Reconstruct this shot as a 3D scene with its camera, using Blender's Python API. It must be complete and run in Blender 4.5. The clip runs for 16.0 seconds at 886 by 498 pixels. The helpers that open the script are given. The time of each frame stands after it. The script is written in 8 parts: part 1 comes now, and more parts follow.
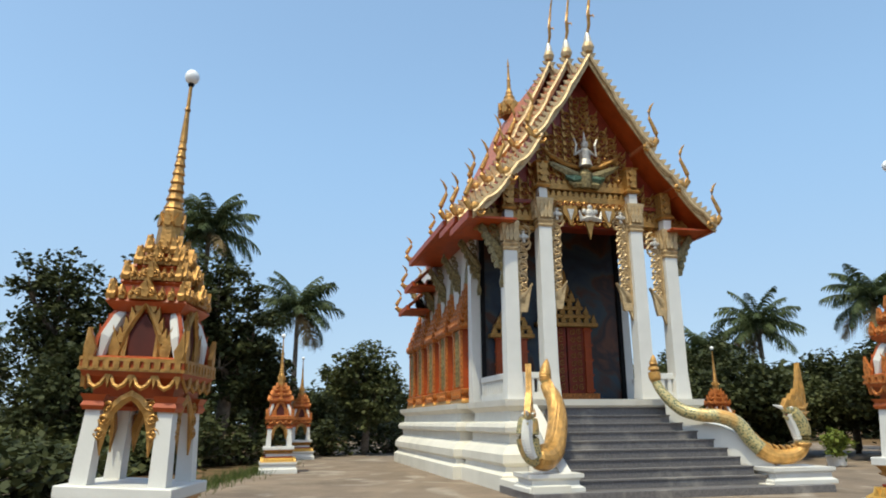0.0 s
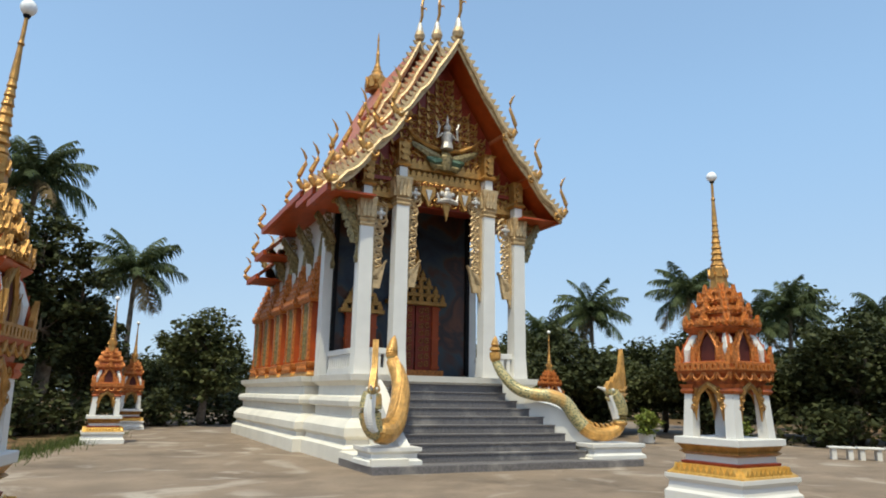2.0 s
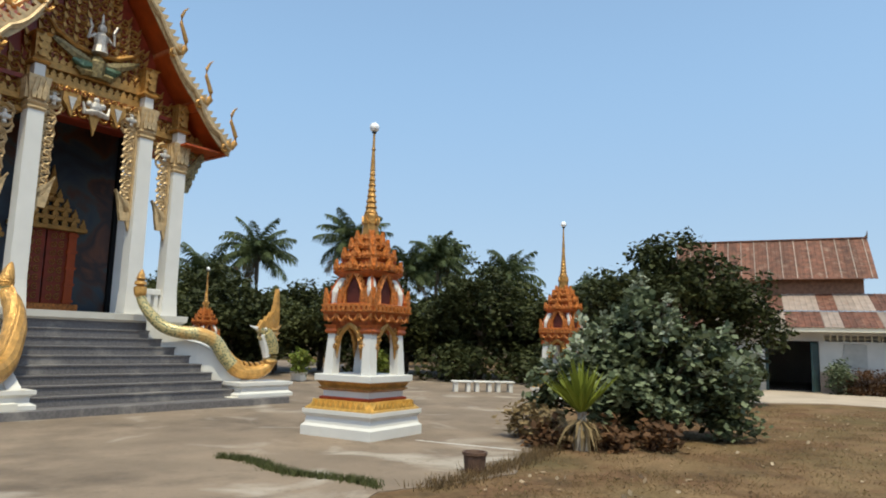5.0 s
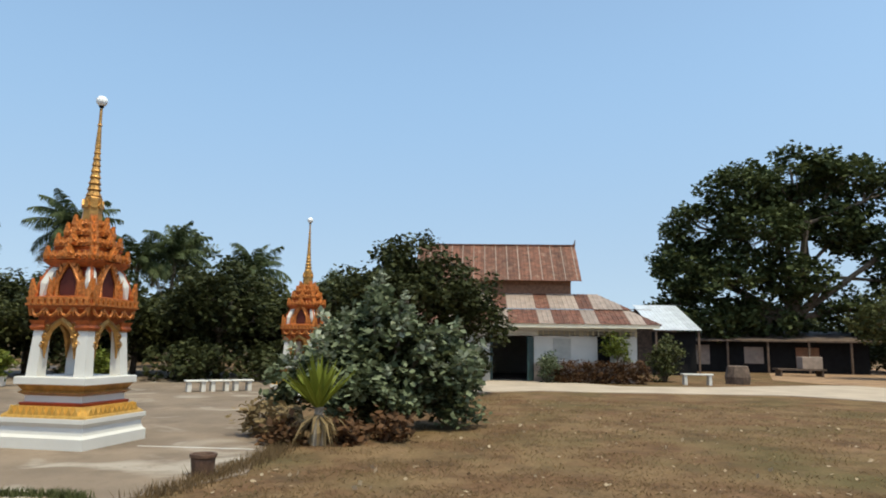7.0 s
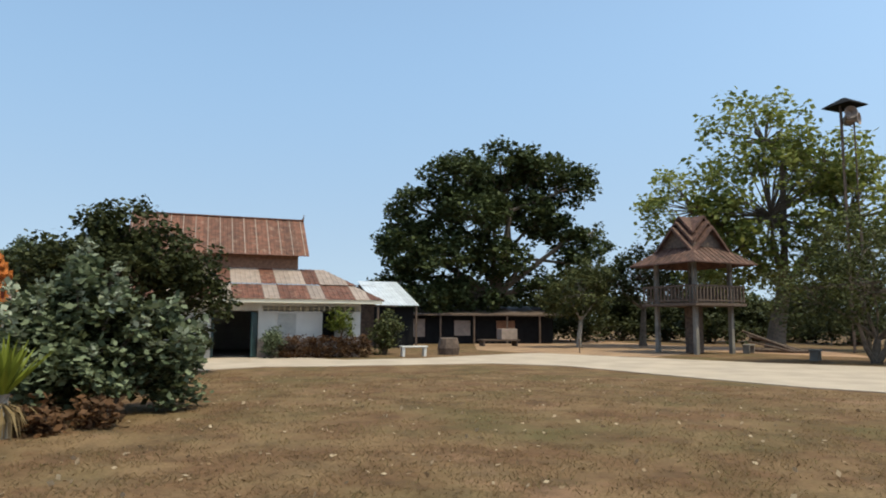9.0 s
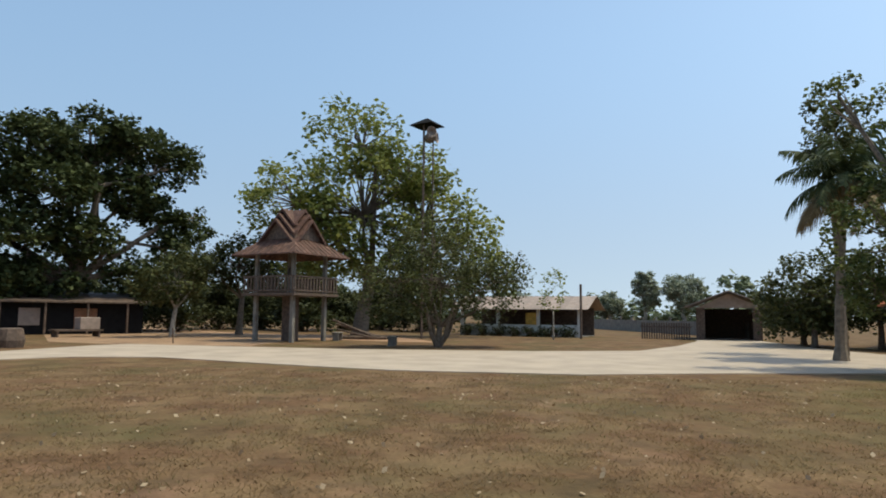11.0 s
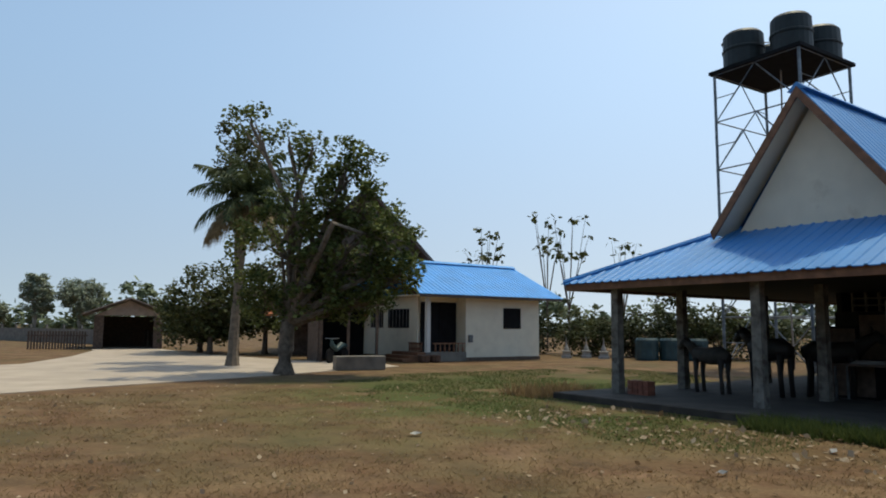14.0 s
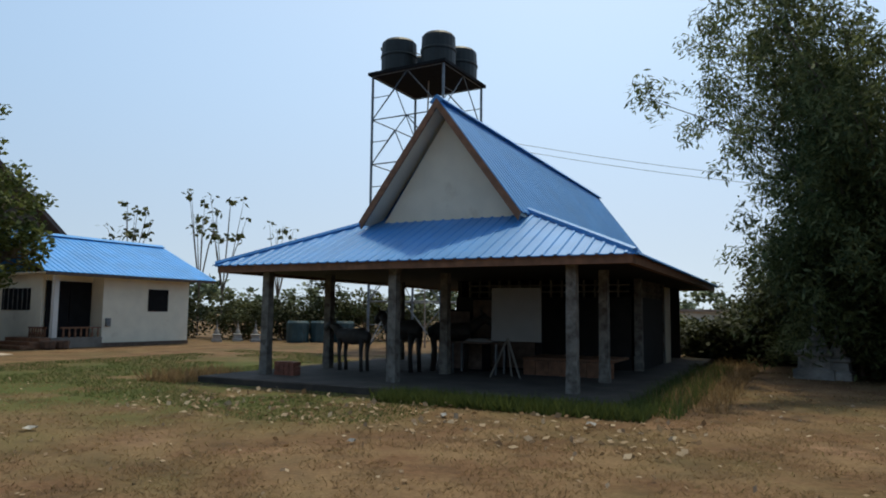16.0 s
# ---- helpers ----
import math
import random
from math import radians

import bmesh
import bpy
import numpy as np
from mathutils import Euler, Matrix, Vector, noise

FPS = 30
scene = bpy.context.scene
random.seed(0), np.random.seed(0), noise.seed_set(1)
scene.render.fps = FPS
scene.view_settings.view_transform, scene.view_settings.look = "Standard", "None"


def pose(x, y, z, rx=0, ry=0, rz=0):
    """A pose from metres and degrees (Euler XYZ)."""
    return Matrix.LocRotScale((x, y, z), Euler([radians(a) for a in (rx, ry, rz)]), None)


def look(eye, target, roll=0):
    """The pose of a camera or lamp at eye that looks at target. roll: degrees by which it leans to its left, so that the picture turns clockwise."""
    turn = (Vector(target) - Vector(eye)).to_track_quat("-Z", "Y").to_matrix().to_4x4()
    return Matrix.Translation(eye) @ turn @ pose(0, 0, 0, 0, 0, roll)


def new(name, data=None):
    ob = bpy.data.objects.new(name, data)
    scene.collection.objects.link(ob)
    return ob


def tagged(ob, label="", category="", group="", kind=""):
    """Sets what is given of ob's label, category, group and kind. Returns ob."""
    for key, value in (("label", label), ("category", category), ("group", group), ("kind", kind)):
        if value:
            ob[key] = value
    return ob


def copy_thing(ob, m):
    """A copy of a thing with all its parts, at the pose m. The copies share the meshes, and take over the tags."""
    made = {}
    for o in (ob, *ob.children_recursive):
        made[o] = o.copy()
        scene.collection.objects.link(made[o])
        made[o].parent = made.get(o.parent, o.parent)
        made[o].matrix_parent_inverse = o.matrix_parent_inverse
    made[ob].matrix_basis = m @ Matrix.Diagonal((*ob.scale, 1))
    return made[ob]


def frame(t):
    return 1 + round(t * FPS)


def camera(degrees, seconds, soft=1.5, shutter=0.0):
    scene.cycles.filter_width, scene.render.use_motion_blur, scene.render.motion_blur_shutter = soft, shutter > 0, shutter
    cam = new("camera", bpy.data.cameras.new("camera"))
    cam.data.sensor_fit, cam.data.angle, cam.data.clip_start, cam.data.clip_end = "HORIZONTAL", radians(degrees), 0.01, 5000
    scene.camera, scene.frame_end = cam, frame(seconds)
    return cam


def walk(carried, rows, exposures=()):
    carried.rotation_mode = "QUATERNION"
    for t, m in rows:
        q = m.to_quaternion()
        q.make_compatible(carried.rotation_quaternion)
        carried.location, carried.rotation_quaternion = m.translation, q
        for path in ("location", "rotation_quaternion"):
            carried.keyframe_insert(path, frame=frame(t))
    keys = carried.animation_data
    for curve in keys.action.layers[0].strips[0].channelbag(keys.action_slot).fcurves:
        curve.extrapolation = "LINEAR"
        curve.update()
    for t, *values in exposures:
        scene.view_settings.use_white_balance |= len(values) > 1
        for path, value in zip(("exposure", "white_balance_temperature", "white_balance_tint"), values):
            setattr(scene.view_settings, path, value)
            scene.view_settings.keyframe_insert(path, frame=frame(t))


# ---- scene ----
EXPOSURES = [(0.0, 0.88, 6700, -3.0), (2.0, 0.86, 6750, -2.0), (3.0, 0.78, 6750, -2.0), (8.0, 0.82, 6850, -2.0), (11.0, 0.62, 6850, -1.0), (14.0, 0.38, 6900, -1.0), (16.0, 0.34, 6900, -1.0)]
cam = camera(65.6, 16.0, soft=1.9)
# seconds, place, pitch, roll, yaw
ROWS = [
    (0.0, -0.000, -0.000, 1.500, 14.10, 0.48, -10.88),
    (0.5, -0.052, -0.033, 1.475, 13.80, 0.36, -13.36),
    (1.0, -0.106, -0.050, 1.478, 13.70, -0.19, -16.76),
    (1.5, 0.039, -0.006, 1.476, 13.57, -0.36, -19.74),
    (2.0, -0.017, -0.040, 1.508, 12.10, -1.01, -23.53),
    (2.5, 0.032, -0.046, 1.514, 10.13, -1.39, -27.75),
    (3.0, 0.097, -0.047, 1.496, 8.55, -2.03, -32.74),
    (5.5, 0.397, -0.034, 1.507, 7.89, -1.40, -54.79),
    (6.0, 0.404, -0.049, 1.516, 7.88, -1.56, -59.59),
    (6.5, 0.402, -0.090, 1.502, 8.08, -1.34, -65.74),
    (7.0, 0.403, -0.099, 1.488, 7.99, -0.86, -71.36),
    (7.5, 0.463, -0.076, 1.476, 8.17, -1.19, -76.18),
    (8.0, 0.410, -0.115, 1.486, 7.84, -1.26, -81.60),
    (10.5, 0.512, 0.186, 1.474, 4.91, -0.22, -117.14),
    (11.0, 0.573, 0.140, 1.488, 5.48, -0.53, -126.67),
    (11.5, 0.667, -0.095, 1.502, 4.54, 0.69, -136.16),
    (12.0, 0.751, -0.240, 1.511, 4.75, -0.26, -141.67),
    (12.5, 0.820, -0.331, 1.482, 5.85, 0.15, -149.86),
    (13.0, 0.922, -0.359, 1.483, 6.24, 1.22, -159.78),
    (13.5, 0.938, -0.327, 1.504, 5.43, 0.33, -167.76),
    (14.0, 0.895, -0.279, 1.525, 6.53, -0.53, -173.62),
    (14.5, 0.866, -0.278, 1.511, 6.97, -0.63, -179.22),
    (15.0, 0.863, -0.202, 1.473, 5.80, -0.29, -186.07),
    (15.5, 0.838, -0.186, 1.485, 4.60, 0.30, -193.91),
    (16.0, 0.818, -0.068, 1.501, 5.46, -0.63, -201.65),
]
walk(cam, [(t, pose(x, y, z, 90 + pitch, roll, yaw)) for t, x, y, z, pitch, roll, yaw in ROWS], EXPOSURES)

# ---- light ----
SUN_UP, SUN_FROM = 66.0, (-0.60, -0.80)
world = bpy.data.worlds.new("sky")
scene.world = world
world.use_nodes = True
wn, wl = world.node_tree.nodes, world.node_tree.links
sky = wn.new("ShaderNodeTexSky")
sky.sky_type = "NISHITA"
sky.sun_disc = False
sky.sun_elevation = radians(SUN_UP)
sky.sun_rotation = math.atan2(SUN_FROM[0], SUN_FROM[1])
sky.air_density, sky.dust_density, sky.ozone_density = 1.0, 1.6, 0.8
wn["Background"].inputs["Strength"].default_value = 0.15
# thick haze evens out the sky: look it up a little higher than the true direction
geo = wn.new("ShaderNodeTexCoord")
sep, com = wn.new("ShaderNodeSeparateXYZ"), wn.new("ShaderNodeCombineXYZ")
mul = wn.new("ShaderNodeMath")
mul.operation, mul.inputs[1].default_value, mul.inputs[2].default_value = "MULTIPLY_ADD", 0.75, 0.16
wl.new(geo.outputs["Generated"], sep.inputs[0])
wl.new(sep.outputs["X"], com.inputs["X"])
wl.new(sep.outputs["Y"], com.inputs["Y"])
wl.new(sep.outputs["Z"], mul.inputs[0])
wl.new(mul.outputs[0], com.inputs["Z"])
nrm = wn.new("ShaderNodeVectorMath")
nrm.operation = "NORMALIZE"
wl.new(com.outputs[0], nrm.inputs[0])
wl.new(nrm.outputs[0], sky.inputs["Vector"])
# dry-season haze greys the lowest part of the sky
hz = wn.new("ShaderNodeMapRange")
hz.interpolation_type = "SMOOTHSTEP"
hz.inputs["From Min"].default_value, hz.inputs["From Max"].default_value = 0.0, 0.42
hz.inputs["To Min"].default_value, hz.inputs["To Max"].default_value = 0.85, 0.0
wl.new(sep.outputs["Z"], hz.inputs["Value"])
hm = wn.new("ShaderNodeMix")
hm.data_type, hm.blend_type = "RGBA", "MULTIPLY"
hm.inputs["B"].default_value = (0.84, 0.71, 0.68, 1)
wl.new(hz.outputs[0], hm.inputs["Factor"])
wl.new(sky.outputs[0], hm.inputs["A"])
wl.new(hm.outputs["Result"], wn["Background"].inputs["Color"])
sun = new("sun", bpy.data.lights.new("sun", "SUN"))
sun.data.energy, sun.data.angle, sun.data.color = 2.0, radians(0.6), (1.0, 0.90, 0.74)
_su = radians(SUN_UP)
_sn = math.hypot(*SUN_FROM)
sun.matrix_world = look((0, 0, 60), (-SUN_FROM[0] / _sn * 60 * math.cos(_su) / math.sin(_su), -SUN_FROM[1] / _sn * 60 * math.cos(_su) / math.sin(_su), 0))

# ---- materials ----
def mat(name, colour, rough=0.6, metal=0.0, vary=0.25, scale=3.0, bump=0.0, bump_scale=30.0, dirt=None, dirt_at=(0.55, 0.7), dirt_scale=1.2, rand=0.0, spec=0.4):
    m = bpy.data.materials.new(name)
    m.use_nodes = True
    n, l = m.node_tree.nodes, m.node_tree.links
    b = n["Principled BSDF"]
    b.inputs["Roughness"].default_value, b.inputs["Metallic"].default_value = rough, metal
    b.inputs["Specular IOR Level"].default_value = spec
    tc = n.new("ShaderNodeTexCoord")
    no = n.new("ShaderNodeTexNoise")
    no.inputs["Scale"].default_value, no.inputs["Detail"].default_value = scale, 6.0
    l.new(tc.outputs["Object"], no.inputs["Vector"])
    ra = n.new("ShaderNodeValToRGB")
    lo = [c * (1 - vary) for c in colour]
    hi = [min(1, c * (1 + vary)) for c in colour]
    ra.color_ramp.elements[0].position, ra.color_ramp.elements[1].position = 0.3, 0.7
    ra.color_ramp.elements[0].color, ra.color_ramp.elements[1].color = (*lo, 1), (*hi, 1)
    l.new(no.outputs["Fac"], ra.inputs["Fac"])
    out = ra.outputs["Color"]
    if dirt:
        n2 = n.new("ShaderNodeTexNoise")
        n2.inputs["Scale"].default_value, n2.inputs["Detail"].default_value = dirt_scale, 8.0
        n2.inputs["Roughness"].default_value = 0.65
        l.new(tc.outputs["Object"], n2.inputs["Vector"])
        r2 = n.new("ShaderNodeMapRange")
        r2.inputs["From Min"].default_value, r2.inputs["From Max"].default_value = dirt_at
        l.new(n2.outputs["Fac"], r2.inputs["Value"])
        mx = n.new("ShaderNodeMix")
        mx.data_type = "RGBA"
        l.new(r2.outputs[0], mx.inputs["Factor"])
        l.new(out, mx.inputs["A"])
        mx.inputs["B"].default_value = (*dirt, 1)
        out = mx.outputs["Result"]
    if rand:
        oi = n.new("ShaderNodeObjectInfo")
        hs = n.new("ShaderNodeHueSaturation")
        mr = n.new("ShaderNodeMapRange")
        mr.inputs["To Min"].default_value, mr.inputs["To Max"].default_value = 1 - rand, 1 + rand
        l.new(oi.outputs["Random"], mr.inputs["Value"])
        l.new(mr.outputs[0], hs.inputs["Value"])
        l.new(out, hs.inputs["Color"])
        out = hs.outputs["Color"]
    l.new(out, b.inputs["Base Color"])
    if bump:
        nb = n.new("ShaderNodeTexNoise")
        nb.inputs["Scale"].default_value, nb.inputs["Detail"].default_value = bump_scale, 5.0
        l.new(tc.outputs["Object"], nb.inputs["Vector"])
        bu = n.new("ShaderNodeBump")
        bu.inputs["Strength"].default_value, bu.inputs["Distance"].default_value = bump, 0.02
        l.new(nb.outputs["Fac"], bu.inputs["Height"])
        l.new(bu.outputs[0], b.inputs["Normal"])
    return m


def leaf_mat(name, a, b2, rough=0.5, through_light=0.22):
    m = bpy.data.materials.new(name)
    m.use_nodes = True
    n, l = m.node_tree.nodes, m.node_tree.links
    b = n["Principled BSDF"]
    b.inputs["Roughness"].default_value = max(rough, 0.6)
    b.inputs["Specular IOR Level"].default_value = 0.15
    ge = n.new("ShaderNodeNewGeometry")
    ra = n.new("ShaderNodeValToRGB")
    ra.color_ramp.elements[0].color, ra.color_ramp.elements[1].color = (*a, 1), (*b2, 1)
    l.new(ge.outputs["Random Per Island"], ra.inputs["Fac"])
    l.new(ra.outputs[0], b.inputs["Base Color"])
    tr = n.new("ShaderNodeBsdfTranslucent")
    l.new(ra.outputs[0], tr.inputs["Color"])
    mx = n.new("ShaderNodeMixShader")
    mx.inputs[0].default_value = through_light
    l.new(b.outputs[0], mx.inputs[1])
    l.new(tr.outputs[0], mx.inputs[2])
    l.new(mx.outputs[0], n["Material Output"].inputs["Surface"])
    return m


WHITE = mat("white_paint", (0.63, 0.61, 0.57), 0.5, vary=0.05, scale=2, bump=0.1, dirt=(0.58, 0.55, 0.48), dirt_at=(0.58, 0.8))
WHITE_BASE = mat("white_plaster", (0.66, 0.62, 0.54), 0.6, vary=0.06, scale=1.5, bump=0.15, dirt=(0.52, 0.48, 0.40), dirt_at=(0.56, 0.82))
GOLD = mat("gold_paint", (0.40, 0.21, 0.058), 0.34, 0.5, vary=0.3, scale=9, bump=0.5, bump_scale=45)
GOLD_SHINY = mat("bright_gold", (0.60, 0.35, 0.085), 0.3, 0.4, vary=0.2, scale=12, bump=0.4, bump_scale=40)
GOLD_PALE = mat("pale_gold_paint", (0.50, 0.355, 0.19), 0.42, 0.25, vary=0.25, scale=9, bump=0.5, bump_scale=45)
ORANGE_GOLD = mat("orange_gold_paint", (0.48, 0.165, 0.04), 0.36, 0.35, vary=0.5, scale=22, bump=0.5, bump_scale=50)
RED = mat("red_lacquer", (0.22, 0.028, 0.010), 0.45, vary=0.25, scale=4)
ORANGE = mat("orange_red_paint", (0.34, 0.055, 0.008), 0.45, vary=0.2, scale=4)
RED_ORANGE = mat("red_orange_paint", (0.36, 0.085, 0.018), 0.42, 0.1, vary=0.35, scale=14, bump=0.3, bump_scale=40)
GREEN_GLASS = mat("green_mosaic", (0.07, 0.12, 0.075), 0.3, 0.2, vary=0.5, scale=30, bump=0.4, bump_scale=60)
TILE_ROOF = mat("orange_roof_tile", (0.40, 0.12, 0.045), 0.5, vary=0.3, scale=12)
GREY_STEP = mat("grey_granite_tile", (0.135, 0.125, 0.125), 0.45, vary=0.25, scale=25, dirt=(0.26, 0.24, 0.22), rand=0.06)
OLIVE_GOLD = mat("tarnished_green_gold", (0.22, 0.17, 0.075), 0.4, 0.15, vary=0.55, scale=16, bump=0.5, bump_scale=45)
EARTH = mat("bare_orange_earth", (0.30, 0.19, 0.11), 0.95, vary=0.25, scale=0.8, bump=0.4, bump_scale=25, dirt=(0.17, 0.10, 0.06), dirt_at=(0.5, 0.7), dirt_scale=0.6)
# dusty concrete, darkened so the roof's shade sits in the floor colour
SLAB = mat("dusty_shaded_slab", (0.055, 0.046, 0.037), 0.9, vary=0.3, scale=2.0, bump=0.3, dirt=(0.10, 0.08, 0.064), dirt_at=(0.5, 0.7))
LEAF_BAMBOO = leaf_mat("bamboo_leaf", (0.045, 0.06, 0.02), (0.19, 0.21, 0.09), 0.5, 0.4)
LEAF_MANGO = leaf_mat("mango_leaf", (0.045, 0.065, 0.018), (0.18, 0.20, 0.065), 0.5, 0.32)
# niche red darkened, with the recess's shade in the colour
DARK_RED = mat("shaded_red_recess", (0.07, 0.011, 0.006), 0.7, vary=0.3)
# near-black: the shade under the pavilion roof is put into this colour
DARK = mat("shaded_interior", (0.014, 0.0125, 0.0115), 0.8, vary=0.3)
GLOBE = mat("opal_globe", (0.85, 0.85, 0.84), 0.15, vary=0.03)
SILVER = mat("silver_paint", (0.50, 0.46, 0.41), 0.35, 0.3, vary=0.25, scale=14, bump=0.5, bump_scale=40)
CONCRETE = mat("worn_concrete", (0.235, 0.18, 0.13), 0.85, vary=0.16, scale=1.1, bump=0.35, bump_scale=35, dirt=(0.135, 0.10, 0.072), dirt_at=(0.48, 0.74), dirt_scale=0.55)
CONCRETE_PALE = mat("pale_concrete_road", (0.40, 0.325, 0.25), 0.85, vary=0.16, scale=0.8, bump=0.3, bump_scale=35, dirt=(0.42, 0.33, 0.25), dirt_at=(0.55, 0.8), dirt_scale=0.4)
CONCRETE_GREY = mat("grey_concrete", (0.19, 0.17, 0.145), 0.85, vary=0.3, scale=2.5, bump=0.3, dirt=(0.2, 0.18, 0.15), dirt_at=(0.5, 0.75))
CREAM = mat("cream_wall_paint", (0.72, 0.66, 0.52), 0.6, vary=0.06, scale=2, bump=0.1, dirt=(0.5, 0.42, 0.3), dirt_at=(0.6, 0.85))
BLUE_ROOF = mat("blue_metal_roof", (0.035, 0.27, 0.66), 0.35, 0.0, vary=0.14, scale=1.2, spec=0.5)
BLUE_ROOF2 = mat("pale_blue_metal_roof", (0.06, 0.235, 0.53), 0.42, 0.05, vary=0.12, scale=1.0, spec=0.4)
RUST = mat("rusty_sheet", (0.125, 0.050, 0.030), 0.7, vary=0.45, scale=3.5, bump=0.3, dirt=(0.22, 0.13, 0.09), dirt_at=(0.55, 0.7), dirt_scale=2.0, rand=0.22)
PALE_SHEET = mat("pale_grey_sheet", (0.29, 0.225, 0.185), 0.55, vary=0.2, scale=3, dirt=(0.28, 0.15, 0.1), dirt_at=(0.6, 0.75), dirt_scale=2.5, rand=0.15)
WOOD_DARK = mat("weathered_dark_wood", (0.11, 0.075, 0.055), 0.75, vary=0.4, scale=6, bump=0.3)
RUST_DARK = mat("dark_rusty_sheet", (0.10, 0.05, 0.035), 0.75, vary=0.45, scale=3.5, bump=0.3, dirt=(0.2, 0.11, 0.08), dirt_at=(0.56, 0.72), dirt_scale=2.0)
WOOD_BROWN = mat("brown_wood", (0.20, 0.095, 0.05), 0.6, vary=0.3, scale=6, bump=0.3)
BARK = mat("bark", (0.15, 0.115, 0.085), 0.9, vary=0.4, scale=8, bump=0.8, bump_scale=18)
BARK_PALM = mat("palm_bark", (0.17, 0.135, 0.10), 0.9, vary=0.35, scale=6, bump=0.7, bump_scale=14)
BARK_PALE = mat("pale_bark", (0.30, 0.26, 0.21), 0.9, vary=0.35, scale=8, bump=0.8, bump_scale=18)
STEEL = mat("dark_galvanised_steel", (0.16, 0.17, 0.18), 0.5, 0.5, vary=0.3, scale=5)
TANK = mat("dark_green_tank", (0.012, 0.017, 0.017), 0.55, vary=0.3, scale=4)
# for black parts, and for panels that paint the shade inside openings
BLACK = mat("black_and_opening_shade", (0.012, 0.012, 0.013), 0.85, vary=0.2, spec=0.1)
WEATHERED = mat("weathered_plaster", (0.34, 0.32, 0.29), 0.85, vary=0.3, scale=5, bump=0.3, dirt=(0.09, 0.085, 0.075), dirt_at=(0.45, 0.65))
BOARD = mat("white_board", (0.24, 0.235, 0.22), 0.5, vary=0.06)
WEATHERED_POST = mat("flaking_whitewash", (0.19, 0.175, 0.15), 0.85, vary=0.35, scale=7, bump=0.4, dirt=(0.09, 0.075, 0.06), dirt_at=(0.48, 0.62), dirt_scale=4.0)
CLAY = mat("dark_clay", (0.10, 0.055, 0.035), 0.7, vary=0.4, scale=8, bump=0.5)
# both statue colours are lowered to carry the shade under the pavilion roof
STATUE = mat("dark_statue", (0.022, 0.019, 0.017), 0.6, vary=0.4, scale=5)
STATUE_GREY = mat("grey_statue", (0.055, 0.05, 0.045), 0.7, vary=0.3, scale=5)
BLUE_TARP = mat("blue_tarp", (0.06, 0.13, 0.21), 0.5, vary=0.3, scale=2)
TEAL = mat("teal_paint", (0.03, 0.06, 0.065), 0.5, vary=0.3)
DRY = leaf_mat("dry_leaf", (0.20, 0.12, 0.06), (0.48, 0.38, 0.26), 0.8)
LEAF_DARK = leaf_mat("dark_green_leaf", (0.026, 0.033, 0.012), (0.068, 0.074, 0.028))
LEAF_MID = leaf_mat("green_leaf", (0.045, 0.055, 0.019), (0.115, 0.120, 0.046))
LEAF_BRIGHT = leaf_mat("fresh_green_leaf", (0.11, 0.14, 0.032), (0.32, 0.33, 0.10), 0.5, 0.4)
LEAF_DEEP = leaf_mat("deep_green_leaf", (0.032, 0.046, 0.017), (0.095, 0.112, 0.042))
LEAF_GREY = leaf_mat("grey_green_leaf", (0.05, 0.068, 0.032), (0.21, 0.24, 0.14), 0.5)
# silvery shoots of the bush; also paints distance haze on far trees
LEAF_SILVER_HAZE = leaf_mat("silvery_and_hazy_leaf", (0.16, 0.19, 0.12), (0.38, 0.40, 0.30))
LEAF_YOUNG = leaf_mat("young_palm_leaf", (0.08, 0.11, 0.012), (0.22, 0.24, 0.035))
LEAF_PALM = leaf_mat("palm_leaf", (0.035, 0.05, 0.02), (0.10, 0.12, 0.05), 0.4)
LEAF_PALM_DRY = leaf_mat("dry_palm_leaf", (0.14, 0.10, 0.05), (0.28, 0.20, 0.10), 0.7)
LEAF_LIME = leaf_mat("lime_leaf", (0.09, 0.12, 0.02), (0.20, 0.22, 0.045))
LEAF_RUSSET = leaf_mat("russet_leaf", (0.06, 0.035, 0.02), (0.15, 0.075, 0.035))
GRASS = leaf_mat("dry_grass", (0.12, 0.082, 0.042), (0.31, 0.21, 0.11), 0.8, 0.6)
GRASS_OLIVE = leaf_mat("olive_grass", (0.12, 0.105, 0.045), (0.24, 0.20, 0.09), 0.8, 0.6)
GRASS_GREEN = leaf_mat("green_grass", (0.045, 0.068, 0.018), (0.115, 0.14, 0.042), 0.7, 0.4)


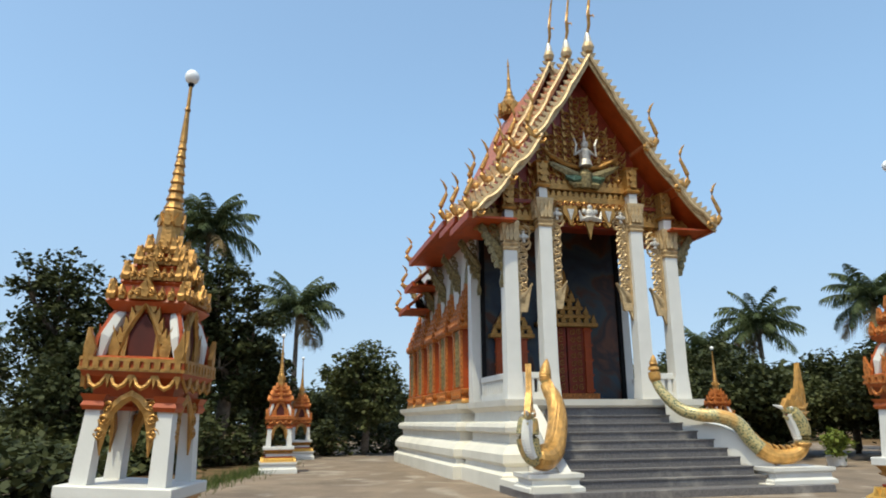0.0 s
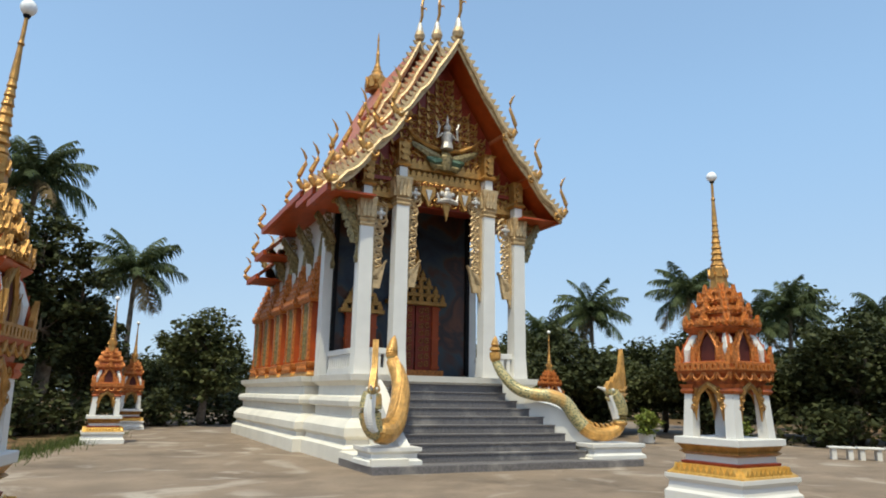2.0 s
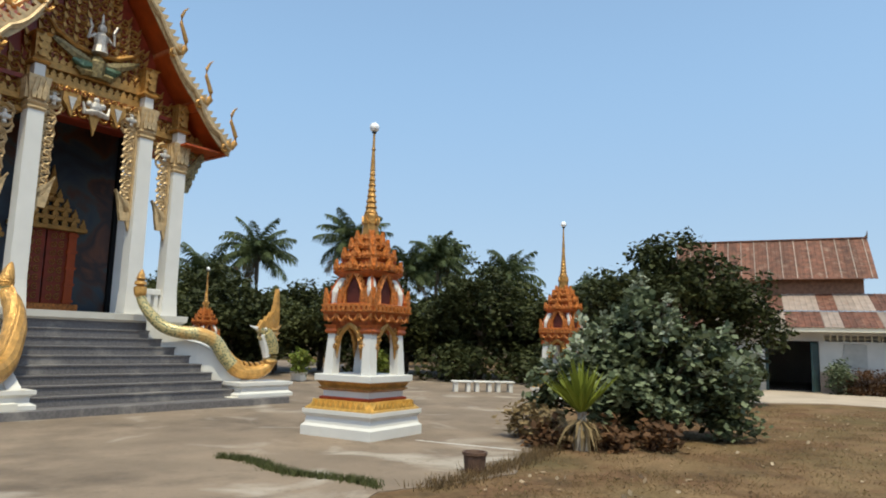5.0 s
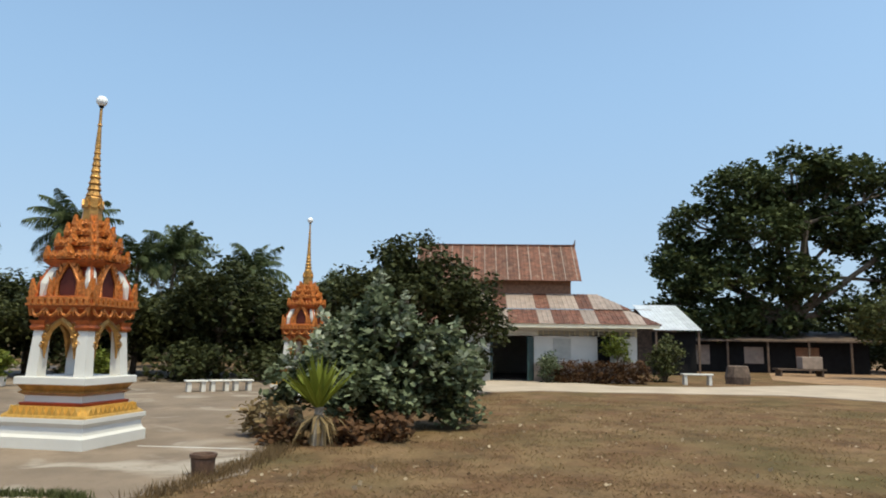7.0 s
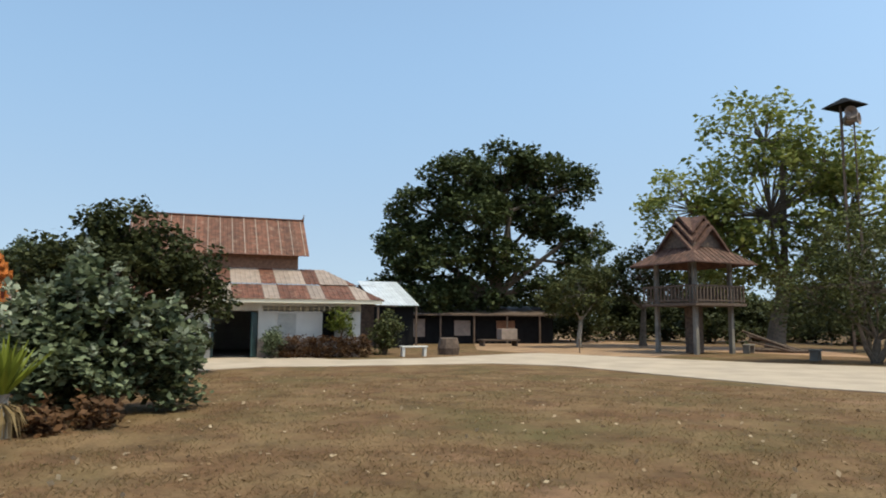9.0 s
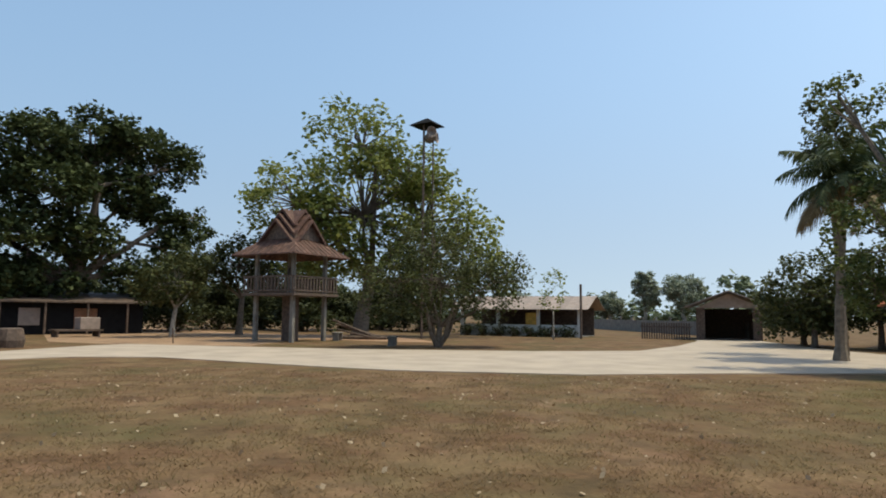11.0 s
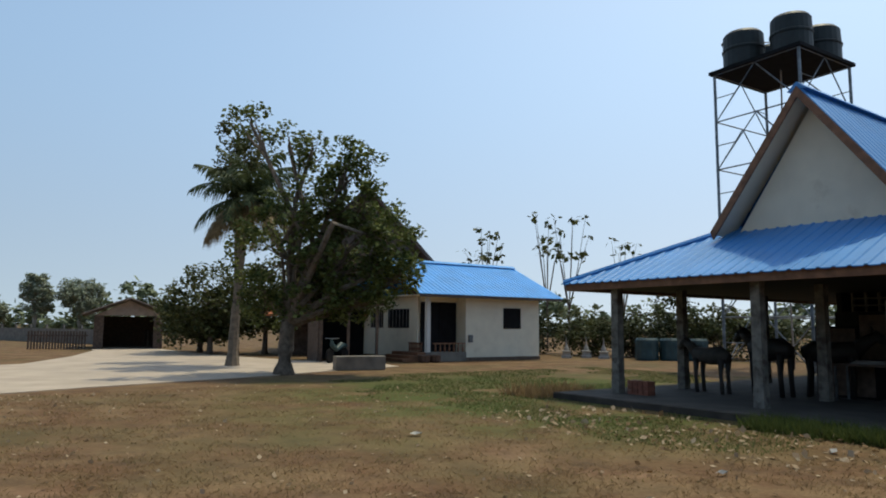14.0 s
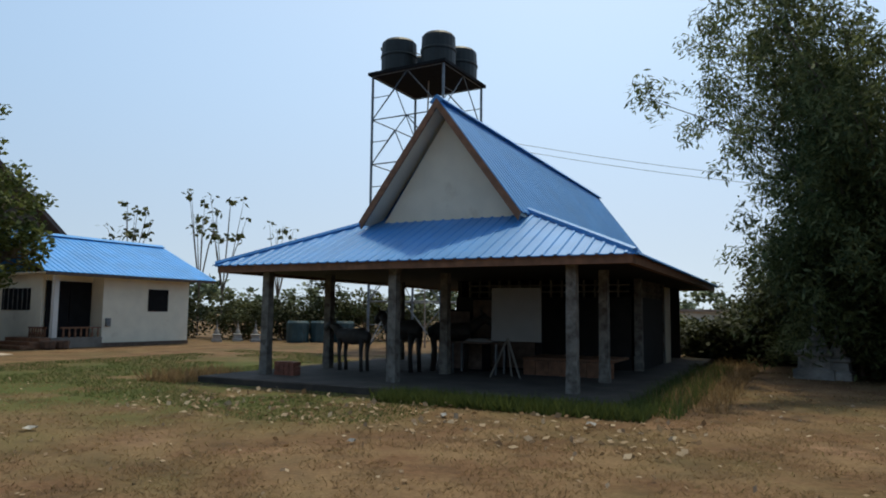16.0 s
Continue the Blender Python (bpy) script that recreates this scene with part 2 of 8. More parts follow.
def mural_mat():
    m = bpy.data.materials.new("mural_painting")
    m.use_nodes = True
    n, l = m.node_tree.nodes, m.node_tree.links
    b = n["Principled BSDF"]
    b.inputs["Roughness"].default_value = 0.5
    tc = n.new("ShaderNodeTexCoord")
    no = n.new("ShaderNodeTexNoise")
    no.inputs["Scale"].default_value, no.inputs["Detail"].default_value, no.inputs["Distortion"].default_value = 0.9, 4.0, 0.6
    l.new(tc.outputs["Object"], no.inputs["Vector"])
    ra = n.new("ShaderNodeValToRGB")
    cols = [(0.30, (0.006, 0.008, 0.015)), (0.42, (0.014, 0.028, 0.05)), (0.5, (0.035, 0.045, 0.052)), (0.55, (0.06, 0.022, 0.011)), (0.62, (0.02, 0.012, 0.012)), (0.72, (0.11, 0.036, 0.014))]
    ra.color_ramp.elements[0].position, ra.color_ramp.elements[0].color = cols[0][0], (*cols[0][1], 1)
    ra.color_ramp.elements[1].position, ra.color_ramp.elements[1].color = cols[-1][0], (*cols[-1][1], 1)
    for p, c in cols[1:-1]:
        ra.color_ramp.elements.new(p).color = (*c, 1)
    l.new(no.outputs["Fac"], ra.inputs["Fac"])
    l.new(ra.outputs[0], b.inputs["Base Color"])
    return m


MURAL = mural_mat()


def ground_mat():
    """Dry lawn: bare brown earth, straw and faded green in patches."""
    m = bpy.data.materials.new("dry_lawn")
    m.use_nodes = True
    n, l = m.node_tree.nodes, m.node_tree.links
    b = n["Principled BSDF"]
    b.inputs["Roughness"].default_value = 0.95
    b.inputs["Specular IOR Level"].default_value = 0.1
    tc = n.new("ShaderNodeTexCoord")

    def noise_of(scale, detail=6.0):
        x = n.new("ShaderNodeTexNoise")
        x.inputs["Scale"].default_value, x.inputs["Detail"].default_value, x.inputs["Roughness"].default_value = scale, detail, 0.65
        l.new(tc.outputs["Object"], x.inputs["Vector"])
        return x.outputs["Fac"]

    def ramp(fac, lo, hi, a, c):
        r = n.new("ShaderNodeValToRGB")
        r.color_ramp.elements[0].position, r.color_ramp.elements[1].position = lo, hi
        r.color_ramp.elements[0].color, r.color_ramp.elements[1].color = (*a, 1), (*c, 1)
        l.new(fac, r.inputs["Fac"])
        return r.outputs["Color"]

    def mix(fac, a, c):
        x = n.new("ShaderNodeMix")
        x.data_type = "RGBA"
        l.new(fac, x.inputs["Factor"])
        l.new(a, x.inputs["A"])
        l.new(c, x.inputs["B"])
        return x.outputs["Result"]

    earth = ramp(noise_of(9.0), 0.3, 0.7, (0.080, 0.043, 0.022), (0.18, 0.105, 0.057))
    straw = ramp(noise_of(22.0), 0.3, 0.75, (0.105, 0.064, 0.031), (0.27, 0.180, 0.098))
    green = ramp(noise_of(16.0), 0.3, 0.7, (0.045, 0.050, 0.018), (0.10, 0.095, 0.038))
    bare = ramp(noise_of(30.0), 0.3, 0.7, (0.20, 0.113, 0.066), (0.30, 0.187, 0.118))
    one = mix(ramp(noise_of(0.9), 0.42, 0.58, (0, 0, 0), (1, 1, 1)), earth, straw)
    one = mix(ramp(noise_of(0.42, 9.0), 0.58, 0.68, (0, 0, 0), (0.8, 0.8, 0.8)), one, bare)
    two = mix(ramp(noise_of(0.28), 0.48, 0.66, (0, 0, 0), (0.6, 0.6, 0.6)), one, green)
    dark = ramp(noise_of(3.2), 0.30, 0.55, (0.05, 0.036, 0.022), (0.05, 0.036, 0.022))
    ctr = n.new("ShaderNodeVectorMath")
    ctr.operation, ctr.inputs[1].default_value = "DISTANCE", (0.0, -17.0, 0.0)
    l.new(tc.outputs["Object"], ctr.inputs[0])
    near = n.new("ShaderNodeMapRange")
    near.inputs["From Min"].default_value, near.inputs["From Max"].default_value = 9.0, 4.5
    l.new(ctr.outputs["Value"], near.inputs["Value"])
    wet = n.new("ShaderNodeMath")
    wet.operation = "MULTIPLY"
    l.new(near.outputs[0], wet.inputs[0])
    l.new(ramp(noise_of(0.55), 0.34, 0.54, (0, 0, 0), (0.9, 0.9, 0.9)), wet.inputs[1])
    lush = ramp(noise_of(14.0), 0.3, 0.7, (0.042, 0.058, 0.014), (0.098, 0.115, 0.032))
    two = mix(wet.outputs[0], two, lush)
    two = mix(ramp(noise_of(1.6, 3.0), 0.48, 0.72, (0, 0, 0), (0.55, 0.55, 0.55)), two, dark)
    l.new(two, b.inputs["Base Color"])
    bu = n.new("ShaderNodeBump")
    bu.inputs["Strength"].default_value, bu.inputs["Distance"].default_value = 0.45, 0.02
    l.new(noise_of(28.0), bu.inputs["Height"])
    l.new(bu.outputs[0], b.inputs["Normal"])
    return m


LAWN = ground_mat()


def yard_mat():
    """Old yard concrete: dusty tan, with dark damp stains, pale scuffs and grit."""
    m = mat("worn_yard_concrete", (0.205, 0.153, 0.108), 0.85, vary=0.22, scale=0.7, bump=0.4, bump_scale=40, dirt=(0.115, 0.085, 0.06), dirt_at=(0.50, 0.66), dirt_scale=0.42)
    n, l = m.node_tree.nodes, m.node_tree.links
    b = n["Principled BSDF"]
    old = b.inputs["Base Color"].links[0].from_socket
    tc = next(x for x in n if x.bl_idname == "ShaderNodeTexCoord")
    for scale, lo, hi, col, amount, warp in ((0.55, 0.56, 0.68, (0.40, 0.35, 0.29), 0.7, 1.2), (14.0, 0.6, 0.72, (0.10, 0.075, 0.055), 0.5, 0.0), (1.7, 0.58, 0.70, (0.15, 0.11, 0.078), 0.6, 0.6)):
        no = n.new("ShaderNodeTexNoise")
        no.inputs["Scale"].default_value, no.inputs["Detail"].default_value, no.inputs["Distortion"].default_value = scale, 7.0, warp
        mp = n.new("ShaderNodeMapping")
        mp.inputs["Location"].default_value = (scale * 3.1, 7.7, 1.3)
        l.new(tc.outputs["Object"], mp.inputs["Vector"])
        l.new(mp.outputs[0], no.inputs["Vector"])
        r = n.new("ShaderNodeMapRange")
        r.inputs["From Min"].default_value, r.inputs["From Max"].default_value, r.inputs["To Max"].default_value = lo, hi, amount
        l.new(no.outputs["Fac"], r.inputs["Value"])
        x = n.new("ShaderNodeMix")
        x.data_type = "RGBA"
        l.new(r.outputs[0], x.inputs["Factor"])
        l.new(old, x.inputs["A"])
        x.inputs["B"].default_value = (*col, 1)
        old = x.outputs["Result"]
    l.new(old, b.inputs["Base Color"])
    return m


YARD = yard_mat()

# ---- mesh helpers ----
class Geo:
    """Gathers vertices and faces of one mesh."""

    def __init__(self):
        self.v, self.f = [], []

    def add(self, verts, faces, m=None):
        k = len(self.v)
        self.v += [tuple(m @ Vector(p)) for p in verts] if m else [tuple(p) for p in verts]
        self.f += [tuple(i + k for i in fc) for fc in faces]
        return self

    def box(self, x0, x1, y0, y1, z0, z1, m=None, bevel=0.0):
        if bevel <= 0:
            return self.add([(x0, y0, z0), (x1, y0, z0), (x1, y1, z0), (x0, y1, z0), (x0, y0, z1), (x1, y0, z1), (x1, y1, z1), (x0, y1, z1)],
                            [(3, 2, 1, 0), (4, 5, 6, 7), (0, 1, 5, 4), (1, 2, 6, 5), (2, 3, 7, 6), (3, 0, 4, 7)], m)
        b = bevel
        return self.rings([[(x0 + e, y0 + e), (x1 - e, y0 + e), (x1 - e, y1 - e), (x0 + e, y1 - e)] for e in (b, 0, 0, b)], [z0, z0 + b, z1 - b, z1], m)

    def rings(self, outlines, zs, m=None):
        """Stacked outlines (each a list of x, y) at heights zs, closed at both ends."""
        n = len(outlines[0])
        verts = [(x, y, z) for o, z in zip(outlines, zs) for x, y in o]
        faces = [tuple(reversed(range(n)))]
        for r in range(len(zs) - 1):
            for i in range(n):
                j = (i + 1) % n
                faces.append((r * n + i, r * n + j, (r + 1) * n + j, (r + 1) * n + i))
        faces.append(tuple(range((len(zs) - 1) * n, len(zs) * n)))
        return self.add(verts, faces, m)

    def square(self, profile, m=None, ax=1.0, ay=1.0, cx=0.0, cy=0.0):
        """A square moulding: profile of (half width, z)."""
        return self.rings([[(cx - w * ax, cy - w * ay), (cx + w * ax, cy - w * ay), (cx + w * ax, cy + w * ay), (cx - w * ax, cy + w * ay)] for w, z in profile], [z for w, z in profile], m)

    def mould(self, x0, x1, y0, y1, profile, m=None):
        """A moulded block: profile of (offset outwards, z) round a rectangle."""
        return self.rings([[(x0 - o, y0 - o), (x1 + o, y0 - o), (x1 + o, y1 + o), (x0 - o, y1 + o)] for o, z in profile], [z for o, z in profile], m)

    def lathe(self, profile, n=12, m=None, cx=0.0, cy=0.0):
        return self.rings([[(cx + r * math.cos(2 * math.pi * i / n), cy + r * math.sin(2 * math.pi * i / n)) for i in range(n)] for r, z in profile], [z for r, z in profile], m)

    def tube(self, path, radii, n=6, m=None, flat=1.0):
        path = [Vector(p) for p in path]
        if isinstance(radii, (int, float)):
            radii = [radii] * len(path)
        verts, faces = [], []
        up = Vector((0, 0, 1))
        for i, p in enumerate(path):
            d = (path[min(i + 1, len(path) - 1)] - path[max(i - 1, 0)]).normalized()
            side = d.cross(up)
            if side.length < 0.05:
                side = d.cross(Vector((0, 1, 0)))
            side.normalize()
            top = side.cross(d)
            for k in range(n):
                a = 2 * math.pi * k / n
                verts.append(p + side * math.cos(a) * radii[i] * flat + top * math.sin(a) * radii[i])
        for i in range(len(path) - 1):
            for k in range(n):
                j = (k + 1) % n
                faces.append((i * n + k, i * n + j, (i + 1) * n + j, (i + 1) * n + k))
        faces.append(tuple(reversed(range(n))))
        faces.append(tuple(range((len(path) - 1) * n, len(path) * n)))
        return self.add(verts, faces, m)

    def prism(self, outline, y0, y1, m=None):
        """An outline of (x, z) given depth from y0 to y1."""
        n = len(outline)
        return self.add([(x, y0, z) for x, z in outline] + [(x, y1, z) for x, z in outline],
                        [tuple(range(n)), tuple(reversed(range(n, 2 * n)))] + [(i, i + n, (i + 1) % n + n, (i + 1) % n) for i in range(n)], m)

    def ball(self, c, r, n=10, k=6, sx=1.0, sy=1.0, sz=1.0):
        prof = [(max(0.001, math.sin(math.pi * i / k)), -math.cos(math.pi * i / k)) for i in range(k + 1)]
        return self.lathe([(a, b) for a, b in prof], n, Matrix.Translation(c) @ Matrix.Diagonal((r * sx, r * sy, r * sz, 1)))

    def mesh(self, name, material, smooth=False):
        me = bpy.data.meshes.new(name)
        me.from_pydata(self.v, [], self.f)
        me.materials.append(material)
        if smooth:
            me.polygons.foreach_set("use_smooth", [True] * len(me.polygons))
        me.update()
        return me


def part(name, geo, material, parent, label="", smooth=False, at=None):
    ob = new(name, geo.mesh(name, material, smooth) if isinstance(geo, Geo) else geo)
    ob.parent = parent
    if at is not None:
        ob.matrix_local = at
    return tagged(ob, label) if label else ob


def thing(name, m, label, category, group="", kind=""):
    ob = new(name)
    ob.matrix_world = m
    return tagged(ob, label, category, group, kind)


def solid(name, geo, material, label, category, m=None, group="", kind="", smooth=False):
    ob = new(name, geo.mesh(name, material, smooth))
    if m is not None:
        ob.matrix_world = m
    return tagged(ob, label, category, group, kind)


def spiral(g, cx, y, cz, r, turn=1, start=0.0, w=0.02, loops=1.4, m=None, n=12):
    pts, rad = [], []
    for i in range(n + 1):
        f = i / n
        a = start + turn * 2 * math.pi * loops * f
        q = r * (1 - 0.85 * f)
        pts.append((cx + q * math.cos(a), y - 0.03 * f, cz + q * math.sin(a)))
        rad.append(w * (1.15 - 0.5 * f))
    g.tube(pts, rad, 4, m)


def flame(g, x, z, w, h, y0, y1, lean=0.0, m=None):
    """A flame leaf: pointed, swelling near the foot."""
    g.prism([(x - w * 0.35, z), (x + w * 0.35, z), (x + w * 0.5, z + h * 0.3), (x + w * 0.22 + lean * 0.5, z + h * 0.65), (x + lean, z + h), (x - w * 0.18 + lean * 0.5, z + h * 0.62), (x - w * 0.5, z + h * 0.3)], y0, y1, m)


def rot_z(d):
    return pose(0, 0, 0, 0, 0, d)

# ---- ground ----
g = Geo()
g.add([(-1500, -1500, 0), (1500, -1500, 0), (1500, 1500, 0), (-1500, 1500, 0)], [(0, 1, 2, 3)])
solid("ground", g, LAWN, "dry brown lawn and earth with faded grass", "ground", kind="structure")


def sheet(name, outline, z0, z1, material, label, category):
    s = Geo()
    s.rings([outline, outline], [z0, z1])
    return solid(name, s, material, label, category, kind="structure")


sheet("pavement", [(4, 62), (0.5, 36), (-1.49, 22.9), (-2.36, 18.3), (-4.4, 7.5), (-5.8, -0.4), (-3.5, 0.9), (0.8, 2.6), (5.5, 5.0), (6.3, 4.75), (7.4, 4.6), (8.4, 5.1), (9.4, 5.6), (10.4, 5.9), (12.6, 7.4), (17.0, 9.6), (24.0, 12.5), (30, 20), (34, 70)],
      -0.2, 0.012, YARD, "worn stained concrete temple yard", "pavement")
sheet("road", [(23.6, 7.2), (24.2, 2.6), (25.3, -1.0), (26.0, -3.6), (24.6, -6.0), (18.6, -8.6), (16.2, -9.8), (12.6, -13.2), (11.2, -16.2), (9.3, -19.6), (8.2, -21.6), (7.0, -24.5), (5.6, -27.0), (7.0, -29.6), (11.0, -30.5), (16.5, -34.6), (24.0, -42.6), (25.6, -43), (27.2, -40.4), (25.6, -38.2), (22.0, -31.0), (19.6, -24.6), (21.5, -20.4), (26.5, -14.2), (35.0, -7.4), (34.4, -6.0), (29.8, -1.2), (28.4, 2.0), (30.6, 4.4), (30.4, 7.0), (27.4, 8.4)],
      -0.2, 0.02, CONCRETE_PALE, "pale sunlit concrete lane across the grounds", "road")

sheet("earth_yard", [(35.2, -6.8), (39.0, -4.6), (53.0, -6.0), (54.0, -17.0), (41.0, -20.0), (31.0, -11.6)], -0.2, 0.010, EARTH, "bare orange-tan earth beside the lane", "ground")

sheet("apron", [(21.4, 6.6), (24.9, 3.6), (33.0, 6.6), (31.9, 8.1)], -0.2, 0.024, CONCRETE_PALE, "pale concrete apron before the hall door", "pavement")

line = Geo()
line.add([(8.53, 7.19, 0.016), (8.56, 7.19, 0.016), (8.955, 5.53, 0.016), (8.925, 5.53, 0.016), (8.53, 7.19, 0.010), (8.56, 7.19, 0.010), (8.955, 5.53, 0.010), (8.925, 5.53, 0.010)], [(0, 1, 2, 3), (7, 6, 5, 4), (0, 4, 5, 1), (1, 5, 6, 2), (2, 6, 7, 3), (3, 7, 4, 0)])
solid("painted_line", line, WHITE, "thin worn white line on the concrete", "marking", kind="structure")

# ---- temple ----
TX = pose(6.90, 15.93, 0, 0, 0, 2.45)
temple = thing("temple", TX, "ornate white, red and gold Thai temple with tiered roof", "temple")
FLOOR = 1.98
PROFILE = [(0.10, 0.0), (0.10, 0.34), (-0.02, 0.42), (-0.04, 0.52), (0.06, 0.60), (0.06, 0.78), (-0.06, 0.92), (-0.20, 1.02), (-0.20, 1.22), (-0.06, 1.26), (-0.04, 1.36), (-0.08, 1.46), (-0.24, 1.50), (-0.26, 1.72), (-0.10, 1.84), (-0.08, 1.98)]
g = Geo()
g.mould(-2.85, 2.85, 2.95, 12.2, PROFILE)
part("main_base", g, WHITE_BASE, temple, "white moulded plaster base")
g = Geo()
g.mould(-2.62, 2.62, -0.55, 2.9, PROFILE)
part("porch_base", g, WHITE_BASE, temple, "white moulded plaster porch base")
g = Geo()
g.box(-2.78, -2.0, -2.7, -0.66, 0, 0.30, bevel=0.015)
part("plinth", g, WHITE_BASE, temple)
g = Geo()
g.box(2.4, 3.9, -2.6, -0.66, 0.165, 0.19, bevel=0.01)
part("plinth", g, WHITE_BASE, temple)

# stairs
g = Geo()
g.box(-2.80, 3.85, -2.82, -0.7, 0.0, 0.165, bevel=0.008)
part("landing", g, GREY_STEP, temple, "dark grey tiled landing")
RISE = (FLOOR - 0.165) / 10
for i in range(10):
    y0 = -2.32 + i * 0.245
    f = i / 9
    xl, xr = -1.92 + 0.47 * f, 2.62 - 1.12 * f
    g = Geo()
    z1 = 0.165 + (i + 1) * RISE
    g.box(xl, xr, y0, 0.3, z1 - RISE + 0.002, z1 - 0.03)
    g.box(xl - 0.01, xr + 0.01, y0 - 0.025, 0.3, z1 - 0.03, z1, bevel=0.004)
    part("step", g, GREY_STEP, temple)
g = Geo()
g.box(-2.45, 2.45, 0.1, 2.9, 1.9, FLOOR + 0.004)
part("porch_floor", g, GREY_STEP, temple)
# white side walls of the stairs
for s, x0, x1 in ((-1, -2.05, -1.80), (1, 1.75, 3.2)):
    g = Geo()
    pts = [(-0.5, 0.0), (-0.5, 1.86), (-0.9, 1.62), (-1.4, 1.2), (-1.9, 0.75), (-2.3, 0.5), (-2.3, 0.0)]
    m = Matrix(((0, 1, 0, 0), (1, 0, 0, 0), (0, 0, 1, 0), (0, 0, 0, 1)))
    if s < 0:
        g.prism(pts, x0, x1, m)
    else:
        line = [(1.42, -0.55, 1.90), (1.75, -1.0, 1.52), (2.2, -1.45, 1.36), (2.55, -1.72, 1.15), (2.85, -1.95, 0.72), (3.05, -2.1, 0.5)]
        vs = []
        for x, y, z in line:
            vs += [(x, y, 0.166), (x, y, z), (x + 0.45, y + 0.3, z), (x + 0.45, y + 0.3, 0.166)]
        fs = [(0, 1, 2, 3), (23, 22, 21, 20)]
        for k in range(5):
            for j in range(4):
                fs.append((4 * k + j, 4 * k + 4 + j, 4 * k + 4 + (j + 1) % 4, 4 * k + (j + 1) % 4))
        g.add(vs, fs)
    part("stair_wall", g, WHITE, temple)
g = Geo()
g.box(2.62, 2.8, -1.64, -1.60, 0.95, 1.15, bevel=0.008)
part("plaque", g, GOLD, temple, "small gold plaque")


# columns
def capital(g, z0, z1, r):
    g.square([(r * 1.0, z0), (r * 1.18, z0 + 0.05), (r * 1.0, z0 + 0.1), (r * 1.22, z0 + 0.16), (r * 1.0, z0 + 0.22), (r * 1.05, z0 + 0.3), (r * 1.35, z1 - 0.06), (r * 1.35, z1)])


for x, ztop in ((-2.18, 5.55), (-1.25, 6.2), (1.25, 6.2), (2.18, 5.55)):
    col = part("column", Geo().square([(0.205, FLOOR), (0.205, FLOOR + 0.02), (0.175, FLOOR + 0.6), (0.165, ztop)]), WHITE, temple, "white square column", at=Matrix.Translation((x, 0, 0)))
    g = Geo()
    capital(g, ztop, ztop + 0.75, 0.17)
    cap = part("capital", g, GOLD_PALE, col, "gold and green lotus capital")
    lf = Geo()
    flame(lf, 0, 0, 0.10, 0.45, -0.035, 0.035)
    lf = lf.mesh("petal", GOLD_PALE)
    for k in range(4):
        for q in (-0.1, 0, 0.1):
            part("petal", lf, None, col, at=rot_z(90 * k) @ Matrix.Translation((q, -0.21, ztop + 0.24)))
    g = Geo()
    g.box(-0.11, 0.11, -0.13, 0.11, ztop + 0.76, ztop + 1.05, bevel=0.01)
    part("neck_block", g, WHITE, col)
    g = Geo()
    g.square([(0.17, ztop + 1.05), (0.2, ztop + 1.1), (0.13, ztop + 1.2), (0.15, ztop + 1.7), (0.2, ztop + 1.75)])
    for q in range(3):
        flame(g, 0, ztop + 1.2 + q * 0.17, 0.2, 0.22, -0.2, -0.12)
    part("pilaster", g, GOLD, col)
# rear columns of the porch
for x in (-2.18, 2.18):
    part("column", Geo().square([(0.19, FLOOR), (0.17, 5.9)]), WHITE, temple, at=Matrix.Translation((x * 1.02, 2.85, 0)))


# balustrade
def balustrade(length):
    b = Geo()
    b.box(0, length, -0.06, 0.06, FLOOR, FLOOR + 0.18)
    b.box(0, length, -0.07, 0.07, FLOOR + 0.5, FLOOR + 0.64, bevel=0.01)
    n = max(2, int(length / 0.17))
    for i in range(n):
        x = (i + 0.5) * length / n
        b.box(x - 0.05, x + 0.05, -0.045, 0.045, FLOOR + 0.18, FLOOR + 0.5)
    return b


part("balustrade", balustrade(0.58), WHITE, temple, at=pose(-2.0, 0, 0))
part("balustrade", balustrade(0.58), WHITE, temple, at=pose(1.42, 0, 0))
part("balustrade", balustrade(2.1), WHITE, temple, at=pose(-2.22, 0.18, 0, 0, 0, 90))
part("balustrade", balustrade(2.1), WHITE, temple, at=pose(2.22, 0.18, 0, 0, 0, 90))

# walls
g = Geo()
g.box(-2.2, 2.2, 2.75, 11.2, FLOOR, 7.3)
part("wall", g, WHITE, temple, "white plastered hall walls")
g = Geo()
g.box(-2.0, 2.0, 2.66, 2.74, FLOOR + 0.02, 7.0)
part("mural", g, MURAL, temple, "dark blue and russet wall painting")
for x in (-2.08, 2.08):
    g = Geo()
    g.box(x - 0.06, x + 0.06, 2.6, 2.735, FLOOR + 0.02, 7.0)
    part("mural_frame", g, BLACK, temple)


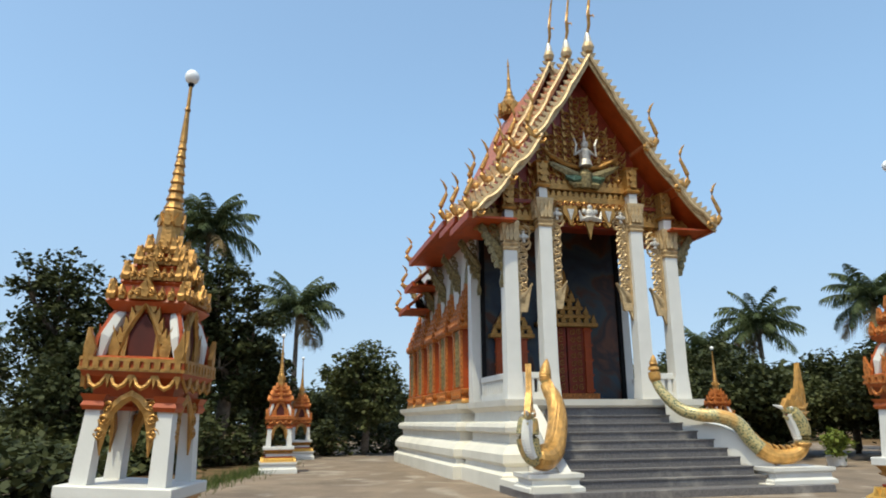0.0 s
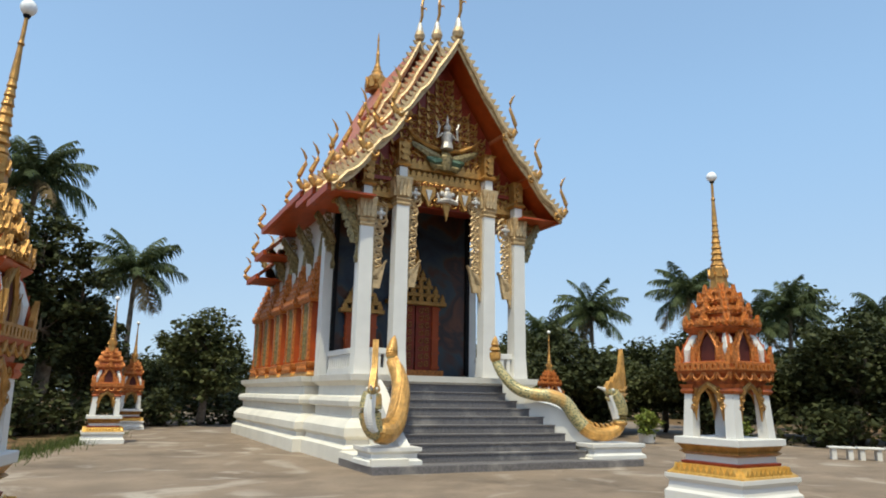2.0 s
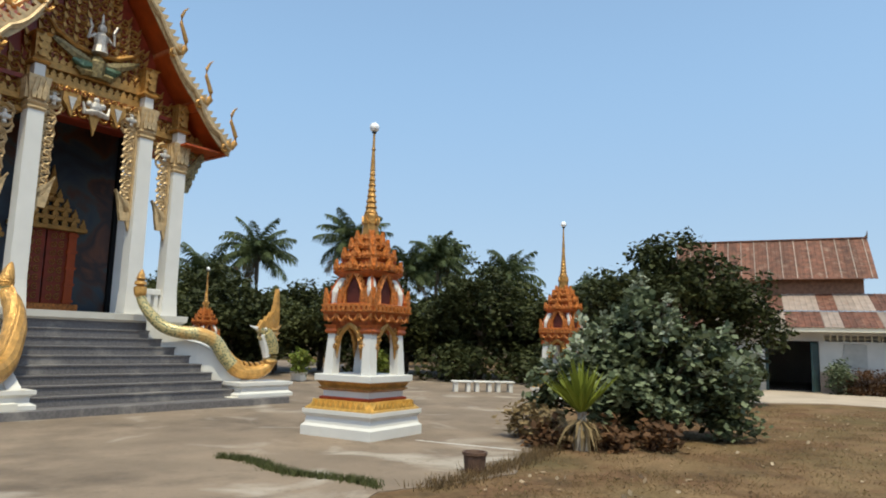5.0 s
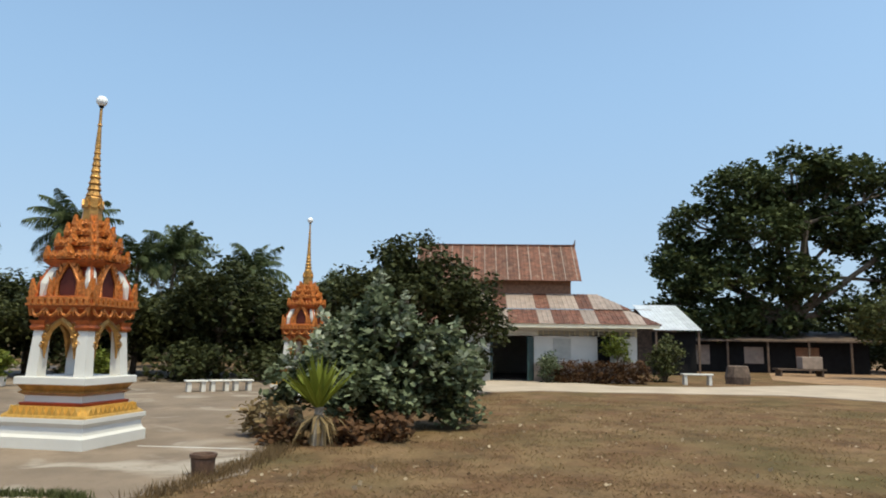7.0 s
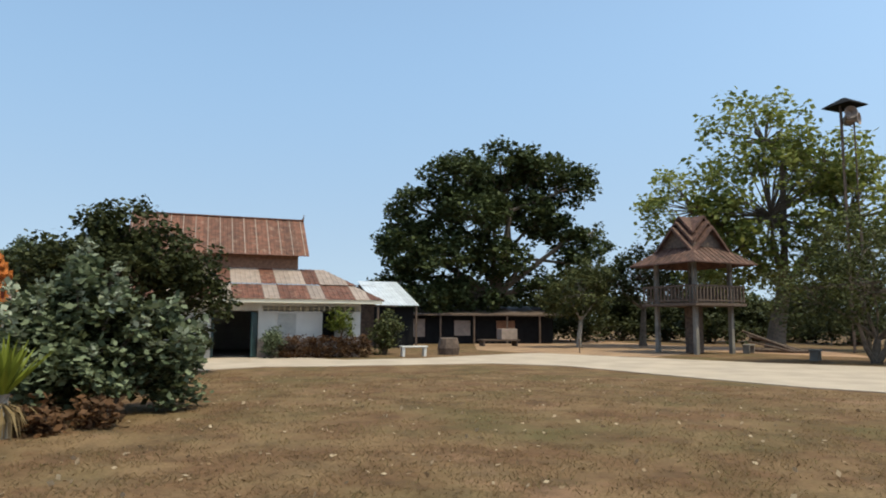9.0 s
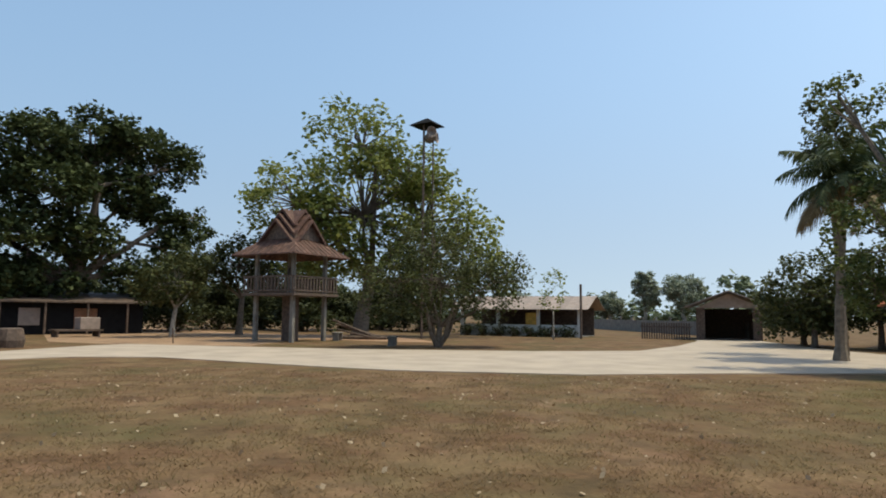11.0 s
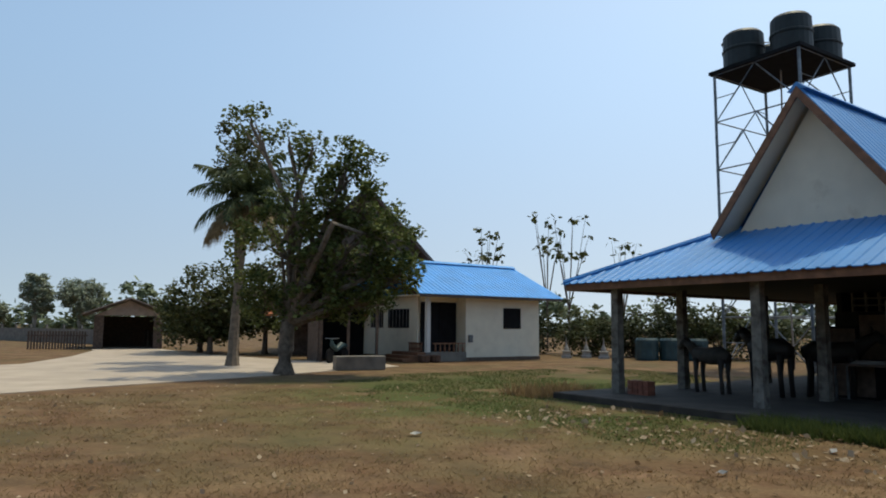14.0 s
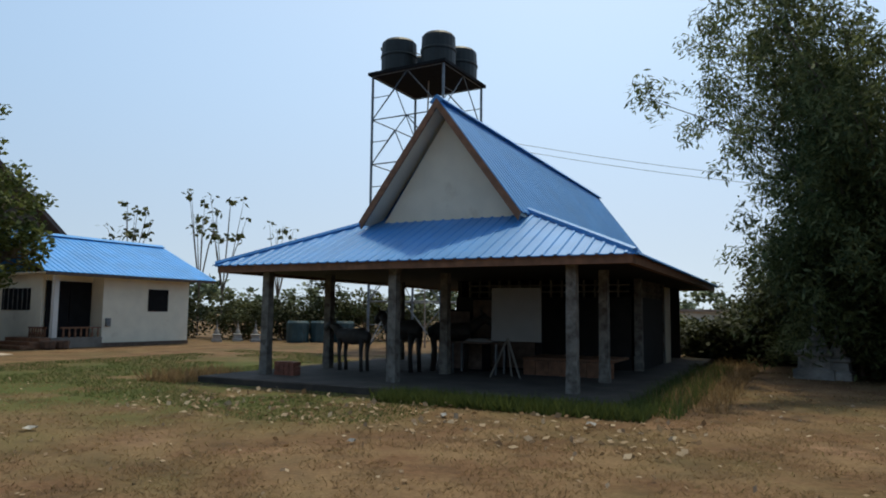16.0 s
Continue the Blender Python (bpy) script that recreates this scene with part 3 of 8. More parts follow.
def gate(x, w, h):
    """A red and gold doorway with a tiered crown."""
    d = part("door_surround", Geo().box(x - w - 0.24, x + w + 0.24, 2.42, 2.655, FLOOR + 0.03, FLOOR + 0.25, bevel=0.02), ORANGE_GOLD, temple, "red and gold doorway")
    for s in (-1, 1):
        q = Geo()
        q.box(x + s * w - 0.10, x + s * w + 0.10, 2.5, 2.65, FLOOR + 0.25, FLOOR + h, bevel=0.015)
        for k in range(5):
            q.box(x + s * w - 0.13, x + s * w + 0.13, 2.47, 2.64, FLOOR + 0.3 + k * h * 0.2, FLOOR + 0.36 + k * h * 0.2)
        part("pilaster", q, ORANGE, d)
    for s in (-1, 1):
        q = Geo()
        q.box(x + s * w * 0.44 - w * 0.40, x + s * w * 0.44 + w * 0.40, 2.56, 2.65, FLOOR + 0.25, FLOOR + h, bevel=0.01)
        part("leaf", q, RED, d)
        q = Geo()
        for k in range(int(h / 0.24)):
            for j in (-1, 1):
                spiral(q, x + s * w * 0.44 + j * w * 0.17, 2.55, FLOOR + 0.42 + k * 0.22, 0.09, j, 1.0, 0.014)
        tagged(part("door_carving", q, GOLD, d), kind="stuff")
    q = Geo()
    for k in range(4):
        ww = (w + 0.3) * (1 - 0.22 * k)
        q.box(x - ww, x + ww, 2.40 + 0.04 * k, 2.65, FLOOR + h + k * 0.24, FLOOR + h + 0.12 + k * 0.24, bevel=0.015)
        nf = max(3, int(ww / 0.11))
        for j in range(nf):
            flame(q, x - ww + (j + 0.5) * 2 * ww / nf, FLOOR + h + 0.10 + k * 0.24, 0.16, 0.26, 2.42 + 0.04 * k, 2.50 + 0.04 * k)
    flame(q, x, FLOOR + h + 0.9, 0.26, 0.75, 2.5, 2.6)
    part("crown", q, GOLD, d)


gate(0.35, 0.62, 2.1)
gate(-1.3, 0.34, 1.75)


# windows along the side
def side_window(y):
    w = part("window", Geo().box(-0.42, 0.42, -0.30, 0.2, 2.35, 4.15, bevel=0.01), ORANGE, temple, "orange-red window bay with a tiered gold crown", at=pose(-2.2, y, 0, 0, 0, -90))
    q = Geo()
    q.square([(0.66, 1.99), (0.68, 2.03), (0.64, 2.10)], ay=0.62)
    part("sill_trim", q, GOLD, w)
    q = Geo()
    q.square([(0.58, 2.10), (0.52, 2.16), (0.50, 2.2), (0.60, 2.28), (0.62, 2.36), (0.5, 2.40)], ay=0.68)
    for k in range(5):
        flame(q, -0.4 + 0.2 * k, 2.12, 0.2, 0.22, -0.42, -0.38)
    part("sill", q, ORANGE_GOLD, w)
    for s in (-1, 1):
        q = Geo()
        q.box(s * 0.37 - 0.055, s * 0.37 + 0.055, -0.37, -0.295, 2.4, 4.1, bevel=0.01)
        for k in (0, 3):
            q.box(s * 0.37 - 0.075, s * 0.37 + 0.075, -0.39, -0.29, 2.42 + 0.5 * k, 2.52 + 0.5 * k, bevel=0.01)
        part("pilaster", q, ORANGE_GOLD, w)
    q = Geo()
    for k in range(4):
        q.tube([(-0.21 + 0.14 * k, -0.325, 2.45), (-0.21 + 0.14 * k, -0.325, 4.05)], 0.028, 5)
    q.box(-0.3, 0.3, -0.34, -0.301, 3.2, 3.26)
    part("shutter_lattice", q, OLIVE_GOLD, w, "tarnished gold lattice shutter")
    q = Geo()
    prof = [0.64, 0.55, 0.46, 0.37, 0.28, 0.19, 0.11]
    for k, a in enumerate(prof):
        z = 4.10 + 0.19 * k
        q.square([(a * 0.88, z - 0.03), (a, z + 0.02), (a * 1.03, z + 0.06), (a * 0.86, z + 0.09), (a * 0.74, z + 0.2)], ay=0.68)
        nf = max(2, int(a / 0.085))
        for j in range(nf):
            flame(q, -a + (j + 0.5) * 2 * a / nf, z + 0.06, 0.11, 0.17, -a * 0.68 - 0.03, -a * 0.68 + 0.03)
        for r in (90, -90):
            for j in range(max(2, nf // 2)):
                flame(q, -a * 0.6 + (j + 0.5) * 1.2 * a / max(2, nf // 2), z + 0.06, 0.11, 0.17, -a - 0.02, -a + 0.03, m=rot_z(r))
    part("crown", q, ORANGE_GOLD, w)
    q = Geo()
    q.tube([(0, -0.02, 5.4), (0, -0.02, 5.75), (0, -0.02, 6.2)], [0.09, 0.06, 0.008], 6)
    part("crown_spire", q, OLIVE_GOLD, w)


for y in (3.75, 5.55, 7.35, 9.15, 10.7):
    side_window(y)


# eave brackets along the side and on the porch
def eave_bracket(x, y, z, turn, material=OLIVE_GOLD):
    q = Geo()
    pts = [(0, 0, -0.75), (0.06, 0, -0.5), (0.02, 0, -0.3), (0.14, 0, -0.1), (0.3, 0, 0.1), (0.42, 0, 0.35)]
    q.tube(pts, [0.02, 0.09, 0.08, 0.12, 0.09, 0.05], 6)
    for k in range(6):
        flame(q, 0.12 + 0.07 * k, -0.62 + 0.18 * k, 0.18, 0.28, -0.05, 0.05, lean=0.06)
        spiral(q, 0.14 + 0.07 * k, 0.0, -0.48 + 0.17 * k, 0.11, 1, 0.9 * k, 0.032)
        spiral(q, 0.04 + 0.04 * k, 0.05, -0.3 + 0.14 * k, 0.10, -1, 0.9 * k, 0.03)
    flame(q, 0.02, -1.1, 0.12, 0.45, -0.04, 0.04)
    part("eave_bracket", q, material, temple, "green and gold carved bracket", at=pose(x, y, z, 0, 0, turn))


for y in (0.0,):
    eave_bracket(-2.35, y, 5.75, 180)
    eave_bracket(2.35, y, 5.75, 0)
for y in (2.5, 4.6, 6.5, 8.3, 10.0):
    eave_bracket(-2.2, y, 6.0, 180)

# ---- roof ----
TIERS = ((0.0, 1.62, 0.0, 2.42), (1.42, 2.42, 2.36, 3.48), (2.22, 3.25, 3.38, 4.42))
SECTIONS = (
    (-0.6, 1.3, 10.85, 0.0, 1.0), (0.75, 2.5, 11.45, 0.25, 1.0), (2.0, 7.2, 12.05, 0.5, 1.0), (7.0, 8.6, 11.2, -0.2, 0.97), (8.4, 10.2, 10.4, -0.8, 0.95))


def tier_line(x0, x1, d0, d1, zr, n=7):
    out = []
    for i in range(n):
        f = i / (n - 1)
        out.append((x0 + (x1 - x0) * f, zr - d0 - (d1 - d0) * f - 0.10 * math.sin(math.pi * f)))
    return out


def horn(g, base, out, h, m=None):
    """A hooked roof finial."""
    x, y, z = base
    g.tube([(x - out * 0.08, y, z), (x + out * 0.10, y, z + 0.0 * h), (x + out * 0.19, y, z + 0.12 * h), (x + out * 0.19, y, z + 0.28 * h), (x + out * 0.11, y, z + 0.45 * h), (x + out * 0.03, y, z + 0.6 * h), (x + out * 0.03, y, z + 0.76 * h), (x + out * 0.10, y, z + 0.9 * h), (x + out * 0.20, y, z + h)],
           [0.08, 0.09, 0.085, 0.07, 0.06, 0.052, 0.044, 0.032, 0.006], 8, m, flat=0.6)


for si, (y0, y1, zr, lift, wide) in enumerate(SECTIONS):
    for s in (-1, 1):
        for k, (xa, xb, da, db) in enumerate(TIERS):
            xa, xb = xa * wide, xb * wide
            top = zr - (0 if k == 0 else (zr - 10.85 - lift))
            line = tier_line(xa, xb, da, db, top if k else zr) if k else tier_line(xa, xb, 0, db + (zr - 10.85 - lift), zr)
            n = len(line)
            q = Geo()
            up = [(s * x, z) for x, z in line]
            dn = [(s * x, z - 0.09) for x, z in reversed(line)]
            q.prism(up + dn, y0 + 0.02, y1)
            roof = part("roof", q, TILE_ROOF, temple, "orange tiled roof tier")
            q = Geo()
            q.prism([(s * x, z - 0.10) for x, z in line] + [(s * x, z - 0.14) for x, z in reversed(line)], y0 + 0.06, y1 - 0.02)
            q.box(s * xb - 0.09, s * xb + 0.05, y0 + 0.06, y1 - 0.02, line[-1][1] - 0.22, line[-1][1] - 0.05)
            part("soffit", q, ORANGE, roof, "orange-red painted soffit")
            if k == 2:
                q = Geo()
                q.box(min(s * 2.1, s * (xb - 0.08)), max(s * 2.1, s * (xb - 0.08)), y0 + 0.1, y1 - 0.03, line[-1][1] - 0.20, line[-1][1] - 0.15)
                part("eave_ceiling", q, ORANGE, roof, "red boarded eave underside")
            if si >= 2:
                q = Geo()
                horn(q, (s * (xb - 0.02), y1 - 0.05, line[-1][1] + 0.02), s, 0.8)
                part("finial", q, GOLD, roof, "hooked gold roof finial")
            if si > 2:
                continue
            # bargeboard with its row of fins and hooked end
            q = Geo()
            fine = tier_line(xa, xb, da, db, top, 25) if k else tier_line(xa, xb, 0, db + (zr - 10.85 - lift), zr, 25)
            waves = 3.0 if k == 0 else 1.5
            q.prism([(s * x, z + 0.10) for x, z in fine] + [(s * x, z - 0.08 - (0.05 if i < 10 and k == 0 else 0.15) * abs(math.sin(i * math.pi * waves / 24))) for i, (x, z) in reversed(list(enumerate(fine)))], y0 - 0.06, y0 + 0.02)
            q.tube([(s * x, y0 - 0.07, z - 0.02 - (0.03 if i < 10 and k == 0 else 0.10) * abs(math.sin(i * math.pi * waves / 24))) for i, (x, z) in enumerate(fine)], 0.05, 6)
            q.prism([(s * x, z - 0.1) for x, z in line] + [(s * x, z - 0.26) for x, z in reversed(line)], y0 - 0.02, y0 + 0.02)
            nf = 15 if k == 0 else 8
            for j in range(nf):
                f = (j + 0.5) / nf * (n - 1)
                i0 = min(int(f), n - 2)
                t = f - i0
                px = line[i0][0] * (1 - t) + line[i0 + 1][0] * t
                pz = line[i0][1] * (1 - t) + line[i0 + 1][1] * t
                slope = math.atan2(line[i0 + 1][1] - line[i0][1], line[i0 + 1][0] - line[i0][0])
                m = Matrix.Translation((s * px, y0 - 0.02, pz + 0.08)) @ Matrix.Diagonal((s, 1, 1, 1)) @ pose(0, 0, 0, 0, -math.degrees(slope), 0)
                q.prism([(-0.07, 0), (0.05, 0), (0.08, 0.07), (0.02, 0.17), (-0.02, 0.10)], -0.03, 0.03, m)
            part("bargeboard", q, GOLD_PALE, roof, "gold bargeboard with fins")
            q = Geo()
            horn(q, (s * (xb - 0.02), y0 - 0.02, line[-1][1] + 0.02), s, 1.22 - 0.06 * k)
            q.ball((s * (xb - 0.06), y0 - 0.05, line[-1][1] + 0.02), 0.13, 10, 6, sy=0.5)
            spiral(q, s * (xb - 0.16), y0 - 0.07, line[-1][1] - 0.1, 0.13, s, 0.6, 0.04, 1.1)
            part("finial", q, GOLD, roof, "hooked gold roof finial")
    if si < 3:
        q = Geo()
        q.lathe([(0.02, zr + 0.02), (0.13, zr + 0.08), (0.17, zr + 0.2), (0.13, zr + 0.33), (0.07, zr + 0.42)], 10, cy=y0 - 0.02)
        bulb = part("ridge_bulb", q, GOLD_PALE, temple)
        q = Geo()
        q.lathe([(0.12, zr + 0.34), (0.09, zr + 0.5), (0.03, zr + 0.7)], 8, cy=y0 - 0.02)
        part("bulb_tip", q, SILVER, bulb)
        q = Geo()
        q.tube([(0, y0 - 0.02, zr + 0.6), (0.03, y0 - 0.1, zr + 0.85), (0.0, y0 - 0.16, zr + 1.1), (0.05, y0 - 0.1, zr + 1.4), (0.09, y0 - 0.16, zr + 1.9), (0.13, y0 - 0.3, zr + 2.3)], [0.04, 0.05, 0.055, 0.045, 0.03, 0.006], 6)
        q.tube([(0.04, y0 - 0.14, zr + 1.08), (0.07, y0 - 0.3, zr + 1.02), (0.07, y0 - 0.34, zr + 0.92)], [0.03, 0.02, 0.006], 5)
        part("chofa", q, GOLD, bulb, "tall slender curved ridge finial")
# inner dark fronts between the sections, and rear wall top
for y0, zr, w in ((1.15, 11.2, 1.5), (2.45, 11.8, 1.6)):
    g = Geo()
    g.prism([(-w, zr - 2.4), (w, zr - 2.4), (0, zr - 0.1)], y0, y0 + 0.06)
    part("inner_gable", g, RED, temple)
# golden spire in the middle of the ridge
g = Geo()
zs = 11.95
g.lathe([(0.3, zs), (0.34, zs + 0.12), (0.27, zs + 0.2), (0.36, zs + 0.34), (0.36, zs + 0.48), (0.26, zs + 0.6), (0.2, zs + 0.68), (0.2, zs + 0.75), (0.13, zs + 0.85), (0.13, zs + 0.93), (0.08, zs + 1.05), (0.06, zs + 1.4), (0.075, zs + 1.42), (0.05, zs + 1.5), (0.03, zs + 1.95), (0.045, zs + 1.97), (0.005, zs + 2.3)], 12, cy=5.7)
for k in range(8):
    flame(g, 0, zs + 0.05, 0.2, 0.45, -0.42, -0.33, m=Matrix.Translation((0, 5.7, 0)) @ rot_z(45 * k))
part("ridge_spire", g, GOLD, temple, "golden ridge spire")

# ---- pediment ----
g = Geo()
g.prism([(-1.5, 7.35), (1.5, 7.35), (1.5, 8.3), (0, 10.55), (-1.5, 8.3)], -0.12, 0.1)
g.prism([(-3.0, 6.35), (3.0, 6.35), (2.3, 7.3), (1.5, 8.2), (-1.5, 8.2), (-2.3, 7.3)], -0.06, 0.12)
pediment = part("pediment", g, RED, temple, "red pediment with carved gold scrolls", at=Matrix.Translation((0, 0.30, 0)))
rng = random.Random(3)


def in_gable(x, z):
    a = abs(x)
    return (z > 7.5 and a < 1.42 * (10.3 - z) / 2.3 + 0.05) or (7.5 >= z > 6.5 and a < 2.75 - (z - 6.5) * 0.9)


g = Geo()
z = 6.5
while z < 10.2:
    x = 0.12
    while x < 2.8:
        if in_gable(x + 0.08, z + 0.05):
            for s in (-1, 1):
                st = rng.uniform(0, 6.28)
                tn = rng.choice((-1, 1))
                rr = rng.uniform(0.11, 0.155)
                yy = -0.15 if z > 7.4 and x < 1.5 else -0.09
                spiral(g, s * x, yy, z, rr, tn * s, st, 0.03, 1.35)
                flame(g, s * (x + 0.1), z + 0.04, 0.10, 0.2, yy - 0.02, yy + 0.03, lean=s * 0.07)
        x += 0.25
    z += 0.225
part("carving", g, GOLD, pediment, "gold scroll carving")
for z0, w, yy in ((7.30, 1.62, -0.22), (6.98, 1.62, -0.2), (6.42, 3.0, -0.18)):
    g = Geo()
    if w > 2:
        for s in (-1, 1):
            if s > 0:
                part("beam", g, GOLD, pediment, "gold carved beam")
                g = Geo()
            a, b = sorted((s * 1.4, s * 2.95))
            g.box(a, b, yy, 0.1, z0, z0 + 0.16, bevel=0.015)
            g.box(a, b, yy - 0.02, 0.1, z0 - 0.26, z0 - 0.14, bevel=0.015)
            for j in range(9):
                flame(g, s * (1.5 + 0.16 * j), z0 + 0.15, 0.14, 0.16, yy, yy + 0.04)
                spiral(g, s * (1.5 + 0.16 * j), yy + 0.06, z0 - 0.06, 0.07, s, 0, 0.02)
    else:
        g.box(-w + 0.2, w - 0.2, yy, 0.1, z0, z0 + 0.17, bevel=0.015)
        for j in range(18):
            flame(g, -1.36 + 0.16 * j, z0 + 0.16, 0.14, 0.16, yy, yy + 0.04)
    part("beam", g, GOLD, pediment, "gold carved beam")
g = Geo()
for j in range(17):
    x = -1.2 + 0.15 * j
    g.prism([(x - 0.07, 6.98), (x + 0.07, 6.98), (x, 6.84)], -0.2, -0.15)
tagged(part("valance", g, ORANGE, pediment), kind="stuff")
# figure on the pediment: a plain seated shape on a winged mount
g = Geo()
g.ball((0, -0.36, 8.62), 0.11, 10, 6)
g.lathe([(0.03, 8.7), (0.05, 8.74), (0.01, 8.98)], 8, cy=-0.36)
g.lathe([(0.19, 8.08), (0.14, 8.25), (0.17, 8.45), (0.06, 8.56)], 10, cy=-0.34)
for s in (-1, 1):
    g.tube([(s * 0.15, -0.34, 8.46), (s * 0.32, -0.38, 8.34), (s * 0.27, -0.42, 8.6), (s * 0.34, -0.42, 8.75)], [0.05, 0.04, 0.035, 0.03], 6)
part("relief_figure", g, SILVER, pediment, "white plain relief shape", at=Matrix.Translation((0, 0, -0.95)) @ Matrix.Diagonal((0.95, 1, 1.1, 1)))
g = Geo()
g.lathe([(0.16, 7.5), (0.2, 7.7), (0.22, 7.9), (0.12, 8.08)], 10, cy=-0.26)
for s in (-1, 1):
    g.tube([(s * 0.1, -0.28, 7.85), (s * 0.5, -0.28, 7.95), (s * 0.9, -0.24, 8.15), (s * 1.15, -0.2, 8.3)], [0.1, 0.14, 0.1, 0.03], 6, flat=0.5)
    g.tube([(s * 0.08, -0.28, 7.62), (s * 0.36, -0.3, 7.58), (s * 0.5, -0.28, 7.68)], [0.09, 0.12, 0.05], 6)
part("winged_mount", g, OLIVE_GOLD, pediment, "dark gold winged shape", at=Matrix.Translation((0, 0, 0.6)) @ Matrix.Diagonal((0.9, 1, 0.9, 1)))
g = Geo()
for s in (-1, 1):
    g.tube([(s * 0.1, -0.3, 7.62), (s * 0.36, -0.32, 7.56), (s * 0.55, -0.28, 7.66)], [0.08, 0.13, 0.04], 7)
part("mount_foot", g, GREEN_GLASS, pediment, "blue-green leaf scrolls")
g = Geo()
g.tube([(0, -0.26, 7.48), (0, -0.3, 7.75), (0, -0.26, 8.05)], [0.09, 0.14, 0.07], 8)
for s in (-1, 1):
    g.tube([(s * 0.1, -0.2, 7.95), (s * 0.5, -0.22, 8.0), (s * 0.9, -0.2, 8.22), (s * 1.15, -0.16, 8.5)], [0.05, 0.07, 0.06, 0.02], 6)
part("mount_scroll", g, GOLD, pediment)

# hanging scrolls beside the columns, and the pendant over the entrance


def scroll_bracket(x, s, ztop, length):
    q = Geo()
    q.box(min(x, x + s * 0.05), max(x, x + s * 0.05), -0.06, 0.06, ztop - length, ztop)
    n = int(length / 0.15)
    for k in range(n):
        f = k / n
        w = 0.20 if f < 0.16 else 0.15 - 0.03 * f
        z = ztop - 0.1 - k * 0.15
        spiral(q, x + s * (0.05 + w * 0.9), 0.0, z, w, s if k % 2 else -s, 1.5 + 1.6 * (k % 2), 0.034, 1.3)
        q.prism([(x + s * 0.04, z - 0.08), (x + s * (0.16 + w), z + 0.04), (x + s * 0.04, z + 0.06)], -0.02, 0.02)
    zb = ztop - length
    flame(q, x + s * 0.14, zb - 0.14, 0.30, 0.72, -0.05, 0.05, lean=s * 0.26)
    flame(q, x + s * 0.1, zb + 0.06, 0.26, 0.5, -0.05, 0.05, lean=s * 0.32)
    q.prism([(x, zb), (x + s * 0.18, zb + 0.1), (x + s * 0.03, zb - 0.38)], -0.04, 0.04)
    part("scroll_bracket", q, GOLD_PALE, temple, "pierced gold scroll bracket")
    q = Geo()
    q.ball((x + s * 0.2, -0.08, ztop - 0.22), 0.085, 8, 5, sy=0.6)
    for a in range(4):
        q.ball((x + s * 0.2 + 0.09 * math.cos(a * 1.57), -0.08, ztop - 0.22 + 0.11 * math.sin(a * 1.57)), 0.05, 6, 4, sy=0.6)
    part("boss", q, SILVER, temple, "white relief boss")


scroll_bracket(-1.08, 1, 6.8, 2.5)
scroll_bracket(1.08, -1, 6.8, 2.5)
scroll_bracket(-2.0, 1, 6.15, 1.95)
scroll_bracket(2.0, -1, 6.15, 1.95)
g = Geo()
for x, h in ((-0.52, 0.45), (0, 0.78), (0.52, 0.45)):
    g.prism([(x - 0.18, 6.82), (x + 0.18, 6.82), (x + 0.20, 6.62), (x + 0.08, 6.74 - h * 0.6), (x, 6.74 - h), (x - 0.08, 6.74 - h * 0.6), (x - 0.20, 6.62)], -0.1, -0.04)
for k in range(12):
    spiral(g, -0.95 + k * 0.173, -0.08, 6.86, 0.085, 1 if k < 6 else -1, 0.5, 0.024)
part("pendant", g, GOLD, temple, "gold hanging pendants")
g = Geo()
g.ball((0, -0.14, 6.62), 0.14, 10, 6, sy=0.6)
for s in (-1, 1):
    g.tube([(0, -0.14, 6.52), (s * 0.26, -0.15, 6.46), (s * 0.3, -0.15, 6.68)], [0.08, 0.07, 0.02], 6)
    g.prism([(s * 0.52 - 0.09, 6.72), (s * 0.52 + 0.09, 6.72), (s * 0.52, 6.42)], -0.13, -0.09)
for k in range(5):
    g.ball((0.16 * math.cos(k * 1.257 + 1.57), -0.13, 6.62 + 0.17 * math.sin(k * 1.257 + 1.57)), 0.075, 8, 5, sy=0.6)
part("pendant_boss", g, SILVER, temple, "white relief boss")
g = Geo()
g.box(-2.1, 2.1, 0.15, 2.7, 6.9, 7.0)
part("porch_ceiling", g, RED, temple)


# ---- serpent statues and their pedestals ----
def joined(name, pieces, label, category, m, group):
    """One mesh out of several Geos, each with its material."""
    g = Geo()
    slots = []
    for k, (q, material) in enumerate(pieces):
        slots += [k] * len(q.f)
        g.add(q.v, q.f)
    me = g.mesh(name, pieces[0][1])
    for q, material in pieces[1:]:
        me.materials.append(material)
    me.polygons.foreach_set("material_index", slots)
    ob = new(name, me)
    ob.matrix_world = m
    return tagged(ob, label, category, group)


CREST = [(0.22, 0.07), (0.10, 0.24), (0.05, 0.20), (-0.03, 0.34), (-0.07, 0.29), (-0.13, 0.43), (-0.17, 0.37), (-0.23, 0.62), (-0.28, 0.95), (-0.33, 0.62), (-0.37, 0.34), (-0.36, 0.0), (-0.30, -0.30), (-0.22, -0.12), (0.0, -0.06), (0.18, 0.0)]


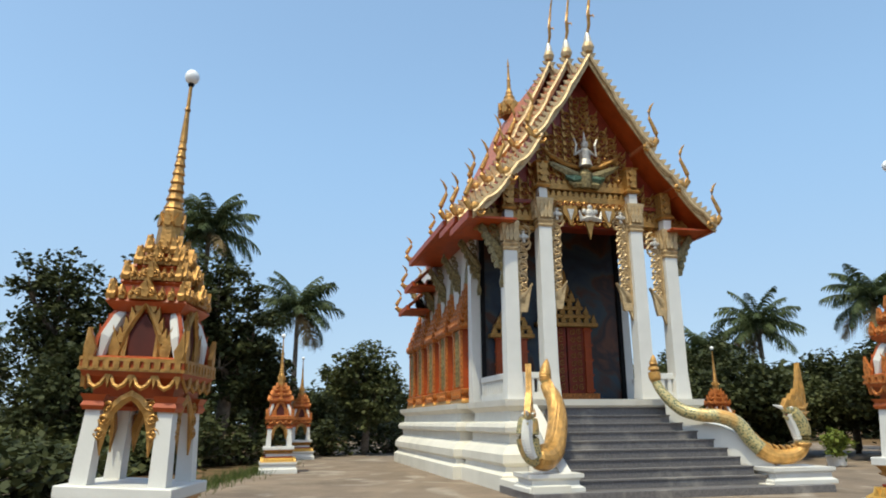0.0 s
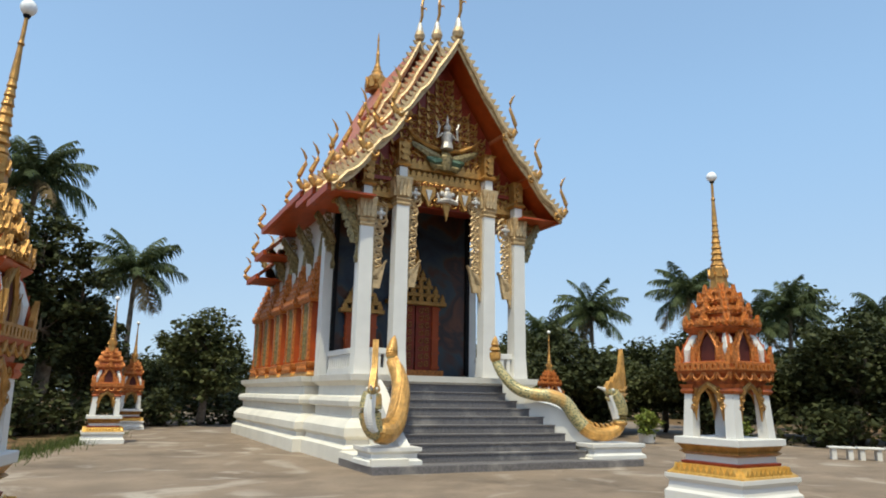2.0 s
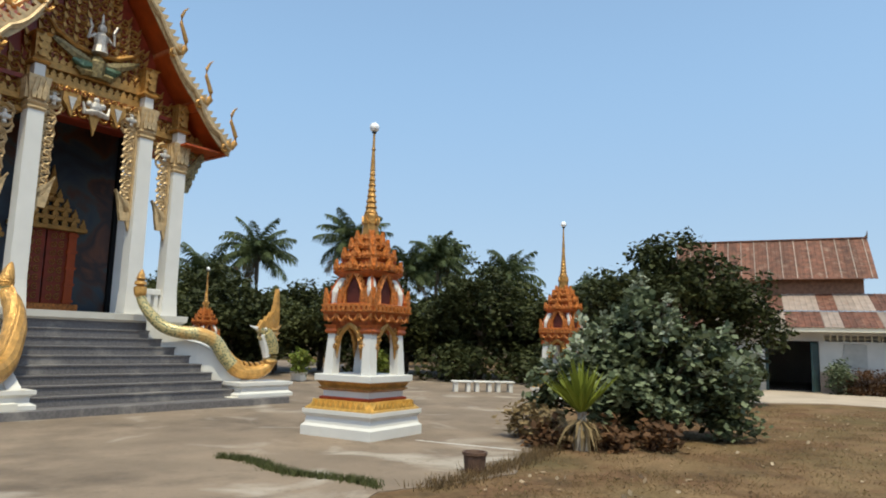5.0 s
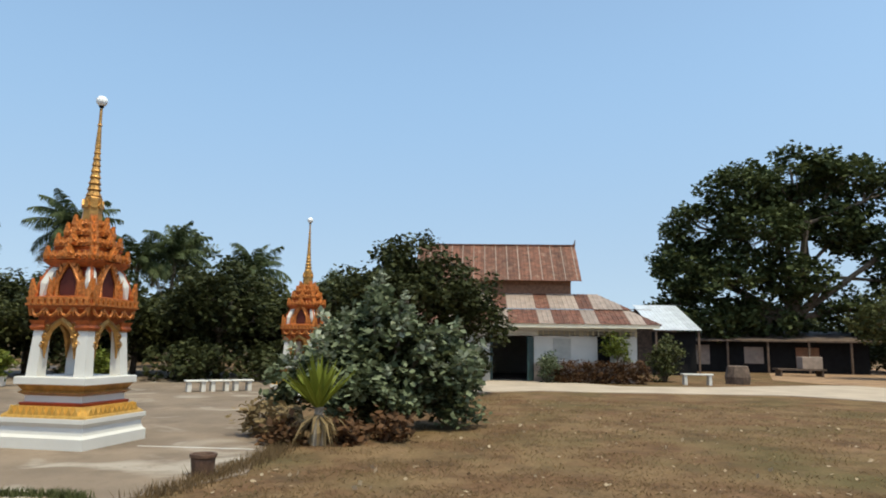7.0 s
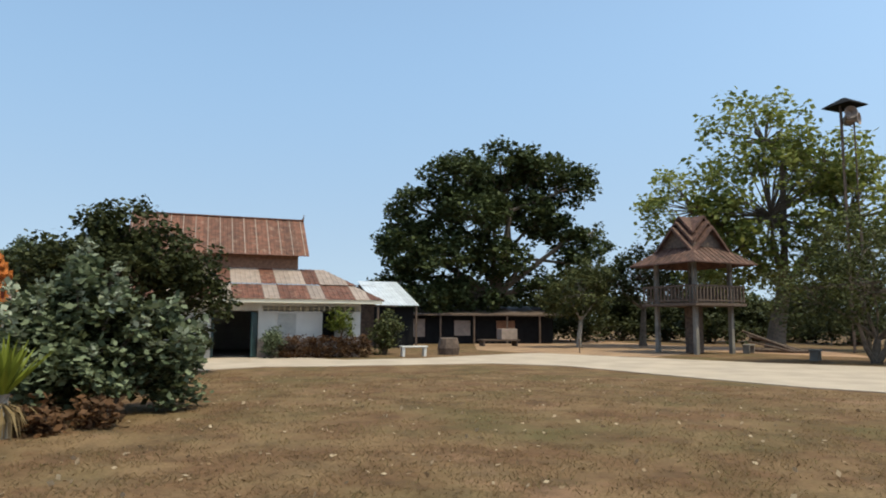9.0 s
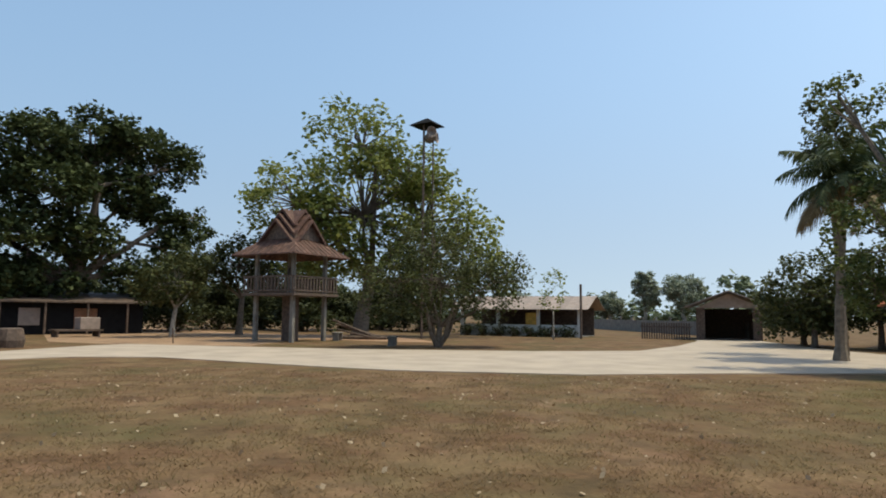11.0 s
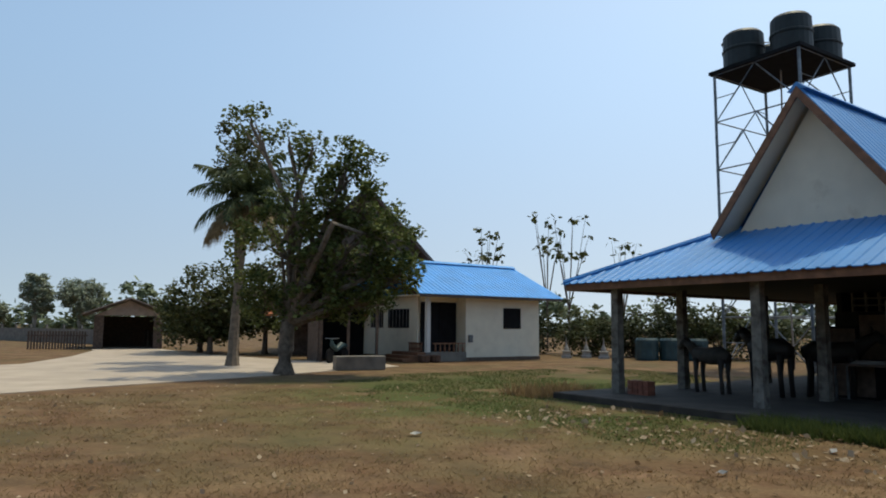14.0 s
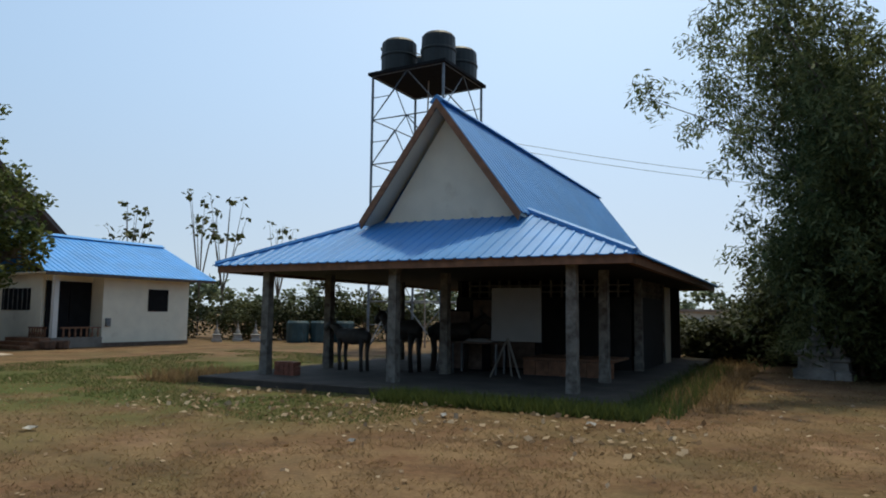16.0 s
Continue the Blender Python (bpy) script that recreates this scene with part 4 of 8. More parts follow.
def serpent(path, head_dir, label, gold_from, gold_to, girth, stout=1.0):
    n = len(path)
    fine = []
    for i in range(n - 1):
        p0, p1, p2, p3 = (Vector(path[max(0, min(n - 1, i + d))]) for d in (-1, 0, 1, 2))
        for k in range(6):
            t = k / 6
            fine.append(0.5 * ((2 * p1) + (p2 - p0) * t + (2 * p0 - 5 * p1 + 4 * p2 - p3) * t * t + (3 * p1 - p0 - 3 * p2 + p3) * t ** 3))
    fine.append(Vector(path[-1]))
    m = len(fine)
    rad = []
    for i in range(m):
        f = i / (m - 1)
        r = 0.012 + 0.13 * math.sin(math.pi * min(1, f / 0.19)) if f < 0.13 else 0.105 + 0.06 * math.sin(math.pi * min(1, (f - 0.13) / 0.8))
        if f >= gold_to:
            r = 0.165 + 0.05 * math.sin(math.pi * min(1, (f - gold_to) / (1 - gold_to)))
        rad.append(r * (girth if gold_from < f < gold_to else 1.0) * (stout if f > 0.2 else 1.0))
    gold, body, white, red, green = Geo(), Geo(), Geo(), Geo(), Geo()
    cut = [0, int(m * 0.13), int(m * gold_from), int(m * gold_to), m - 1]
    for k, q in enumerate((gold, body, gold, body)):
        a, b = cut[k], cut[k + 1] + 1
        q.tube(fine[a:b], rad[a:b], 14)
    # flame fins along the gilded stretch and down the neck
    for i in range(cut[2], cut[3], 2):
        p = fine[i]
        out = (fine[min(i + 2, m - 1)] - fine[i]).normalized()
        gold.tube([p + Vector((0, 0, rad[i] * 0.7)), p + Vector((0, 0, rad[i] + 0.05)) - out * 0.03, p + Vector((0, 0, rad[i] + 0.12)) - out * 0.12], [0.07, 0.045, 0.005], 5)
    d = Vector(head_dir).normalized()
    for i in range(cut[3] + 2, m - 3):  # white belly plates up the neck
        p = fine[i] + Vector((d.x, d.y, 0)) * rad[i] * 0.72
        white.ball(p, rad[i] * 0.55, 8, 5, sz=0.62)
    band = fine[cut[3]]
    gold.ball(band, rad[cut[3]] * 1.12, 12, 6, sz=0.6)
    mm = Matrix.Translation(fine[-1]) @ d.to_track_quat("X", "Z").to_matrix().to_4x4() @ Matrix.Diagonal((1.3, 0.85, 1.15, 1))
    gold.prism(CREST, -0.07, 0.07, mm)
    for k in range(6):  # flames of the crest, fanning back
        f = k / 5
        gold.tube([(-0.05 - 0.12 * f, 0, 0.12 - 0.1 * f), (-0.16 - 0.2 * f, 0.03, 0.26 - 0.14 * f), (-0.22 - 0.26 * f, 0, 0.46 - 0.3 * f)], [0.07, 0.06, 0.006], 6, mm)
    gold.tube([(-0.25, 0, 0.1), (-0.27, 0, 0.5), (-0.28, 0, 0.93)], [0.10, 0.07, 0.008], 8, mm)
    green.tube([(-0.3, 0, -0.02), (-0.12, 0, -0.02), (0.06, 0, 0.0), (0.2, 0, 0.05)], [0.09, 0.13, 0.12, 0.06], 10, mm)
    green.tube([(-0.08, 0, -0.12), (0.06, 0, -0.13), (0.18, 0, -0.10)], [0.09, 0.07, 0.025], 8, mm)
    red.tube([(-0.02, 0, -0.07), (0.14, 0, -0.05)], [0.075, 0.05], 8, mm)
    white.tube([(0.17, 0, 0.05), (0.28, 0, 0.065), (0.42, 0, 0.09)], [0.05, 0.032, 0.012], 7, mm)
    for s in (-1, 1):
        white.ball(mm @ Vector((0.06, s * 0.11, 0.06)), 0.035, 8, 5)
        for k in range(3):
            gold.tube([(-0.10, s * 0.09, 0.06 - 0.08 * k), (-0.24, s * 0.12, 0.06 - 0.1 * k), (-0.40, s * 0.10, 0.18 - 0.16 * k)], [0.05, 0.04, 0.006], 6, mm)
    return joined("serpent_statue", [(body, SERPENT), (gold, GOLD_SERPENT), (white, WHITE), (red, RED), (green, SERPENT)], label, "statue", TX, "stair serpents")


def serpent_mat():
    m = bpy.data.materials.new("gold_green_scales")
    m.use_nodes = True
    n, l = m.node_tree.nodes, m.node_tree.links
    b = n["Principled BSDF"]
    b.inputs["Roughness"].default_value, b.inputs["Metallic"].default_value = 0.32, 0.2
    tc = n.new("ShaderNodeTexCoord")
    vo = n.new("ShaderNodeTexVoronoi")
    vo.inputs["Scale"].default_value = 21.0
    l.new(tc.outputs["Object"], vo.inputs["Vector"])
    no = n.new("ShaderNodeTexNoise")
    no.inputs["Scale"].default_value = 1.6
    l.new(tc.outputs["Object"], no.inputs["Vector"])
    ra = n.new("ShaderNodeValToRGB")
    ra.color_ramp.elements[0].position, ra.color_ramp.elements[1].position = 0.26, 0.52
    ra.color_ramp.elements[0].color, ra.color_ramp.elements[1].color = (0.055, 0.10, 0.065, 1), (0.46, 0.37, 0.17, 1)
    l.new(vo.outputs["Distance"], ra.inputs["Fac"])
    mx = n.new("ShaderNodeMix")
    mx.data_type = "RGBA"
    mr = n.new("ShaderNodeMapRange")
    mr.inputs["From Min"].default_value, mr.inputs["From Max"].default_value = 0.62, 0.74
    l.new(no.outputs["Fac"], mr.inputs["Value"])
    l.new(mr.outputs[0], mx.inputs["Factor"])
    l.new(ra.outputs[0], mx.inputs["A"])
    mx.inputs["B"].default_value = (0.58, 0.32, 0.09, 1)
    l.new(mx.outputs["Result"], b.inputs["Base Color"])
    bu = n.new("ShaderNodeBump")
    bu.inputs["Strength"].default_value, bu.inputs["Distance"].default_value = 0.35, 0.015
    l.new(vo.outputs["Distance"], bu.inputs["Height"])
    l.new(bu.outputs[0], b.inputs["Normal"])
    return m


SERPENT = serpent_mat()
GOLD_SERPENT = mat("worn_gilding", (0.50, 0.27, 0.075), 0.34, 0.3, vary=0.35, scale=7, bump=0.7, bump_scale=28)
serpent([(1.10, -0.75, 3.0), (1.08, -0.75, 2.65), (1.12, -0.78, 2.32), (1.25, -0.95, 2.0), (1.48, -1.15, 1.72), (1.80, -1.4, 1.60), (2.15, -1.6, 1.56), (2.46, -1.75, 1.40), (2.68, -1.9, 1.02), (2.95, -2.05, 0.74), (3.35, -2.15, 0.70), (3.66, -2.2, 0.86), (3.70, -2.2, 1.2), (3.62, -2.2, 1.45), (3.48, -2.22, 1.66)], (-1, -0.25, 0.05), "gold and green scaled serpent statue sloping down the stair side", 0.60, 0.80, 1.05)
serpent([(-1.66, -0.9, 2.86), (-1.74, -0.95, 2.5), (-1.72, -1.0, 2.24), (-1.66, -1.2, 1.96), (-1.70, -1.45, 1.62), (-1.86, -1.75, 1.25), (-2.05, -2.02, 0.94), (-2.26, -2.24, 0.80), (-2.46, -2.46, 0.76), (-2.70, -2.56, 0.84), (-2.80, -2.58, 1.12), (-2.79, -2.58, 1.38), (-2.78, -2.60, 1.56)], (-0.42, -0.91, 0.05), "bright gold serpent statue rearing beside the stairs", 0.14, 0.72, 1.3, 1.05)
for x, hw in ((-2.25, 0.52), (3.35, 0.72)):
    g = Geo()
    g.square([(hw + 0.06, 0.165), (hw + 0.06, 0.24), (hw - 0.03, 0.29), (hw - 0.03, 0.38), (hw + 0.05, 0.43), (hw + 0.05, 0.50)], cx=x, cy=-2.15, ay=0.42 / hw)
    solid("pedestal", g, WHITE, "white moulded pedestal under the serpent statue", "pedestal", TX, "serpent pedestals")

# ---- boundary shrines ----
def shrine(m, label, gold, spire_mat, lean_gold, core):
    sh = thing("boundary_shrine", m, label, "shrine", "boundary shrines")
    g = Geo()
    g.square([(0.70, 0), (0.70, 0.16), (0.66, 0.20), (0.64, 0.30), (0.69, 0.36), (0.69, 0.42)])
    part("foot", g, WHITE, sh, "white stepped plinth")
    g = Geo()
    g.square([(0.66, 0.42), (0.66, 0.44), (0.52, 0.56), (0.50, 0.57)])
    for k in range(4):
        for j in range(11):
            flame(g, -0.5 + 0.1 * j, 0.44, 0.09, 0.13, -0.64, -0.55, m=rot_z(90 * k))
    part("petal_band", g, lean_gold, sh, "gold lotus petal band")
    g = Geo()
    g.square([(0.50, 0.57), (0.51, 0.61), (0.47, 0.62)])
    part("red_band", g, RED, sh)
    part("waist", Geo().square([(0.46, 0.62), (0.46, 0.71)]), WHITE, sh)
    part("gold_band", Geo().square([(0.46, 0.71), (0.53, 0.75), (0.49, 0.78), (0.54, 0.86)]), GOLD, sh)
    part("table", Geo().square([(0.56, 0.86), (0.57, 0.87), (0.57, 0.96), (0.56, 0.97)]), WHITE, sh)
    for sx in (-1, 1):
        for sy in (-1, 1):
            g = Geo()
            g.rings([[(sx * c + dx * h, sy * c + dy * h) for dx, dy in ((-1, -1), (1, -1), (1, 1), (-1, 1))] for c, h in ((0.385, 0.088), (0.36, 0.076))], [0.97, 1.62])
            part("post", g, WHITE, sh, "white tapered post")
            g = Geo()
            g.square([(0.10, 1.62), (0.12, 1.66), (0.10, 1.70), (0.13, 1.76)], cx=sx * 0.36, cy=sy * 0.36)
            part("post_cap", g, core, sh)
    g = Geo()
    g.square([(0.46, 1.74), (0.48, 1.86), (0.57, 1.92), (0.60, 1.98), (0.60, 2.07), (0.55, 2.10), (0.42, 2.12)])
    part("cornice", g, core, sh, "red moulded cornice", at=Matrix.Diagonal((0.87, 0.87, 1, 1)))
    g = Geo()
    for zc, wc in ((1.985, 0.61), (2.075, 0.605)):
        for k in range(4):
            g.box(-wc, wc, -wc - 0.012, -wc + 0.02, zc - 0.016, zc + 0.016, rot_z(90 * k))
    for k in range(4):
        for j in range(10):
            g.box(-0.53 + 0.118 * j - 0.035, -0.53 + 0.118 * j + 0.035, -0.63, -0.59, 1.985, 2.06, rot_z(90 * k))
        for j in range(4):
            m2 = rot_z(90 * k)
            x = -0.40 + 0.267 * j
            g.tube([(x - 0.11, -0.56, 1.93), (x - 0.06, -0.585, 1.85), (x, -0.59, 1.82), (x + 0.06, -0.585, 1.85), (x + 0.11, -0.56, 1.93)], 0.024, 5, m2)
            g.prism([(x + 0.10, 1.94), (x + 0.17, 1.94), (x + 0.135, 1.82)], -0.59, -0.54, m2)
    part("cornice_carving", g, gold, sh, "gold carved bands and swags", at=Matrix.Diagonal((0.87, 0.87, 1, 1)))
    for k in range(4):
        g = Geo()
        m2 = rot_z(90 * k)
        g.tube([(-0.24, -0.42, 1.22), (-0.25, -0.42, 1.45), (-0.19, -0.42, 1.62), (-0.09, -0.42, 1.71), (0, -0.42, 1.76), (0.09, -0.42, 1.71), (0.19, -0.42, 1.62), (0.25, -0.42, 1.45), (0.24, -0.42, 1.22)], [0.012, 0.06, 0.06, 0.05, 0.05, 0.05, 0.06, 0.06, 0.012], 5, m2, flat=0.5)
        for s in (-1, 1):
            for j in range(3):
                spiral(g, s * (0.27 - 0.03 * j), -0.43, 1.42 + 0.12 * j, 0.06, s, 0, 0.018, m=m2)
        part("arch", g, GOLD, sh)
    # upper niche storey
    part("niche", Geo().square([(0.295, 2.10), (0.295, 2.55), (0.25, 2.62)]), RED, sh)
    for k in range(4):
        m2 = rot_z(90 * k)
        q = Geo()
        q.prism([(-0.16, 2.11), (0.16, 2.11), (0.16, 2.34), (0, 2.52), (-0.16, 2.34)], -0.42, -0.34, m2)
        # flat panel; the depth of the opening is painted as darkened red
        part("niche_opening", q, DARK_RED, sh, at=Matrix.Diagonal((0.87, 0.87, 1, 1)))
        q = Geo()
        q.tube([(-0.20, -0.43, 2.11), (-0.20, -0.43, 2.32), (-0.12, -0.43, 2.46), (0, -0.43, 2.62), (0.12, -0.43, 2.46), (0.20, -0.43, 2.32), (0.20, -0.43, 2.11)], [0.045, 0.04, 0.035, 0.045, 0.035, 0.04, 0.045], 5, m2)
        for s in (-1, 1):
            for j in range(4):
                flame(q, s * (0.25 - 0.055 * j), 2.24 + 0.10 * j, 0.09, 0.15, -0.45, -0.40, lean=s * 0.03, m=m2)
            flame(q, s * 0.30, 2.1, 0.14, 0.30, -0.46, -0.40, lean=s * 0.05, m=m2)
            flame(q, s * 0.52, 2.08, 0.13, 0.28, -0.60, -0.54, lean=s * 0.03, m=m2)
        flame(q, 0, 2.58, 0.12, 0.30, -0.45, -0.40, m=m2)
        part("niche_frame", q, gold, sh, "pointed gold niche frame", at=Matrix.Diagonal((0.87, 0.87, 1, 1)))
        q = Geo()
        mm = rot_z(90 * k + 45)
        q.tube([(0, -0.64, 2.10), (0, -0.60, 2.28), (0, -0.50, 2.46), (0, -0.38, 2.60)], [0.045, 0.10, 0.09, 0.03], 6, mm, flat=0.9)
        part("corner_panel", q, WHITE, sh, "white curved corner panel", at=Matrix.Diagonal((0.87, 0.87, 1, 1)))
        q = Geo()
        q.tube([(0, -0.73, 2.10), (0, -0.69, 2.28), (0, -0.58, 2.48), (0, -0.44, 2.64)], 0.033, 5, mm)
        for j in range(5):
            a = 0.76 - 0.085 * j
            q.tube([(0, -a + 0.02, 2.16 + 0.11 * j), (0, -a - 0.02, 2.29 + 0.11 * j)], [0.04, 0.005], 4, mm)
        part("corner_rib", q, core, sh, at=Matrix.Diagonal((0.87, 0.87, 1, 1)))
    # stepped roof tiers, each with its upright leaves
    for k, (a, z, h) in enumerate(((0.40, 2.60, 0.15), (0.315, 2.80, 0.13), (0.235, 2.97, 0.11), (0.17, 3.10, 0.08))):
        q = Geo()
        q.square([(a - 0.06, z - 0.06), (a, z), (a + 0.02, z + 0.03), (a, z + 0.06), (a - 0.07, z + 0.08), (a - 0.085, z + h + 0.06)])
        tier = part("roof_tier", q, core, sh, "small carved roof tier")
        nf = 8 if k < 2 else 6 if k == 2 else 4
        mid_leaf, end_leaf, front = Geo(), Geo(), Geo()
        flame(mid_leaf, 0, 0, 0.085, 0.13, -0.03, 0.03)
        spiral(mid_leaf, 0, -0.035, 0.05, 0.03, 1, 0, 0.012)
        flame(end_leaf, 0, 0, 0.09, 0.20, -0.03, 0.03)
        flame(end_leaf, 0, 0, 0.09, 0.16, -0.03, 0.03, m=rot_z(90))
        front.prism([(-a * 0.36, 0), (a * 0.36, 0), (a * 0.2, 0.10), (0, 0.22), (-a * 0.2, 0.10)], -0.03, 0.03)
        spiral(front, -a * 0.16, -0.04, 0.06, 0.045, 1, 0, 0.014)
        spiral(front, a * 0.16, -0.04, 0.06, 0.045, -1, 3.1, 0.014)
        flame(front, 0, 0.02, 0.09, 0.16, -0.06, -0.02)
        mid_leaf, end_leaf, front = (v.mesh("leaf", gold) for v in (mid_leaf, end_leaf, front))
        for r in range(4):
            for j in range(nf):
                x = -a + 0.04 + j * (2 * a - 0.08) / (nf - 1)
                part("leaf", end_leaf if j in (0, nf - 1) else mid_leaf, None, tier, at=rot_z(90 * r) @ Matrix.Translation((x, -a, z + 0.05)))
            if k < 3:
                part("gablet", front, None, tier, at=rot_z(90 * r) @ Matrix.Translation((0, -a - 0.03, z + 0.05)))
    q = Geo()
    q.rings([[(r * math.cos(i * math.pi / 4 + 0.39), r * math.sin(i * math.pi / 4 + 0.39)) for i in range(8)] for r in (0.17, 0.15, 0.135, 0.13, 0.12)], [3.14, 3.25, 3.45, 3.62, 3.64])
    bell = part("bell", q, spire_mat, sh, "fluted gold bell")
    pet = Geo()
    flame(pet, 0, 3.46, 0.09, 0.14, -0.15, -0.115)
    pet = pet.mesh("petal", spire_mat)
    for k in range(8):
        part("petal", pet, None, bell, at=rot_z(45 * k))
    prof = []
    z, r = 3.64, 0.105
    for k in range(8):
        prof += [(r * 0.85, z), (r * 1.12, z + 0.02), (r * 0.95, z + 0.05), (r * 0.82, z + 0.09)]
        z, r = z + 0.096, r * 0.89
    prof += [(0.045, z), (0.04, z + 0.1), (0.026, z + 0.35), (0.038, z + 0.37), (0.024, z + 0.4), (0.02, 5.1)]
    q = Geo()
    q.lathe(prof, 10)
    part("spire", q, spire_mat, sh, "ringed gold spire")
    q = Geo()
    q.lathe([(0.02, 5.05), (0.04, 5.08), (0.03, 5.11)], 8)
    part("lamp_collar", q, BLACK, sh)
    part("globe", Geo().ball((0, 0, 5.17), 0.085, 16, 10), GLOBE, sh, "white globe lamp", smooth=True)
    return sh


first = shrine(pose(8.42, 8.26, 0, 0, 0, 8), "white boundary shrine with orange-gold carved roof and lamp-topped spire", ORANGE_GOLD, GOLD, GOLD_SHINY, RED_ORANGE)
near = shrine(pose(-1.60, 7.24, 0, 0, 2.6, -9), "white boundary shrine with bright gold carved roof and lamp-topped spire", GOLD, GOLD, GOLD_SHINY, ORANGE)
near.scale = (0.9, 0.9, 1.0)
for x, y, a, s in ((-0.84, 22.9, 4, 0.82), (-0.25, 31.0, 4, 0.82), (17.2, 9.55, 6, 0.95), (13.9, 22.1, 4, 0.76)):
    copy_thing(first, pose(x, y, 0, 0, 0, a)).scale = (s, s, s)

# ---- trees ----
def leaf_mesh(name, centres, per, spread, size, material, rng, droop=0.0, squash=0.8, slim=0.36):
    """Clumps of diamond leaves round the given centres, as one mesh."""
    c = np.repeat(np.array(centres, float), per, axis=0)
    n = len(c)
    off = rng.normal(0, 1, (n, 3))
    off *= (rng.uniform(0.2, 1.0, (n, 1)) ** 0.6) * spread / (np.linalg.norm(off, axis=1, keepdims=True) + 1e-6)
    off[:, 2] *= squash
    p = c + off
    d = rng.normal(0, 1, (n, 3))
    d[:, 2] = d[:, 2] * 0.5 - droop
    d /= np.linalg.norm(d, axis=1, keepdims=True)
    u = np.cross(d, rng.normal(0, 1, (n, 3)) * 0.5 + np.array([0, 0, 1.0]))
    u /= np.linalg.norm(u, axis=1, keepdims=True) + 1e-6
    s = size * rng.uniform(0.6, 1.3, (n, 1))
    w = s * slim
    v = np.stack([p, p + d * s * 0.5 + u * w, p + d * s, p + d * s * 0.5 - u * w], 1).reshape(-1, 3)
    me = bpy.data.meshes.new(name)
    me.vertices.add(4 * n)
    me.vertices.foreach_set("co", v.ravel())
    me.loops.add(4 * n)
    me.loops.foreach_set("vertex_index", np.arange(4 * n))
    me.polygons.add(n)
    me.polygons.foreach_set("loop_start", np.arange(0, 4 * n, 4))
    me.materials.append(material)
    me.update()
    me.validate()
    return me


def lobe_points(lobes, count, rng, shell=0.55):
    """Points in and on ellipsoid lobes, more of them near the outside."""
    vol = np.array([l[3] * l[4] * l[5] for l in lobes]) ** 0.75
    pick = rng.choice(len(lobes), count, p=vol / vol.sum())
    d = rng.normal(0, 1, (count, 3))
    d /= np.linalg.norm(d, axis=1, keepdims=True)
    r = shell + (1.08 - shell) * rng.uniform(0, 1, (count, 1)) ** 0.7
    L = np.array(lobes)[pick]
    return L[:, :3] + d * r * L[:, 3:6]


def tree(m, trunk, lobes, clumps, per, spread, size, leaf, bark, label, seed, name="tree", category="tree", group="", twigs=2, droop=0.2):
    """trunk: (height, radius, lean x, lean y). Limbs run from the trunk to every lobe, twigs to some of the clumps."""
    rng = np.random.default_rng(seed)
    t = thing(name, m, label, category, group)
    h, r, lx, ly = trunk
    g = Geo()
    path = [(0, 0, -0.1), (0.03 * r, 0, 0.12 * h), (lx * 0.3, ly * 0.3, h * 0.45), (lx * 0.7, ly * 0.7, h * 0.75), (lx, ly, h)]
    g.tube(path, [r * 1.5, r * 1.12, r * 0.95, r * 0.85, r * 0.75], 9)
    part("trunk", g, bark, t, smooth=True)
    pts = lobe_points(lobes, clumps, rng)
    g = Geo()
    top = np.array([lx, ly, h * 0.96])
    for lo in lobes:
        c = np.array(lo[:3])
        mid = top * 0.5 + c * 0.5 + rng.normal(0, 0.12, 3) * np.linalg.norm(c - top)
        mid[2] += 0.1 * np.linalg.norm(c - top)
        start = top * 0.8 + np.array([0, 0, 0.15 * h]) if rng.random() < 0.5 else top
        tip = c + np.array([0, 0, lo[5] * 0.5])
        g.tube([tuple(start), tuple(mid), tuple(c), tuple(tip)], [r * 0.5, r * 0.34, r * 0.2, r * 0.05], 6)
        own = pts[np.linalg.norm((pts - c) / np.array(lo[3:6]), axis=1) < 1.15]
        for q in own[: max(3, len(own) // 6) * twigs]:
            a = mid * 0.35 + c * 0.65
            b = (a + q) / 2 + rng.normal(0, 0.08, 3)
            g.tube([tuple(a), tuple(b), tuple(q)], [r * 0.12, r * 0.08, r * 0.02], 4)
    part("branchwork", g, bark, t)
    ob = part("crown", leaf_mesh("crown", pts, per, spread, size, leaf, rng, droop), leaf, t, "leafy crown with gaps")
    tagged(ob, kind="stuff")
    return t


